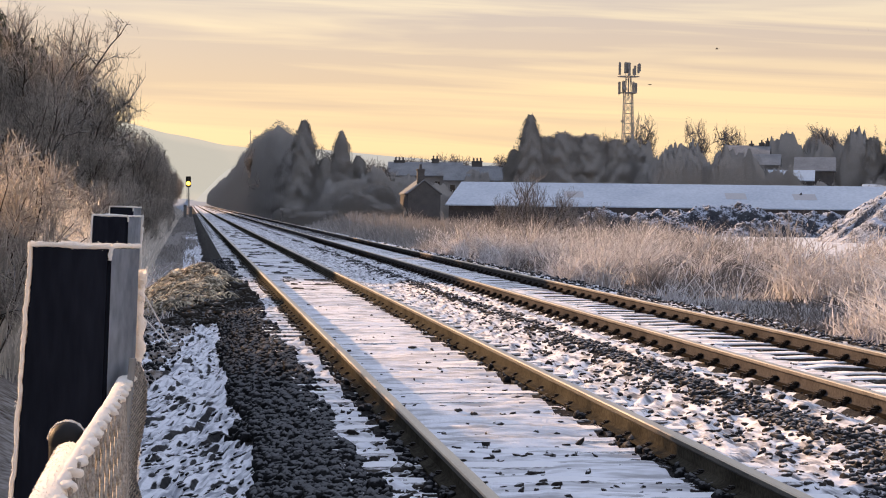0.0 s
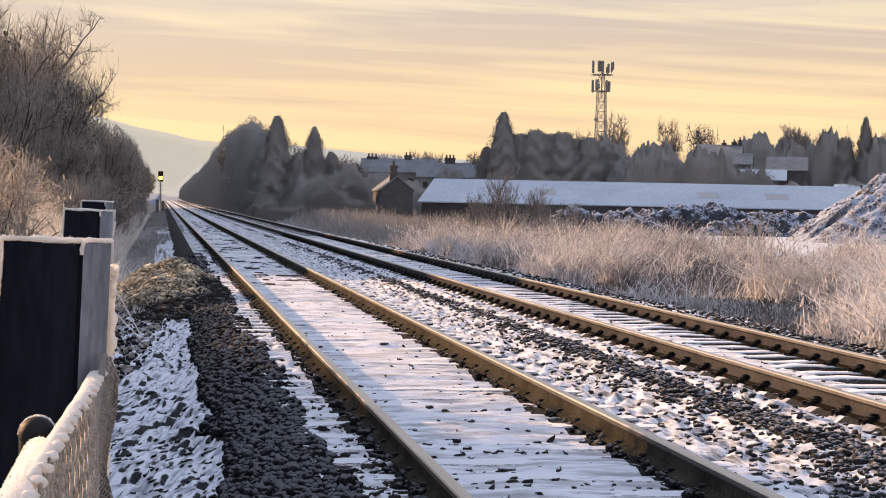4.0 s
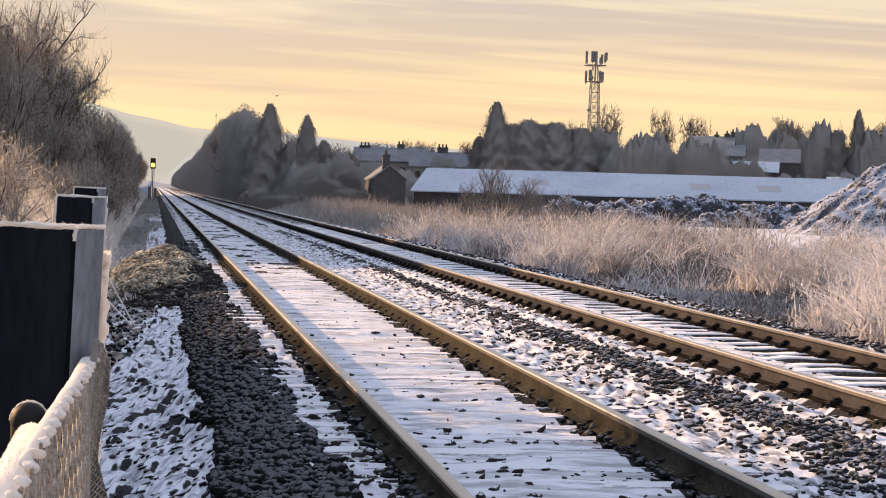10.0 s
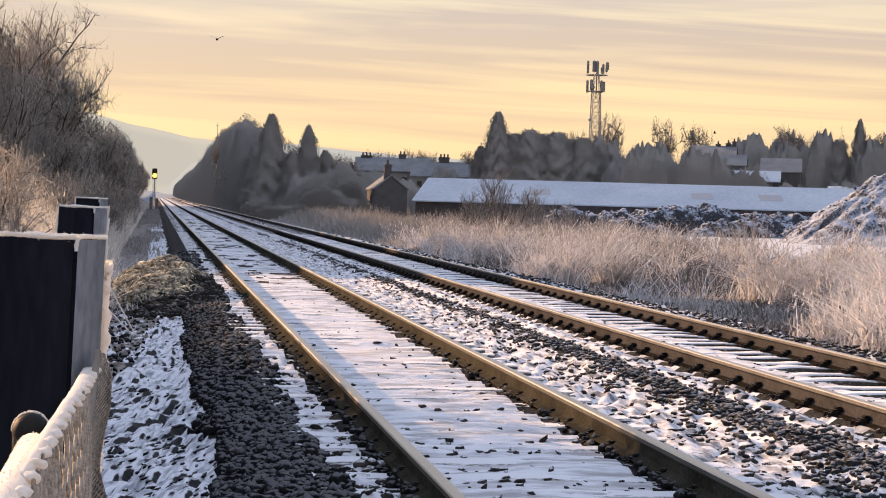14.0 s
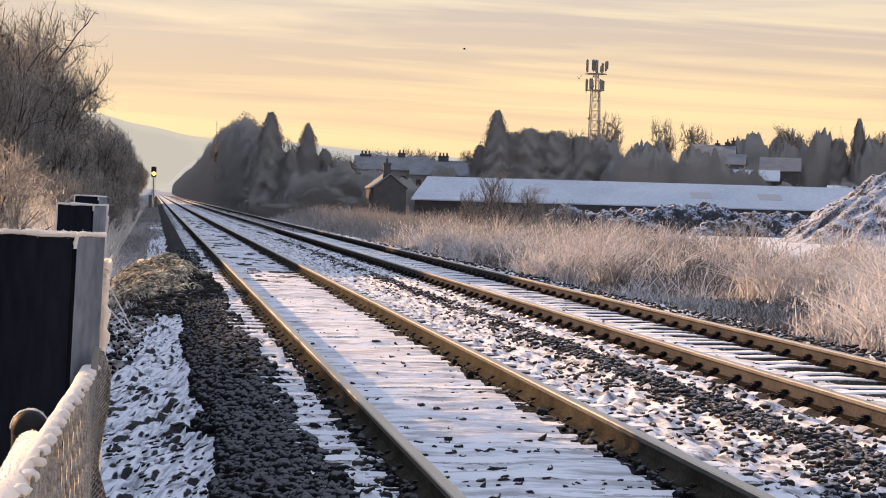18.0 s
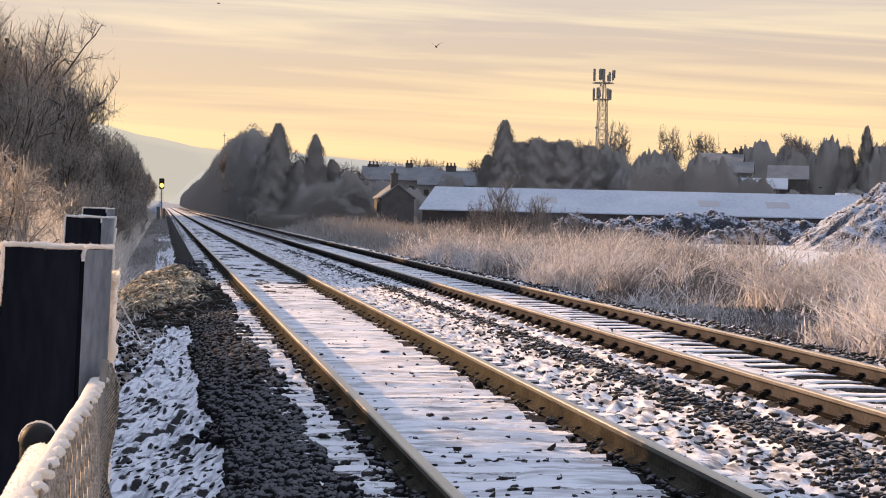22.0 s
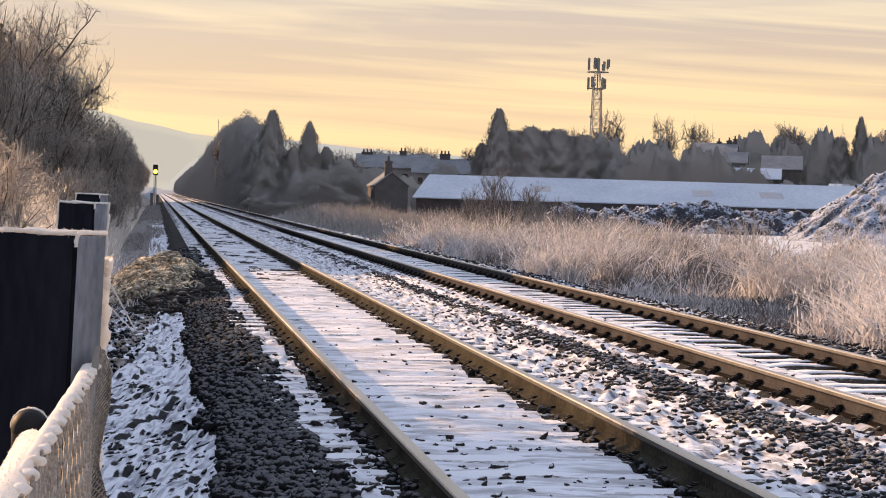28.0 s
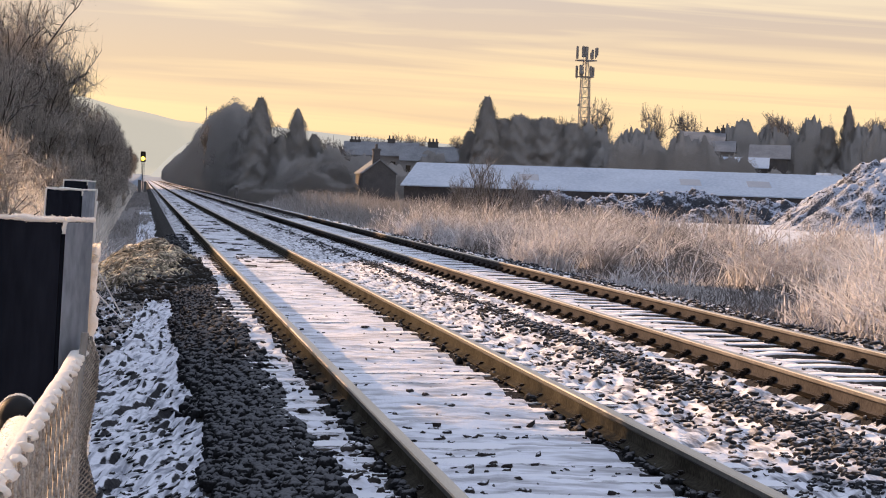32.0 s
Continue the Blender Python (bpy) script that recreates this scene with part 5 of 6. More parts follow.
    h = rng.uniform(0.55, 1.40, n) * (0.40 + 0.6 * np.clip((-x - 1.1) / 0.9, 0, 1)) * (1.0 + 1.2 * fbm(x * 1.1, y * 0.4, 51))
    V, F = blades(rng, x, y, ground_z(x, y) - 0.03, h, rng.uniform(0.004, 0.010, n), rng.uniform(0.1, 0.75, n), heads=0.45, lean=(0.05, -0.05), plume=0.55)
    ob = mesh_ob("gap_grass", V, F, GRASS)
    tagged(ob, "golden dead grass in the gap of the hedge", "grass", kind="stuff")
    # rimed weeds standing along the fence line
    n = 900
    y = 26 * (48 / 26) ** rng.random(n)
    x = -0.72 - 0.35 * rng.random(n) + 0.1 * fbm(y * 0.5, y * 0, 14)
    V, F = blades(rng, x, y, ground_z(x, y) - 0.05, rng.uniform(0.2, 0.80, n) * (0.7 + 1.6 * np.clip(fbm(x * 0, y * 0.6, 19, 2), 0, 1)), rng.uniform(0.005, 0.011, n), rng.uniform(0.2, 1.2, n), heads=0.5, lean=(0.10, 0), plume=0.7)
    ob = mesh_ob("rimed_weeds", V, F, REED_RIME)
    tagged(ob, "rimed weed stalks along the fence line", "weeds", kind="stuff")
    # verge grass under the far hedge
    n = 7000
    y = 55 * (300 / 55) ** rng.random(n)
    x = -1.0 - 1.6 * rng.random(n)
    V, F = blades(rng, x, y, ground_z(x, y), rng.uniform(0.3, 0.9, n), rng.uniform(0.01, 0.02, n), rng.uniform(0.1, 0.7, n))
    ob = mesh_ob("verge_grass", V, F, GRASS)
    tagged(ob, "brown dead grass under the hedge", "grass", kind="stuff")


def build_heap():
    rng = np.random.default_rng(31)
    t = tagged(empty("clippings_heap", 0.24, 34.0, -0.42), "sunlit heap of dead cuttings beside the ballast", "heap")
    xs, ys = np.linspace(-1.5, 1.1, 76), np.linspace(-3.2, 2.6, 80)
    X, Y = np.meshgrid(xs, ys)

    def hz(x, y):
        r = np.sqrt(((x - 0.10) / np.where(x > 0.1, 0.95, 1.45)) ** 2 + (y / np.where(y < 0, 3.1, 2.4)) ** 2)
        return 0.72 * np.clip(1 - r ** 1.7, -0.3, 1) * (1 + 0.6 * fbm(x * 2.4, y * 1.6, 4)) + 0.14 * fbm(x * 6, y * 4, 8)

    # bright straw keeps to crest and left flank, painting the sunlit side
    def sunlit_straw(x, y, z, edge):
        return 0.8 * fbm(x * 2, y * 2, 33) + 1.0 * (z - edge) - 0.38 * (x + 0.05) + 0.10 * y > 0
    V, F = grid(xs, ys, hz(X, Y))
    mesh_ob("mound", V, F, SOIL, t, "dark frosted soil", smooth=True)
    n = 3000
    x, y = rng.uniform(-1.4, 1.0, n), rng.uniform(-3.0, 2.5, n)
    z = hz(x, y)
    crest = sunlit_straw(x, y, z, 0.24)
    for on, mat, nm, lab, s0, s1 in ((crest, HEAP, "straw_clod", "matted straw clods whose gold stands for sunlight on the crest", 0.04, 0.13), (~crest, SOIL, "soil_clod", "dark frosted clods of soil", 0.05, 0.18)):
        k = (z > -0.05) & on
        V, F = stones(np.stack([x, y, z], 1)[k], rng.uniform(s0, s1, n)[k], 35, True, True)
        mesh_ob(nm, V, F, mat, t, lab)["kind"] = "stuff"
    # matted strands draped over the crest
    n = 3400
    x, y = rng.uniform(-1.4, 0.9, n), rng.uniform(-2.9, 2.4, n)
    z = hz(x, y)
    k = (z > 0.03) & sunlit_straw(x, y, z, 0.16)
    x, y = x[k], y[k]
    n = len(x)
    a = rng.normal(0, 0.5, n)
    L = rng.uniform(0.03, 0.10, n)
    bow = rng.normal(0, 0.05, n)
    P, Q = [], []
    for f0, f1 in ((-1, -0.33), (-0.33, 0.33), (0.33, 1)):
        ends = []
        for f in (f0, f1):
            px, py = x + np.cos(a) * L * f, y + np.sin(a) * L * f + bow * f * f
            ends.append(np.stack([px, py, hz(px, py) + 0.035 + 0.03 * (1 - f * f)], 1))
        P.append(ends[0])
        Q.append(ends[1])
    r = np.tile(rng.uniform(0.005, 0.013, n), 3)
    V, F = tubes(np.concatenate(P), np.concatenate(Q), r, r, 4)
    mesh_ob("dead_straw", V, F, HEAP, t, "straw-coloured matted cuttings")["kind"] = "stuff"


def build_hedge():
    """The leafless hedge and trees on the bank, camera side of the cutting."""
    def fine(seed, base, n, length, r):
        return base[0], base[1] + twig_cloud(seed, n, base[1], length, r)
    big = [to_height(fine(300 + k, grow_bare(200 + k, 5.6, 7, 2.4, (8, 6, 5), up=0.38, r0=0.07, wig=0.20, lean=0.32), 4600, 0.36, 0.0074), 6.9, 2.75, 98.5) for k in range(2)]
    mid = [to_height(fine(320 + k, grow_bare(220 + k, 3.5, 8, 2.0, (7, 5, 4), up=0.34, r0=0.045, wig=0.22, lean=0.40), 16000, 0.26, 0.0050), 4.1, 1.7) for k in range(3)]
    low = [to_height(fine(340 + k, grow_bare(240 + k, 1.9, 10, 1.8, (5, 5, 3), up=0.36, r0=0.016, wig=0.28, lean=0.45), 7000, 0.17, 0.0040), 2.1, 1.15) for k in range(3)]
    rim = [to_height(fine(360 + k, grow_bare(260 + k, 1.8, 9, 2.0, (5, 4, 3), up=0.15, r0=0.016, wig=0.30, lean=0.6), 3600, 0.19, 0.0046), 2.0, 1.15) for k in range(2)]
    crown = grow_bare(281, 6.5, 3, 1.6, (10, 8, 5), up=0.30, r0=0.10, wig=0.18, lean=0.22)
    crown = [to_height(fine(381, crown, 8000, 0.40, 0.0078), 8.3, 2.9, 98.5)]
    # number of the shape, x, y, scale, turn
    places = []
    # tall trees on the bank; the six set back are added for shade
    places += [("big", *p) for p in [(0, -5.3, 64, 0.8, 0), (1, -5.2, 75, 0.8, 200), (0, -4.2, 86, 0.74, 310), (1, -5.4, 96, 0.8, 15), (1, -9.2, 121, 1.0, 80), (0, -8.2, 131, 1.0, 140), (1, -9.4, 142, 1.0, 200), (0, -8.6, 154, 1.0, 260), (1, -9.0, 168, 1.0, 320), (0, -8.6, 184, 1.0, 50)]]
    # round-crowned trees
    places += [("round", *p) for p in [(0, -3.9, 82, 0.96, 0), (0, -5.6, 79, 0.96, 130), (0, -2.3, 132, 0.56, 60)]]
    # the tall hedge running on
    places += [("mid", *p) for p in [(0, -3.1, 68, 0.75, 20), (1, -3.0, 94, 1.05, 100), (2, -2.9, 108, 1.08, 220), (0, -2.9, 122, 1.12, 300), (1, -2.8, 138, 1.15, 40), (2, -2.9, 156, 1.1, 160), (0, -3.1, 178, 1.2, 250), (1, -3.2, 205, 1.2, 10), (2, -3.6, 240, 1.3, 80), (0, -4.2, 275, 1.4, 190), (1, -3.6, 330, 1.4, 190), (2, -3.8, 390, 1.5, 100), (0, -4.2, 460, 1.7, 30), (1, -4.6, 560, 1.9, 250)]]
    # rimed brambles
    places += [("rim", *p) for p in [(0, -2.15, 18.5, 1.05, 0), (1, -2.05, 21.0, 1.05, 110), (0, -2.6, 24.5, 0.95, 140)]]
    # low bushes
    places += [("low", *p) for p in [(0, -1.75, 11.0, 0.6, 15), (1, -1.55, 8.6, 0.5, 80), (2, -2.05, 13.6, 0.72, 200), (0, -1.5, 6.4, 0.45, 300), (2, -2.6, 48, 0.95, 30), (0, -2.4, 56, 1.0, 120), (1, -2.2, 62, 1.0, 220), (2, -1.9, 72, 0.9, 300), (0, -1.9, 84, 1.0, 50), (1, -1.9, 97, 1.0, 170), (2, -1.9, 112, 1.0, 260), (0, -2.0, 128, 1.0, 15), (1, -2.0, 146, 1.1, 95)]]
    # unseen ivy-grown hedge alongside, added to cast shade on the near track
    for i in range(3):
        scrub(-4.9 + 0.3 * math.sin(i * 2.1), 12.6 + 3.3 * i, -0.15, 1.2, 2.0, (4.9, 5.3, 5.5)[i], 700 + i, n=9000, mat=HEDGE_LEAF, size=0.085, label="unseen ivy-grown hedge added to shade the near track", name="hedge_shrub")
    # low ivy growth inside the fence line, unseen, added to shade the shoulder
    for i in range(15):
        y = 13.4 + 1.15 * i
        x = -2.0 - 0.090 * (y - 13.4)
        h = float(np.interp(y, [13, 18, 22, 30], [2.65, 2.60, 1.90, 1.75]))
        scrub(x, y, -0.5, 0.5, 1.25, h, 740 + i, n=4000, mat=HEDGE_LEAF, size=0.06, label="unseen low ivy growth added to cast shade by the fence", name="bramble_bush")
    # unseen ivy growth behind the hedge, added to shade track and reeds
    thick = [scrub(-9.2, 61 + 9 * k, 0.5, 1.6, 5.0, 4.4, 720 + k, n=6000, mat=HEDGE_LEAF, size=0.13, label="unseen dark ivy growth added behind the hedge for shade", name="shade_thicket") for k in range(2)]
    for k in range(2, 27):
        tall = 2.2 if k < 6 else 2.7
        copy_thing(thick[k % 2], pose(-11.2 - 0.5 * (k % 3), 61 + 9.5 * k, 0.5, 0, 0, 180 * (k % 2)) @ Matrix.Diagonal((1.4, 1.15, tall + 0.08 * math.sin(k * 2.3), 1)))
    for k, ty in enumerate((54, 63, 70, 78)):
        copy_thing(thick[k % 2], pose(-9.8, ty, 0.5, 0, 0, 180 * (k % 2)) @ Matrix.Diagonal((1.2, 1, (0.9, 2.5, 2.0, 1.1)[k], 1)))
    made = {}
    for kind, k, x, y, s, turn in places:
        z = float(ground_z(np.array([x]), np.array([y]))[0]) - 0.05
        m = pose(x, y, z, 0, 0, turn) @ Matrix.Diagonal((s, s, s, 1))
        if (kind, k) not in made:
            segs = {"big": big, "mid": mid, "low": low, "rim": rim, "round": crown}[kind][k]
            nm, lab, cat = {"big": ("bare_tree", "leafless bushy tree with sunlit frosted twigs", "tree"),
                            "round": ("bare_tree", "round-crowned leafless tree edged with frost", "tree"),
                            "mid": ("hedge_shrub", "tall leafless hedge shrub, grey with frost", "bush"),
                            "low": ("bramble_bush", "low tangled leafless bush rimmed with frost", "bush"),
                            "rim": ("bramble_bush", "arching bramble stems thick with rime", "bush")}[kind]
            t = bare_tree(nm, segs, x, y, z, lab, cat, TWIG_RIME if kind == "rim" else TWIG, "hedge on the bank")
            t.matrix_basis = m
            made[(kind, k)] = t
        else:
            t = made[(kind, k)]
            c = copy_thing(t, Matrix.Identity(4))
            c.matrix_basis = m


def build_far_trees():
    # conifers: x, y, z, height, half width
    wood_edge = [(10.5, 200, -0.6, 9.2, 2.1), (12.4, 198, -0.6, 5.8, 1.7), (14.3, 205, -0.6, 8.4, 1.8), (16.0, 206, -0.6, 6.2, 1.9), (9.9, 214, -0.6, 7.0, 2.1)]
    shed_block = [(41.2, 260, 0.3, 11.7, 2.6), (43.4, 261, 0.3, 9.8, 3.1), (45.2, 260, 0.3, 10.3, 3.0), (47.0, 261, 0.3, 9.9, 3.1), (48.6, 260, 0.3, 10.1, 3.0), (50.2, 261, 0.3, 9.3, 3.0), (51.8, 260, 0.3, 9.5, 2.8), (39.6, 263, 0.3, 7.6, 2.2), (42.3, 262, 0.3, 9.6, 2.4), (44.3, 262, 0.3, 9.2, 2.4), (46.1, 263, 0.3, 9.5, 2.2), (47.8, 262, 0.3, 9.2, 2.3), (49.4, 262, 0.3, 9.4, 2.2), (51.0, 263, 0.3, 9.0, 2.3), (53.2, 262, 0.3, 8.6, 2.4), (54.8, 263, 0.3, 8.2, 2.3)]
    house_block = [(87.5, 262, 0.3, 12.2, 1.7), (85.5, 264, 0.3, 10.4, 2.2), (93.5, 262, 0.3, 11.4, 1.9), (96.5, 264, 0.3, 11.0, 2.4), (90.6, 266, 0.3, 10.6, 2.4), (83.5, 266, 0.3, 10.2, 2.2), (88.9, 264, 0.3, 10.2, 2.0), (92.2, 264, 0.3, 10.8, 2.0), (95.0, 264, 0.3, 10.4, 2.0), (98.6, 264, 0.3, 10.6, 2.2)]
    spec = wood_edge + shed_block + house_block
    for i, (x, y, z, h, w) in enumerate(spec):
        wide = x > 42 and h < 11
        conifer(x, y, z, h * (0.97 if wide else 1.03), w * (1.35 if wide else 1.55), 400 + i, n=18000, taper=0.42 if wide else 0.70)
    # scrub and woodland masses: x, y, half width, half depth, height
    along_line = [(13.5, 196, 2.0, 3, 4.6), (17.5, 205, 3.0, 3, 5.6), (21.5, 212, 3.0, 3, 5.0), (25.0, 220, 3.0, 3, 4.4)]
    behind_shed = [(56.5, 258, 3.2, 3, 7.6), (61.5, 262, 3.4, 3, 8.6), (66.5, 264, 3.2, 3, 8.2), (70.5, 270, 2.6, 3, 7.6), (57, 275, 4, 3, 9.5), (64.5, 280, 4, 3, 9.4), (59, 251, 4.0, 2, 7.4), (65.4, 251, 4.0, 2, 7.4), (56, 244, 4.0, 2, 8.2), (62.5, 244, 4.2, 2, 8.4), (67.5, 243, 3.0, 2, 6.6), (71.0, 240, 5.0, 2, 4.6), (38.0, 285, 2.5, 3, 6.6), (36.0, 300, 4.0, 3, 6.4), (44, 290, 8, 3, 7)]
    by_houses = [(80.0, 268, 3.0, 3, 9.4), (84.0, 266, 3.4, 3, 11.0), (89.5, 260, 3.8, 3, 10.2), (95.5, 258, 4.0, 3, 9.6), (101, 260, 4.0, 3, 11.4), (107, 262, 4.0, 3, 12.0), (80.0, 240, 5.0, 2, 5.2), (89.0, 240, 5.0, 2, 5.4), (97.0, 240, 5.0, 2, 5.6), (84, 300, 4.0, 3, 11.2), (90, 302, 4.0, 3, 11.8), (79.5, 296, 3.0, 3, 9.6)]
    masses = along_line + behind_shed + by_houses
    for i, (x, y, w, d, h) in enumerate(masses):
        h = h * 1.18 if x > 50 else h * 1.05
        z = float(ground_z(np.array([x]), np.array([y]))[0])
        scrub(x, y, z, w, d, h, 500 + i, n=int(6000 + 2600 * w), size=0.07 + 0.0002 * y)
    for i, (x, y, w, d, h) in enumerate([(9.8, 168, 2.2, 2.5, 1.5), (8.9, 190, 1.6, 3, 1.8), (16.9, 187.5, 1.8, 1.5, 2.4), (14.8, 189, 2.4, 1.5, 3.2), (17.0, 194, 1.6, 1.5, 4.2)]):
        scrub(x, y, -0.6, w, d, h, 560 + i, n=9000, mat=BRAMBLE, size=0.055, label="low dark bramble patch beside the line", name="bramble_bush")
    # wood along the far line: one rolling crown of bare twigs, greyed for haze
    rng = np.random.default_rng(88)
    ys = 204 * (1500 / 204) ** np.linspace(0, 1, 420)
    A, Y = np.meshgrid(np.linspace(0, math.pi, 22), ys)

    def wood(a, y, k=1.0):
        side = np.interp(y, [204, 330, 530, 900, 1500], [8.9, 9.0, 9.6, 10.5, 12.0]) + 0.8 * fbm(y * 0.12, a, 96, 3)
        wide = np.interp(y, [204, 300, 1500], [1.6, 2.4, 8.0])
        top = np.interp(y, [200, 206, 212, 228, 250, 285, 330, 385, 450, 530, 700, 1500], [0.5, 5.0, 8.0, 9.2, 10.2, 11.2, 12.2, 12.4, 11.8, 11.4, 10.8, 11.0])
        top = top * (0.95 + 0.40 * fbm(y * 0.10, a * 0.8, 97, 4)) * k
        return np.stack([side + wide - wide * np.cos(a) * k, y, -0.8 + (top + 0.8) * np.sin(a) ** 0.55], -1)
    H = wood(A, Y, 0.965).reshape(-1, 3)
    i = (np.arange(len(ys) - 1)[:, None] * 22 + np.arange(21)[None]).ravel()
    F = np.stack([i, i + 1, i + 23, i + 22], 1)
    n = 80000
    yy = 204 * (1500 / 204) ** rng.random(n) ** 1.25
    base = wood(math.pi * rng.random(n) ** 1.3, yy, rng.uniform(0.93, 1.035, n))
    a = rng.normal(0, 1, (n, 3))
    b = np.cross(a, rng.normal(0, 1, (n, 3)))
    a *= (rng.uniform(0.03, 0.09, n) * (0.6 + yy / 400) / np.linalg.norm(a, axis=1))[:, None]
    b *= (rng.uniform(0.02, 0.07, n) * (0.6 + yy / 400) / np.linalg.norm(b, axis=1))[:, None]
    V2 = np.stack([base - a, base + b, base + a, base - b], 1).reshape(-1, 3)
    F2 = np.arange(4 * n).reshape(-1, 4)
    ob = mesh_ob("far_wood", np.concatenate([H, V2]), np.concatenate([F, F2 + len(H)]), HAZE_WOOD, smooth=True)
    tagged(ob, "long leafless wood beside the line, colour greyed for haze", "wood", kind="stuff")
    # leafless trees on the skyline
    kinds = []
    for k in range(3):
        g = grow_bare(300 + k, 9.0, 1, 1, (12, 7, 5), up=0.26, r0=0.17, wig=0.16)
        kinds.append(to_height((g[0], [(p, q, a * 1.1, b * 1.1) for p, q, a, b in g[1]] + twig_cloud(310 + k, 1500, g[1], 0.7, 0.030)), 11.0, 3.4))
    made = []
    spots = [(81.5, 320, 15.2, 0.56), (76.5, 322, 14.8, 0.46), (68.1, 322, 15.4, 0.54), (61.8, 320, 13.6, 0.6), (57.0, 322, 11.6, 0.8), (27.8, 330, 8.4, 0.9), (34.2, 335, 9.2, 1.0), (40.0, 335, 8.9, 1.0), (43.4, 340, 8.6, 0.9),
             (51.0, 335, 10.0, 1.0), (12.2, 330, 12.0, 0.8), (12.4, 300, 11.5, 0.8), (11.2, 280, 10.6, 0.8), (88, 300, 13.6, 0.9), (93, 305, 13.0, 0.9), (104, 290, 14.5, 1.0), (109, 285, 15.0, 1.0), (14.6, 262, 9.4, 0.9), (21.6, 262, 7.6, 1.1)]
    for i, (x, y, h, w) in enumerate(spots):
        z = float(ground_z(np.array([x]), np.array([y]))[0]) - 0.1
        s = h / 11.0
        m = pose(x, y, z, 0, 0, i * 67) @ Matrix.Diagonal((s * w * 1.35, s * w * 1.35, s, 1))
        if len(made) < 3:
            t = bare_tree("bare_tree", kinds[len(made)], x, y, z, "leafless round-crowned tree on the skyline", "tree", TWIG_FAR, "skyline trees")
            made.append(t)
        else:
            t = copy_thing(made[i % 3], Matrix.Identity(4))
        t.matrix_basis = m
    # the bush growing before the long shed
    segs = to_height(grow_bare(333, 3.0, 9, 3.0, (7, 6, 4), up=0.5, r0=0.03, wig=0.18, lean=0.35), 3.3, 1.7)
    for x, y, s in ((22.6, 138, 1.35), (25.2, 140, 1.0), (20.6, 137, 0.9), (27.6, 141, 0.7)):
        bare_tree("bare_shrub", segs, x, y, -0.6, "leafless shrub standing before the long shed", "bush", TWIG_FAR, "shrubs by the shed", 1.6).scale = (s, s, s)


# ---------------------------------------------------------------- buildings
def gable_house(x0, x1, y0, y1, z0, eave, ridge, wall, roof, label, axis="x", windows=(), chimneys=(), overhang=0.25, name="house", category="house", rz=0.0, hip=0.0):
    """A house on a rectangle, ridge along x or y."""
    cx, cy = (x0 + x1) / 2, (y0 + y1) / 2
    h = tagged(empty(name, cx, cy, z0, rz), label, category)
    a, b = (x1 - x0) / 2, (y1 - y0) / 2
    e, r = eave - z0, ridge - z0
    bm = bmesh.new()
    if axis == "x":
        prof = [(-b, -0.6), (b, -0.6), (b, e), (0, r), (-b, e)]
        ends = [[bm.verts.new((s * (a - (hip if py == 0 else 0)), py, pz)) for py, pz in prof] for s in (-1, 1)]
    else:
        prof = [(-a, -0.6), (a, -0.6), (a, e), (0, r), (-a, e)]
        ends = [[bm.verts.new((px, s * b, pz)) for px, pz in prof] for s in (-1, 1)]
    for k in range(5):
        bm.faces.new((ends[0][k], ends[0][(k + 1) % 5], ends[1][(k + 1) % 5], ends[1][k]))
    bm.faces.new(ends[0][::-1])
    bm.faces.new(ends[1])
    bmesh.ops.recalc_face_normals(bm, faces=bm.faces)
    part("wall", bm, wall, h)
    o, th = overhang, 0.10
    half = b if axis == "x" else a
    long_ = a if axis == "x" else b
    sl = (r - e) / half
    for s in (-1, 1):
        bm = bmesh.new()
        pts = [(0, r + 0.02), (s * (half + o), e - o * sl + 0.02), (s * (half + o), e - o * sl + 0.02 + th), (0, r + 0.02 + th)]
        V = []
        for e_ in (-1, 1):
            row = []
            for q, z in pts:
                l = e_ * (long_ + o - (hip if q == 0 else 0))
                row.append(bm.verts.new((l, q, z) if axis == "x" else (q, l, z)))
            V.append(row)
        for k in range(4):
            bm.faces.new((V[0][k], V[0][(k + 1) % 4], V[1][(k + 1) % 4], V[1][k]))
        bm.faces.new(V[0][::-1])
        bm.faces.new(V[1])
        bmesh.ops.recalc_face_normals(bm, faces=bm.faces)
        part("roof_slope", bm, roof, h)
    for wx, wz, ww, wh in windows:           # on the wall that faces the line's near end (-y)
        yy = -b
        win = empty("window")
        win.parent = h
        win.location = (wx, yy, wz)
        bm = bmesh.new()
        box(bm, -ww / 2, ww / 2, -0.03, 0.02, -wh / 2, wh / 2)
        part("pane", bm, GLASS, win)
        bm = bmesh.new()
        for s in (-1, 1):
            box(bm, s * ww / 2 - 0.05, s * ww / 2 + 0.05, -0.07, 0.02, -wh / 2 - 0.05, wh / 2 + 0.05)
            box(bm, -ww / 2, ww / 2, -0.065, 0.02, s * wh / 2 - 0.05, s * wh / 2 + 0.05)
        part("window_frame", bm, RENDER, win)
    for px, py, pw, ph in chimneys:
        bm = bmesh.new()
        base = r - 1.0
        box(bm, px - pw / 2, px + pw / 2, py - 0.35, py + 0.35, base, r + ph, bevel=0.02)
        box(bm, px - pw / 2 - 0.06, px + pw / 2 + 0.06, py - 0.41, py + 0.41, r + ph - 0.18, r + ph - 0.05)
        ch = part("chimney", bm, BRICK, h)
        for k in range(max(1, int(pw / 0.45))):
            bm = bmesh.new()
            kx = px - pw / 2 + pw * (k + 0.5) / max(1, int(pw / 0.45))
            rod(bm, (kx, py, r + ph), (kx, py, r + ph + 0.42), 0.13, 0.10, seg=8)
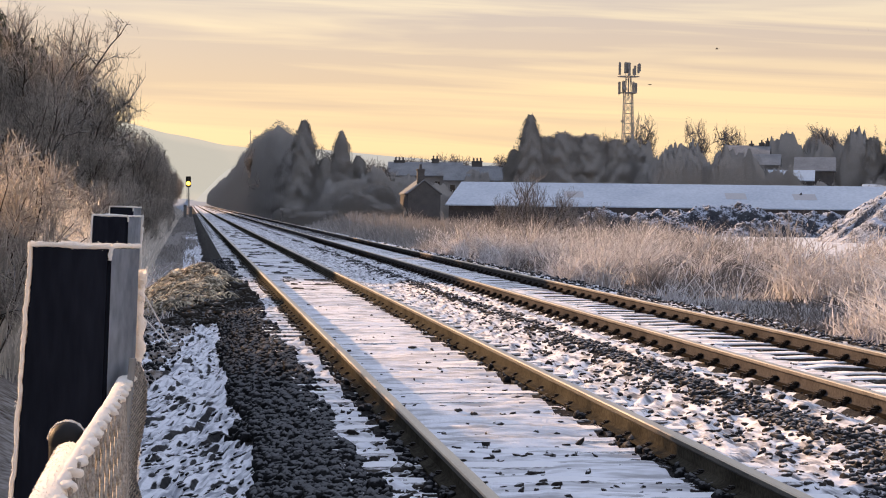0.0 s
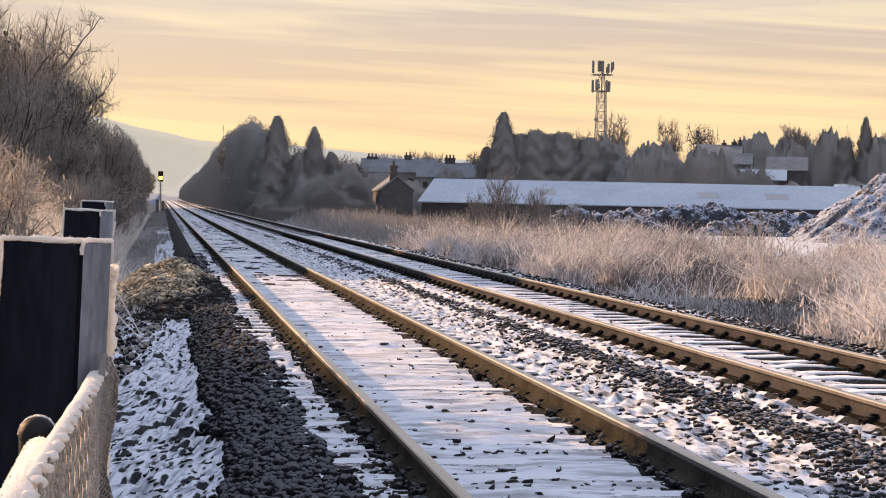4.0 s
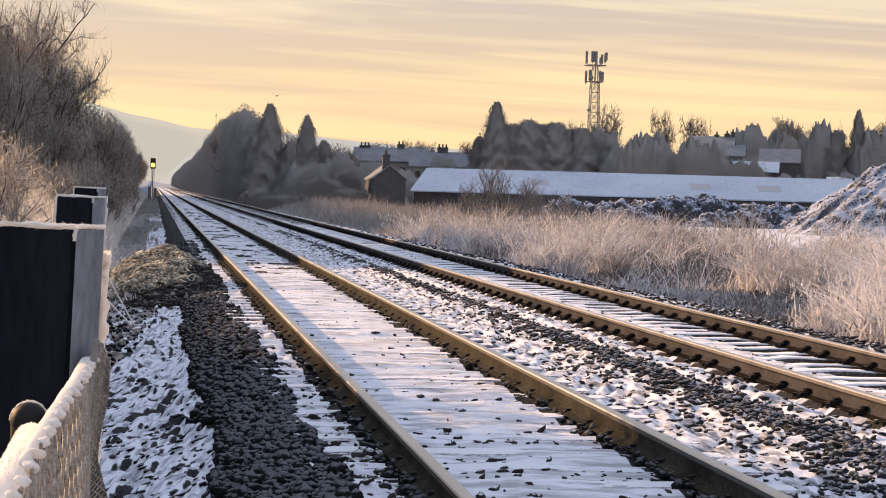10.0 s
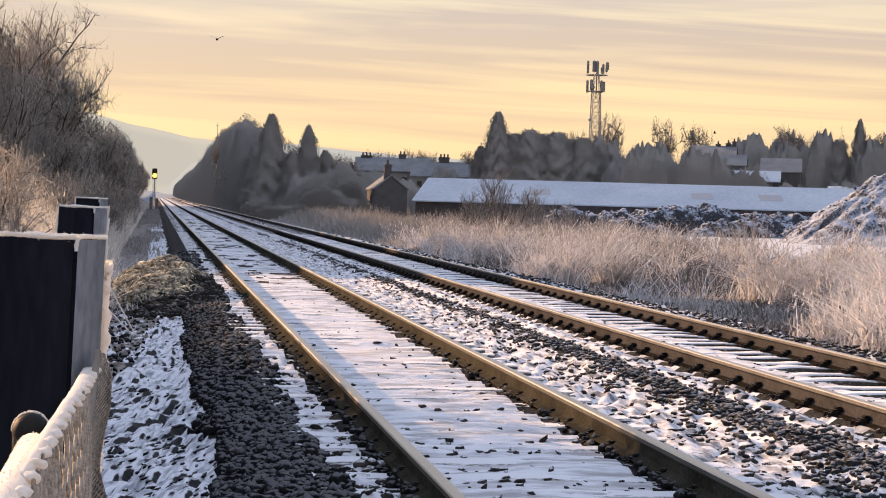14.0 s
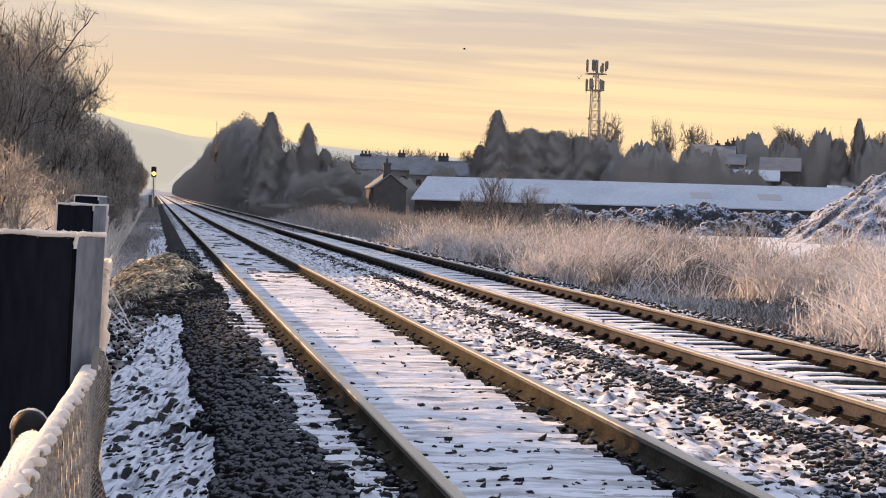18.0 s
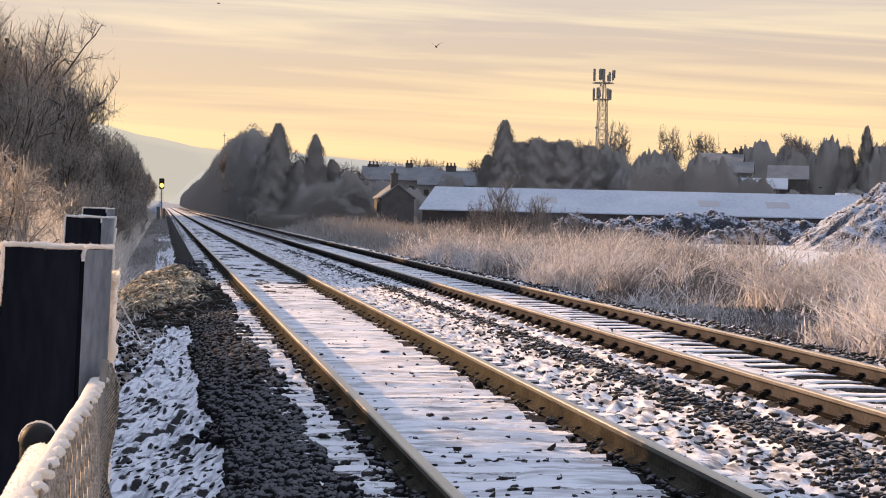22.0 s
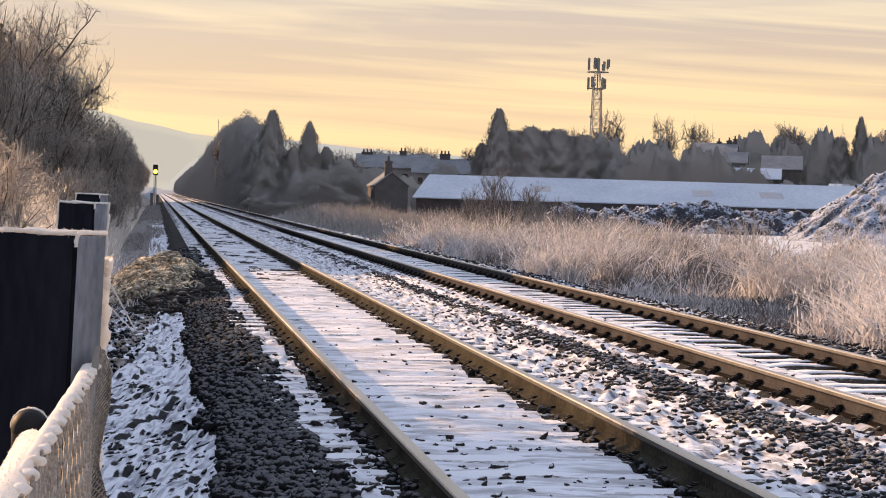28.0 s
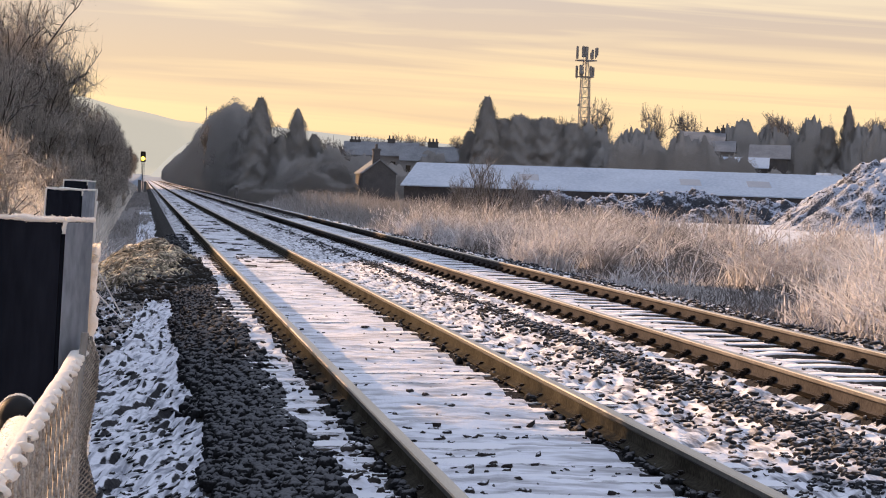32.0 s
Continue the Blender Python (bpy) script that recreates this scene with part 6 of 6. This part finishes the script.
            part("chimney_pot", bm, BRICK, ch)
    return h


def build_buildings():
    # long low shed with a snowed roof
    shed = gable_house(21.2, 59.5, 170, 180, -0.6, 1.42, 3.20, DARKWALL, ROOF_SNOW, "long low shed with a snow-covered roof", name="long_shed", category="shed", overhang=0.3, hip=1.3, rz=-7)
    for k, (rx, rw) in enumerate(((4.2, 1.7), (9.8, 1.9), (-9.0, 1.6))):
        a = math.atan2(1.78, 5.0)
        bm = bmesh.new()
        box(bm, -rw / 2, rw / 2, -0.75, 0.75, -0.10, -0.012, bevel=0.004)
        light = part("roof_light", bm, ROOF_LIGHT, shed, "frosted roof light")
        light.matrix_basis = Matrix.Translation((rx, -2.7, 3.8 - 2.7 * math.tan(a) + 0.14)) @ Matrix.Rotation(a, 4, "X")
    # brick cottage, gable end on
    gable_house(19.2, 22.1, 190, 197, -0.6, 2.35, 3.50, BRICK, ROOF_SLATE, "dark brick cottage with a tall chimney", axis="y", name="cottage", chimneys=((-0.25, -2.6, 0.62, 1.05),), overhang=0.12)
    # grey houses in the haze
    gable_house(27.2, 37.0, 290, 298, 1.2, 5.3, 7.1, RENDER, ROOF_SLATE, "grey rendered houses with frosted slate roofs", windows=[(-3.4 + 1.7 * i, 2.9, 0.8, 1.0) for i in range(5)] + [(-3.4 + 1.7 * i, 0.9, 0.8, 1.1) for i in range(5)],
                chimneys=((-3.6, 0, 1.5, 0.35), (1.3, 0, 1.0, 0.6)), name="house", rz=-8)
    gable_house(34.2, 42.6, 284, 292, 1.2, 4.7, 6.6, RENDER, ROOF_SLATE, "grey house with two chimneys", windows=[(-3.2 + 1.6 * i, 2.4, 0.75, 1.0) for i in range(4)] + [(-3.2 + 1.6 * i, 0.7, 0.75, 1.0) for i in range(4)],
                chimneys=((0.0, 0, 1.4, 0.75), (3.5, 0, 1.0, 0.2)), name="house", rz=-8)
    gable_house(74.0, 79.6, 288, 296, 1.2, 8.6, 10.0, BRICK, ROOF_SLATE, "tall brick house with frosted roof and chimneys", windows=[(-1.6 + 1.6 * i, 5.8, 0.8, 1.0) for i in range(3)], chimneys=((0.4, 0, 0.6, 0.35), (1.8, 0, 0.7, 0.5), (2.6, 0, 0.5, 0.75)), name="house", rz=-17)
    gable_house(73.6, 78.6, 280, 286, 1.2, 7.2, 8.6, RENDER, ROOF_SLATE, "lower wing with a frosted roof", name="house", rz=-17)
    gable_house(67.8, 71.2, 266, 272, 0.6, 4.6, 6.6, BRICK, ROOF_SNOW, "small house with a snowed roof", axis="y", name="house", rz=-17)
    gable_house(69.6, 75.0, 252, 258, 0.6, 4.8, 6.0, BRICK, ROOF_SNOW, "low house with a snowed gable roof", name="house", rz=-17)
    gable_house(74.4, 79.0, 256, 263, 0.6, 6.1, 7.7, BRICK, ROOF_SLATE, "house with a pale frosted roof", name="house", rz=-17)
    gable_house(76.6, 82.0, 236, 242, -0.4, 3.6, 4.2, BRICK, ROOF_SNOW, "low shed with a snowed roof edge", name="shed", category="shed", rz=-17)
    gable_house(86.5, 92.0, 236, 242, 0.0, 5.4, 7.0, BRICK, ROOF_SNOW, "house with a snowed roof behind the spoil heap", name="house", rz=-17)


def build_mast():
    m = tagged(empty("phone_mast", 61.4, 300, 0.6), "grey lattice telephone mast with panel antennas", "mast")
    H = 20.9
    w0, w1 = 0.95, 0.55
    legs = []
    for sx, sy in ((-1, -1), (1, -1), (1, 1), (-1, 1)):
        bm = bmesh.new()
        rod(bm, (sx * w0, sy * w0, -0.3), (sx * w1, sy * w1, H - 4.2), 0.085, 0.07, seg=6)
        rod(bm, (sx * w1, sy * w1, H - 4.2), (sx * 0.28, sy * 0.28, H - 1.6), 0.07, 0.06, seg=6)
        part("leg", bm, GALV, m)
    for i in range(12):
        z0, z1 = i * 1.4, (i + 1) * 1.4
        a, b = w0 + (w1 - w0) * z0 / (H - 4.2), w0 + (w1 - w0) * z1 / (H - 4.2)
        bm = bmesh.new()
        for (ax, ay), (bx, by) in (((-1, -1), (1, -1)), ((1, -1), (1, 1)), ((1, 1), (-1, 1)), ((-1, 1), (-1, -1))):
            rod(bm, (ax * a, ay * a, z0), (bx * b, by * b, z1), 0.035, seg=4)
            rod(bm, (bx * a, by * a, z0), (ax * b, ay * b, z1), 0.035, seg=4)
            rod(bm, (ax * b, ay * b, z1), (bx * b, by * b, z1), 0.04, seg=4)
        part("bracing", bm, GALV, m)
    bm = bmesh.new()
    rod(bm, (0, 0, H - 4.4), (0, 0, H + 0.2), 0.13, seg=8)
    part("centre_pole", bm, GALV, m)
    for z, s in ((H - 4.0, 1.25), (H - 1.7, 1.55)):
        bm = bmesh.new()
        for k in range(12):
            a, b = 2 * math.pi * k / 12, 2 * math.pi * (k + 1) / 12
            rod(bm, (s * math.cos(a), s * math.sin(a), z), (s * math.cos(b), s * math.sin(b), z), 0.06, seg=5)
            if k % 3 == 0:
                rod(bm, (0, 0, z), (s * math.cos(a), s * math.sin(a), z), 0.05, seg=5)
        part("headframe", bm, GALV, m)

    def panel(x, y, z0, z1, w=0.34):
        bm = bmesh.new()
        box(bm, x - w / 2, x + w / 2, y - 0.1, y + 0.1, z0, z1, bevel=0.04)
        p = part("panel_antenna", bm, PANEL, m)
        bm = bmesh.new()
        rod(bm, (x, y + 0.18, z0 - 0.2), (x, y + 0.18, z1 + 0.1), 0.045, seg=6)
        part("mount_pole", bm, GALV, p)
    panel(-1.35, -0.4, H - 1.5, H + 0.25)
    panel(-0.55, -0.9, H - 1.3, H + 0.25, 0.5)
    panel(-0.15, -1.2, H - 1.6, H + 0.2, 0.4)
    panel(1.05, 0.6, H - 1.4, H - 0.1)
    panel(1.45, 0.2, H - 1.2, H + 0.1, 0.3)
    panel(1.70, 0.5, H - 0.9, H + 0.2, 0.3)
    panel(0.65, -0.8, H - 1.5, H - 0.6, 0.5)
    panel(-1.35, -0.3, H - 4.2, H - 2.5)
    panel(-0.85, -0.9, H - 3.9, H - 2.4, 0.5)
    panel(0.55, -0.9, H - 4.2, H - 2.5, 0.35)
    panel(1.05, -0.2, H - 3.9, H - 2.6)
    bm = bmesh.new()
    bmesh.ops.create_uvsphere(bm, u_segments=12, v_segments=8, radius=0.3, matrix=Matrix.Translation((-0.7, -1.05, H - 3.5)) @ Matrix.Diagonal((1, 0.4, 1, 1)))
    part("dish", bm, PANEL, m, smooth=True)
    bm = bmesh.new()
    box(bm, -1.15, -0.75, -0.9, -0.6, 12.7, 13.0, bevel=0.03)
    part("small_box", bm, PANEL, m)


def build_signal():
    s = tagged(empty("railway_signal", -0.15, 280, -0.45), "colour-light railway signal showing yellow", "signal")
    bm = bmesh.new()
    rod(bm, (0, 0, -0.2), (0, 0, 3.8), 0.06, seg=10)
    part("post", bm, HAZED, s)
    bm = bmesh.new()
    box(bm, -0.33, 0.33, -0.06, 0.04, 3.75, 5.10, bevel=0.05)
    part("backplate", bm, BLACK, s, "black backing board")
    bm = bmesh.new()
    bmesh.ops.create_cone(bm, cap_ends=True, segments=20, radius1=0.25, radius2=0.25, depth=0.05, matrix=Matrix.Translation((0, -0.10, 4.20)) @ Matrix.Rotation(radians(90), 4, "X"))
    part("lens", bm, AMBER, s, "glowing yellow lens")
    bm = bmesh.new()
    bmesh.ops.create_cone(bm, cap_ends=True, segments=20, radius1=0.17, radius2=0.17, depth=0.05, matrix=Matrix.Translation((0, -0.10, 4.80)) @ Matrix.Rotation(radians(90), 4, "X"))
    part("lens", bm, GLASS, s, "unlit lens")
    for z in (4.20, 4.80):
        bm = bmesh.new()
        for k in range(9):
            a, b = math.pi * k / 9, math.pi * (k + 1) / 9
            r = 0.28
            vs = [bm.verts.new((r * math.cos(t), yy, z + r * math.sin(t))) for t, yy in ((a, -0.06), (b, -0.06), (b, -0.32), (a, -0.32))]
            bm.faces.new(vs)
        bmesh.ops.solidify(bm, geom=bm.faces[:], thickness=0.02)
        part("hood", bm, BLACK, s)
    bm = bmesh.new()
    for sx in (-0.18, 0.18):
        rod(bm, (sx, 0.25, -0.1), (sx, 0.25, 4.0), 0.02, seg=5)
    for k in range(12):
        rod(bm, (-0.18, 0.25, 0.2 + k * 0.3), (0.18, 0.25, 0.2 + k * 0.3), 0.014, seg=4)
    part("ladder", bm, HAZED, s)
    for x, y, h in ((0.15, 240, 1.3), (-0.45, 232, 1.5)):
        t = tagged(empty("trackside_cabinet", x, y, -0.5), "trackside post box near the signal, greyed for haze", "cabinet")
        bm = bmesh.new()
        box(bm, -0.16, 0.16, -0.14, 0.14, 0, h, bevel=0.03)
        part("body", bm, HAZED, t)
        bm = bmesh.new()
        box(bm, -0.19, 0.19, -0.17, 0.17, h, h + 0.06, bevel=0.02)
        part("lid", bm, HAZED, t)
    t = tagged(empty("marker_post", 7.95, 187, -0.5), "short post with a reddish plate", "post")
    bm = bmesh.new()
    box(bm, -0.14, 0.14, -0.10, 0.10, -0.1, 1.25, bevel=0.02)
    part("post", bm, BRICK, t)
    bm = bmesh.new()
    box(bm, -0.17, 0.17, -0.13, 0.13, 1.25, 1.45, bevel=0.02)
    part("cap", bm, PANEL, t)
    t = tagged(empty("aerial_pole", 16.6, 600, 0), "thin grey pole standing beyond the wood", "pole")
    bm = bmesh.new()
    rod(bm, (0, 0, -1), (0, 0, 21.5), 0.16, 0.07, seg=8)
    part("shaft", bm, GALV, t)
    bm = bmesh.new()
    box(bm, -0.35, 0.35, -0.05, 0.05, 20.6, 20.75)
    part("crossarm", bm, GALV, t)
    t = tagged(empty("marker_board", 9.6, 170, -0.5), "small white board on a stake in the grass", "sign")
    bm = bmesh.new()
    rod(bm, (0, 0, -0.1), (0, 0, 0.75), 0.03, seg=6)
    part("stake", bm, BLACK, t)
    bm = bmesh.new()
    box(bm, -0.22, 0.22, -0.05, -0.01, 0.55, 0.85, bevel=0.01)
    part("board", bm, WHITE, t)


def build_heaps():
    # large spoil heap, partly snowed
    def mound(name, cx, cy, a, b, h, seed, n, label, res=90, slope=1.15):
        t = tagged(empty(name, cx, cy, -0.65), label, "heap")
        xs, ys = np.linspace(-a, a, res), np.linspace(-b, b, res)
        X, Y = np.meshgrid(xs, ys)

        def hz(x, y):
            r = np.sqrt((x / a) ** 2 + (y / b) ** 2)
            base = h * np.clip(1 - r ** slope, -0.15, 1)
            rid = np.abs(fbm(x * 0.9 + 0.55 * y, y * 0.35 - 0.5 * x, seed, 4))
            if a > 5:              # gullies running down the flanks
                turn = np.arctan2(y, x)
                rid = 0.35 * rid + 0.75 * np.abs(fbm(turn * 7 + 1.5 * r, r * 2.2, seed + 1, 4))
            return base * (0.90 + 0.35 * fbm(x * 0.5, y * 0.5, seed + 7)) + np.clip(base, 0, 1) * (0.60 - 3.4 * rid + 0.6 * fbm(x * 2.6, y * 2.6, seed + 3)) * 0.7
        V, F = grid(xs, ys, hz(X, Y))
        mesh_ob("mound", V, F, RUBBLE, t)
        rng = np.random.default_rng(seed)
        x, y = rng.uniform(-a, a, n) * 0.95, rng.uniform(-b, b * 0.4, n)
        z = hz(x, y)
        k = z > 0.1
        V, F = stones(np.stack([x, y, z], 1)[k], rng.uniform(0.08, 0.30, n)[k], seed)
        mesh_ob("rubble_cover", V, F, RUBBLE, t, "snow-capped lumps of rubble")["kind"] = "stuff"
    mound("spoil_heap", 47.6, 128, 9.4, 9.0, 6.4, 61, 700, "large spoil heap of rubble streaked with snow", 120)
    for i, (x, y, a, b, h, n) in enumerate([(28.8, 150, 2.1, 1.8, 1.6, 160), (31.8, 154, 3.0, 1.8, 1.4, 160), (34.6, 154, 3.2, 2.0, 1.7, 200), (37.4, 154, 3.2, 2.0, 2.0, 200), (39.8, 154, 3.0, 2.0, 2.3, 200), (42.8, 154, 3.4, 2.0, 1.6, 200),
                                             (46.0, 154, 3.2, 2.0, 1.6, 200), (49.2, 153, 2.8, 1.8, 2.0, 160), (33.4, 149, 3.2, 1.4, 1.0, 160), (40.5, 149, 3.6, 1.4, 1.0, 160), (46.5, 148, 3.0, 1.3, 1.0, 160)]):
        mound("rubble_heap", x, y, a, b, h, 70 + i, n, "low heap of snow-capped rubble and branches", 60, 2.4)


def build_distance():
    """Hazy hills beyond the end of the cutting."""
    def ridge(name, y, pts, col, glow, label):
        px, pz = zip(*pts)
        xs = np.linspace(px[0], px[-1], 160)
        zs = np.interp(xs, px, pz) + 5 * fbm(xs / 60, xs * 0 + 1, int(y))
        rows = [(y - 500, 0.0), (y - 250, 0.35), (y - 80, 0.85), (y, 1.0), (y + 300, 0.4)]
        V = np.array([(x * yy / y, yy, -2 + (z + 2) * f) for yy, f in rows for x, z in zip(xs, zs)])
        n = len(xs)
        i = (np.arange(len(rows) - 1)[:, None] * n + np.arange(n - 1)[None]).ravel()
        F = np.stack([i, i + 1, i + n + 1, i + n], 1)
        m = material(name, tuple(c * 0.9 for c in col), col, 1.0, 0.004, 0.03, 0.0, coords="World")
        # the hills give light themselves: haze and daylight put into emission
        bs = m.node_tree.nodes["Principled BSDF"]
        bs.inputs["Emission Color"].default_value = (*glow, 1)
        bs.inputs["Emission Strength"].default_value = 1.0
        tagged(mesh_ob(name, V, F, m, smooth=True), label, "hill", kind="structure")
    ridge("backdrop_hill", 3900, [(-900, 60), (-300, 168), (-120, 143), (-45, 124), (0, 117), (60, 103), (130, 98), (260, 92), (420, 70), (700, 62), (1500, 40)], (0.06, 0.06, 0.06), (0.52, 0.475, 0.39), "far hill beyond the cutting, its haze a painted glow")
    ridge("backdrop_slope", 2300, [(-400, 20), (-60, 6), (0, 2), (7, 4), (19, 17), (31, 29), (43, 38), (60, 47), (120, 60), (300, 48), (800, 30)], (0.02, 0.02, 0.02), (0.46, 0.455, 0.43), "snowy slope, its mist a painted glow")


# ---------------------------------------------------------------- birds
BIRDS = [
    ("dark crow gliding before the pale sky", 0.85, [(8, 18.64, 249.19, 9.22), (9, 14.60, 230.94, 9.48), (10, 11.77, 212.56, 10.32), (10.5, 10.43, 203.37, 10.61), (11, 8.79, 194.17, 11.15), (11.5, 7.99, 184.93, 11.51), (12, 7.43, 175.67, 12.03), (12.5, 7.07, 166.44, 11.97), (13, 6.34, 157.22, 11.79), (13.5, 5.32, 148.00, 11.74), (14, 3.67, 138.83, 11.34), (14.5, 2.01, 129.63, 10.98)], 25),
    ("dark bird flying with raised wings", 0.8, [(18.2, 45.31, 235.29, 15.03), (18.5, 42.58, 228.32, 14.72), (19, 38.64, 216.57, 14.38), (19.5, 34.68, 204.80, 14.04), (20, 31.35, 192.91, 14.01), (20.5, 27.88, 181.04, 13.66), (21, 24.29, 169.17, 13.26), (21.5, 21.15, 157.22, 12.84), (22, 18.17, 145.25, 12.41), (22.5, 15.21, 133.24, 12.09), (23, 11.98, 121.24, 11.71), (23.3, 9.93, 114.04, 11.45), (23.5, 8.27, 109.24, 11.26)], 42),
    ("small dark bird crossing the sky", 0.55, [(16.5, 34.83, 186.42, 13.03), (17, 32.67, 186.77, 13.67), (17.5, 29.81, 187.21, 14.16), (18, 26.61, 187.66, 14.67), (18.5, 23.65, 188.01, 15.27), (19, 20.60, 188.32, 15.83), (19.5, 17.65, 188.57, 16.44), (20, 14.53, 188.80, 17.03), (20.5, 11.49, 188.97, 17.43), (21, 8.80, 189.08, 17.78), (21.5, 6.59, 189.14, 18.09), (22, 4.51, 189.14, 18.93)], 30),
    ("small dark bird crossing the sky", 0.45, [(0, 45.45, 183.96, 15.22), (0.5, 42.91, 184.59, 14.94), (1, 40.35, 185.19, 14.78), (1.5, 37.57, 185.78, 14.72), (2, 34.92, 186.28, 14.85)], 30),
    ("small dark bird flying off above the trees", 0.5, [(0, 39.86, 185.46, 12.10), (1, 46.23, 184.03, 11.25), (2, 52.32, 182.40, 11.00), (3, 59.03, 180.36, 10.80)], 30),
    ("small dark bird flying off above the trees", 0.45, [(5.5, 50.89, 182.80, 11.22), (6, 54.05, 181.89, 11.02), (6.5, 57.17, 180.96, 10.89), (7, 59.98, 180.05, 10.70), (7.5, 62.85, 179.07, 10.39)], 30),
    ("small dark bird above the trees", 0.5, [(12, 62.04, 179.41, 9.36), (12.5, 58.64, 180.56, 9.04), (13, 55.16, 181.66, 8.82), (13.5, 51.66, 182.71, 8.43), (14, 48.22, 183.66, 7.96)], 30),
    ("small dark bird passing before the snowed roof", 0.6, [(0, 38.87, 134.49, 2.30), (0.5, 36.90, 135.05, 2.23), (1, 34.99, 135.56, 2.14), (1.5, 32.94, 136.08, 2.05)], 30),
    ("small dark bird passing before the snowed roof", 0.6, [(22.5, 39.14, 134.42, 2.01), (23, 36.65, 135.13, 1.89), (23.5, 34.41, 135.71, 1.78), (24, 32.32, 136.22, 1.72)], 30),
]


def build_bird(label, size):
    b = tagged(empty("bird"), label, "bird", "birds over the line")
    bm = bmesh.new()
    bmesh.ops.create_uvsphere(bm, u_segments=10, v_segments=7, radius=1, matrix=Matrix.Diagonal((0.055, 0.20, 0.06, 1)))
    part("body", bm, FEATHER, b, smooth=True)
    bm = bmesh.new()
    bmesh.ops.create_uvsphere(bm, u_segments=8, v_segments=6, radius=0.045, matrix=Matrix.Translation((0, 0.21, 0.02)))
    part("head", bm, FEATHER, b, smooth=True)
    bm = bmesh.new()
    vs = [bm.verts.new(p) for p in ((-0.03, -0.15, 0.01), (0.03, -0.15, 0.01), (0.075, -0.36, 0), (-0.075, -0.36, 0))]
    bm.faces.new(vs)
    bmesh.ops.solidify(bm, geom=bm.faces[:], thickness=0.012)
    part("tail", bm, FEATHER, b)
    wings = []
    for s in (-1, 1):
        bm = bmesh.new()
        out = [(0.02, 0.10), (0.20, 0.14), (0.45, 0.04), (0.47, -0.02), (0.24, -0.09), (0.02, -0.11)]
        vs = [bm.verts.new((s * px, py, 0.10 * math.sin(px * 3))) for px, py in out]
        bm.faces.new(vs if s > 0 else vs[::-1])
        bmesh.ops.solidify(bm, geom=bm.faces[:], thickness=0.014)
        wings.append(part("wing", bm, FEATHER, b))
    b.scale = (1.35 * size,) * 3 if "roof" not in label else (0.45, 0.45, 0.45)
    return b, wings


def motions():
    for i, (label, size, rows, flap) in enumerate(BIRDS):
        b, wings = build_bird(label, size)
        first, last = rows[0], rows[-1]
        pts = [(r[0], Vector(r[1:])) for r in rows]
        if "crow" in label:                       # it rises from behind the trees
            pts = [(0.0, Vector((58, 300, 2))), (6.0, Vector((29, 284, 6.5)))] + pts
        v0 = (pts[1][1] - pts[0][1]) / (pts[1][0] - pts[0][0])
        v1 = (pts[-1][1] - pts[-2][1]) / (pts[-1][0] - pts[-2][0])
        # before and after, each comes down out of the sky or climbs away
        climb = Vector((0, 0, 6.0))
        if pts[0][0] > 0:
            lead = min(4.0, pts[0][0])
            pts.insert(0, (pts[0][0] - lead, pts[0][1] - v0 * lead + climb * lead))
            if pts[0][0] > 0:
                pts.insert(0, (0.0, pts[0][1] - v0 * pts[0][0]))
        if pts[-1][0] < 32:
            lead = min(4.0, 32 - pts[-1][0])
            pts.append((pts[-1][0] + lead, pts[-1][1] + v1 * lead + climb * lead))
            if pts[-1][0] < 32:
                pts.append((32.0, pts[-1][1] + v1 * (32 - pts[-1][0])))
        keys = []
        for k, (t, p) in enumerate(pts):
            a, c = pts[max(k - 1, 0)][1], pts[min(k + 1, len(pts) - 1)][1]
            d = c - a
            keys.append((t, pose(*p, 0, 0, math.degrees(math.atan2(-d.x, d.y)))))
        walk(b, keys)
        steps = 160
        for s, wing in zip((-1, 1), wings):
            walk(wing, [(32.0 * k / steps, pose(0, 0, 0.02, 0, -s * (4 + (9 if "gliding" in label else flap) * math.sin(k * 1.9 + i)), 0)) for k in range(steps + 1)])


# ---------------------------------------------------------------- build
build_ground()
build_distance()
build_buildings()
build_mast()
build_signal()
build_heaps()
build_far_trees()
build_hedge()
build_reeds()
build_heap()
build_fence()
bed = build_bed()
build_tracks()
build_stones(bed)
motions()
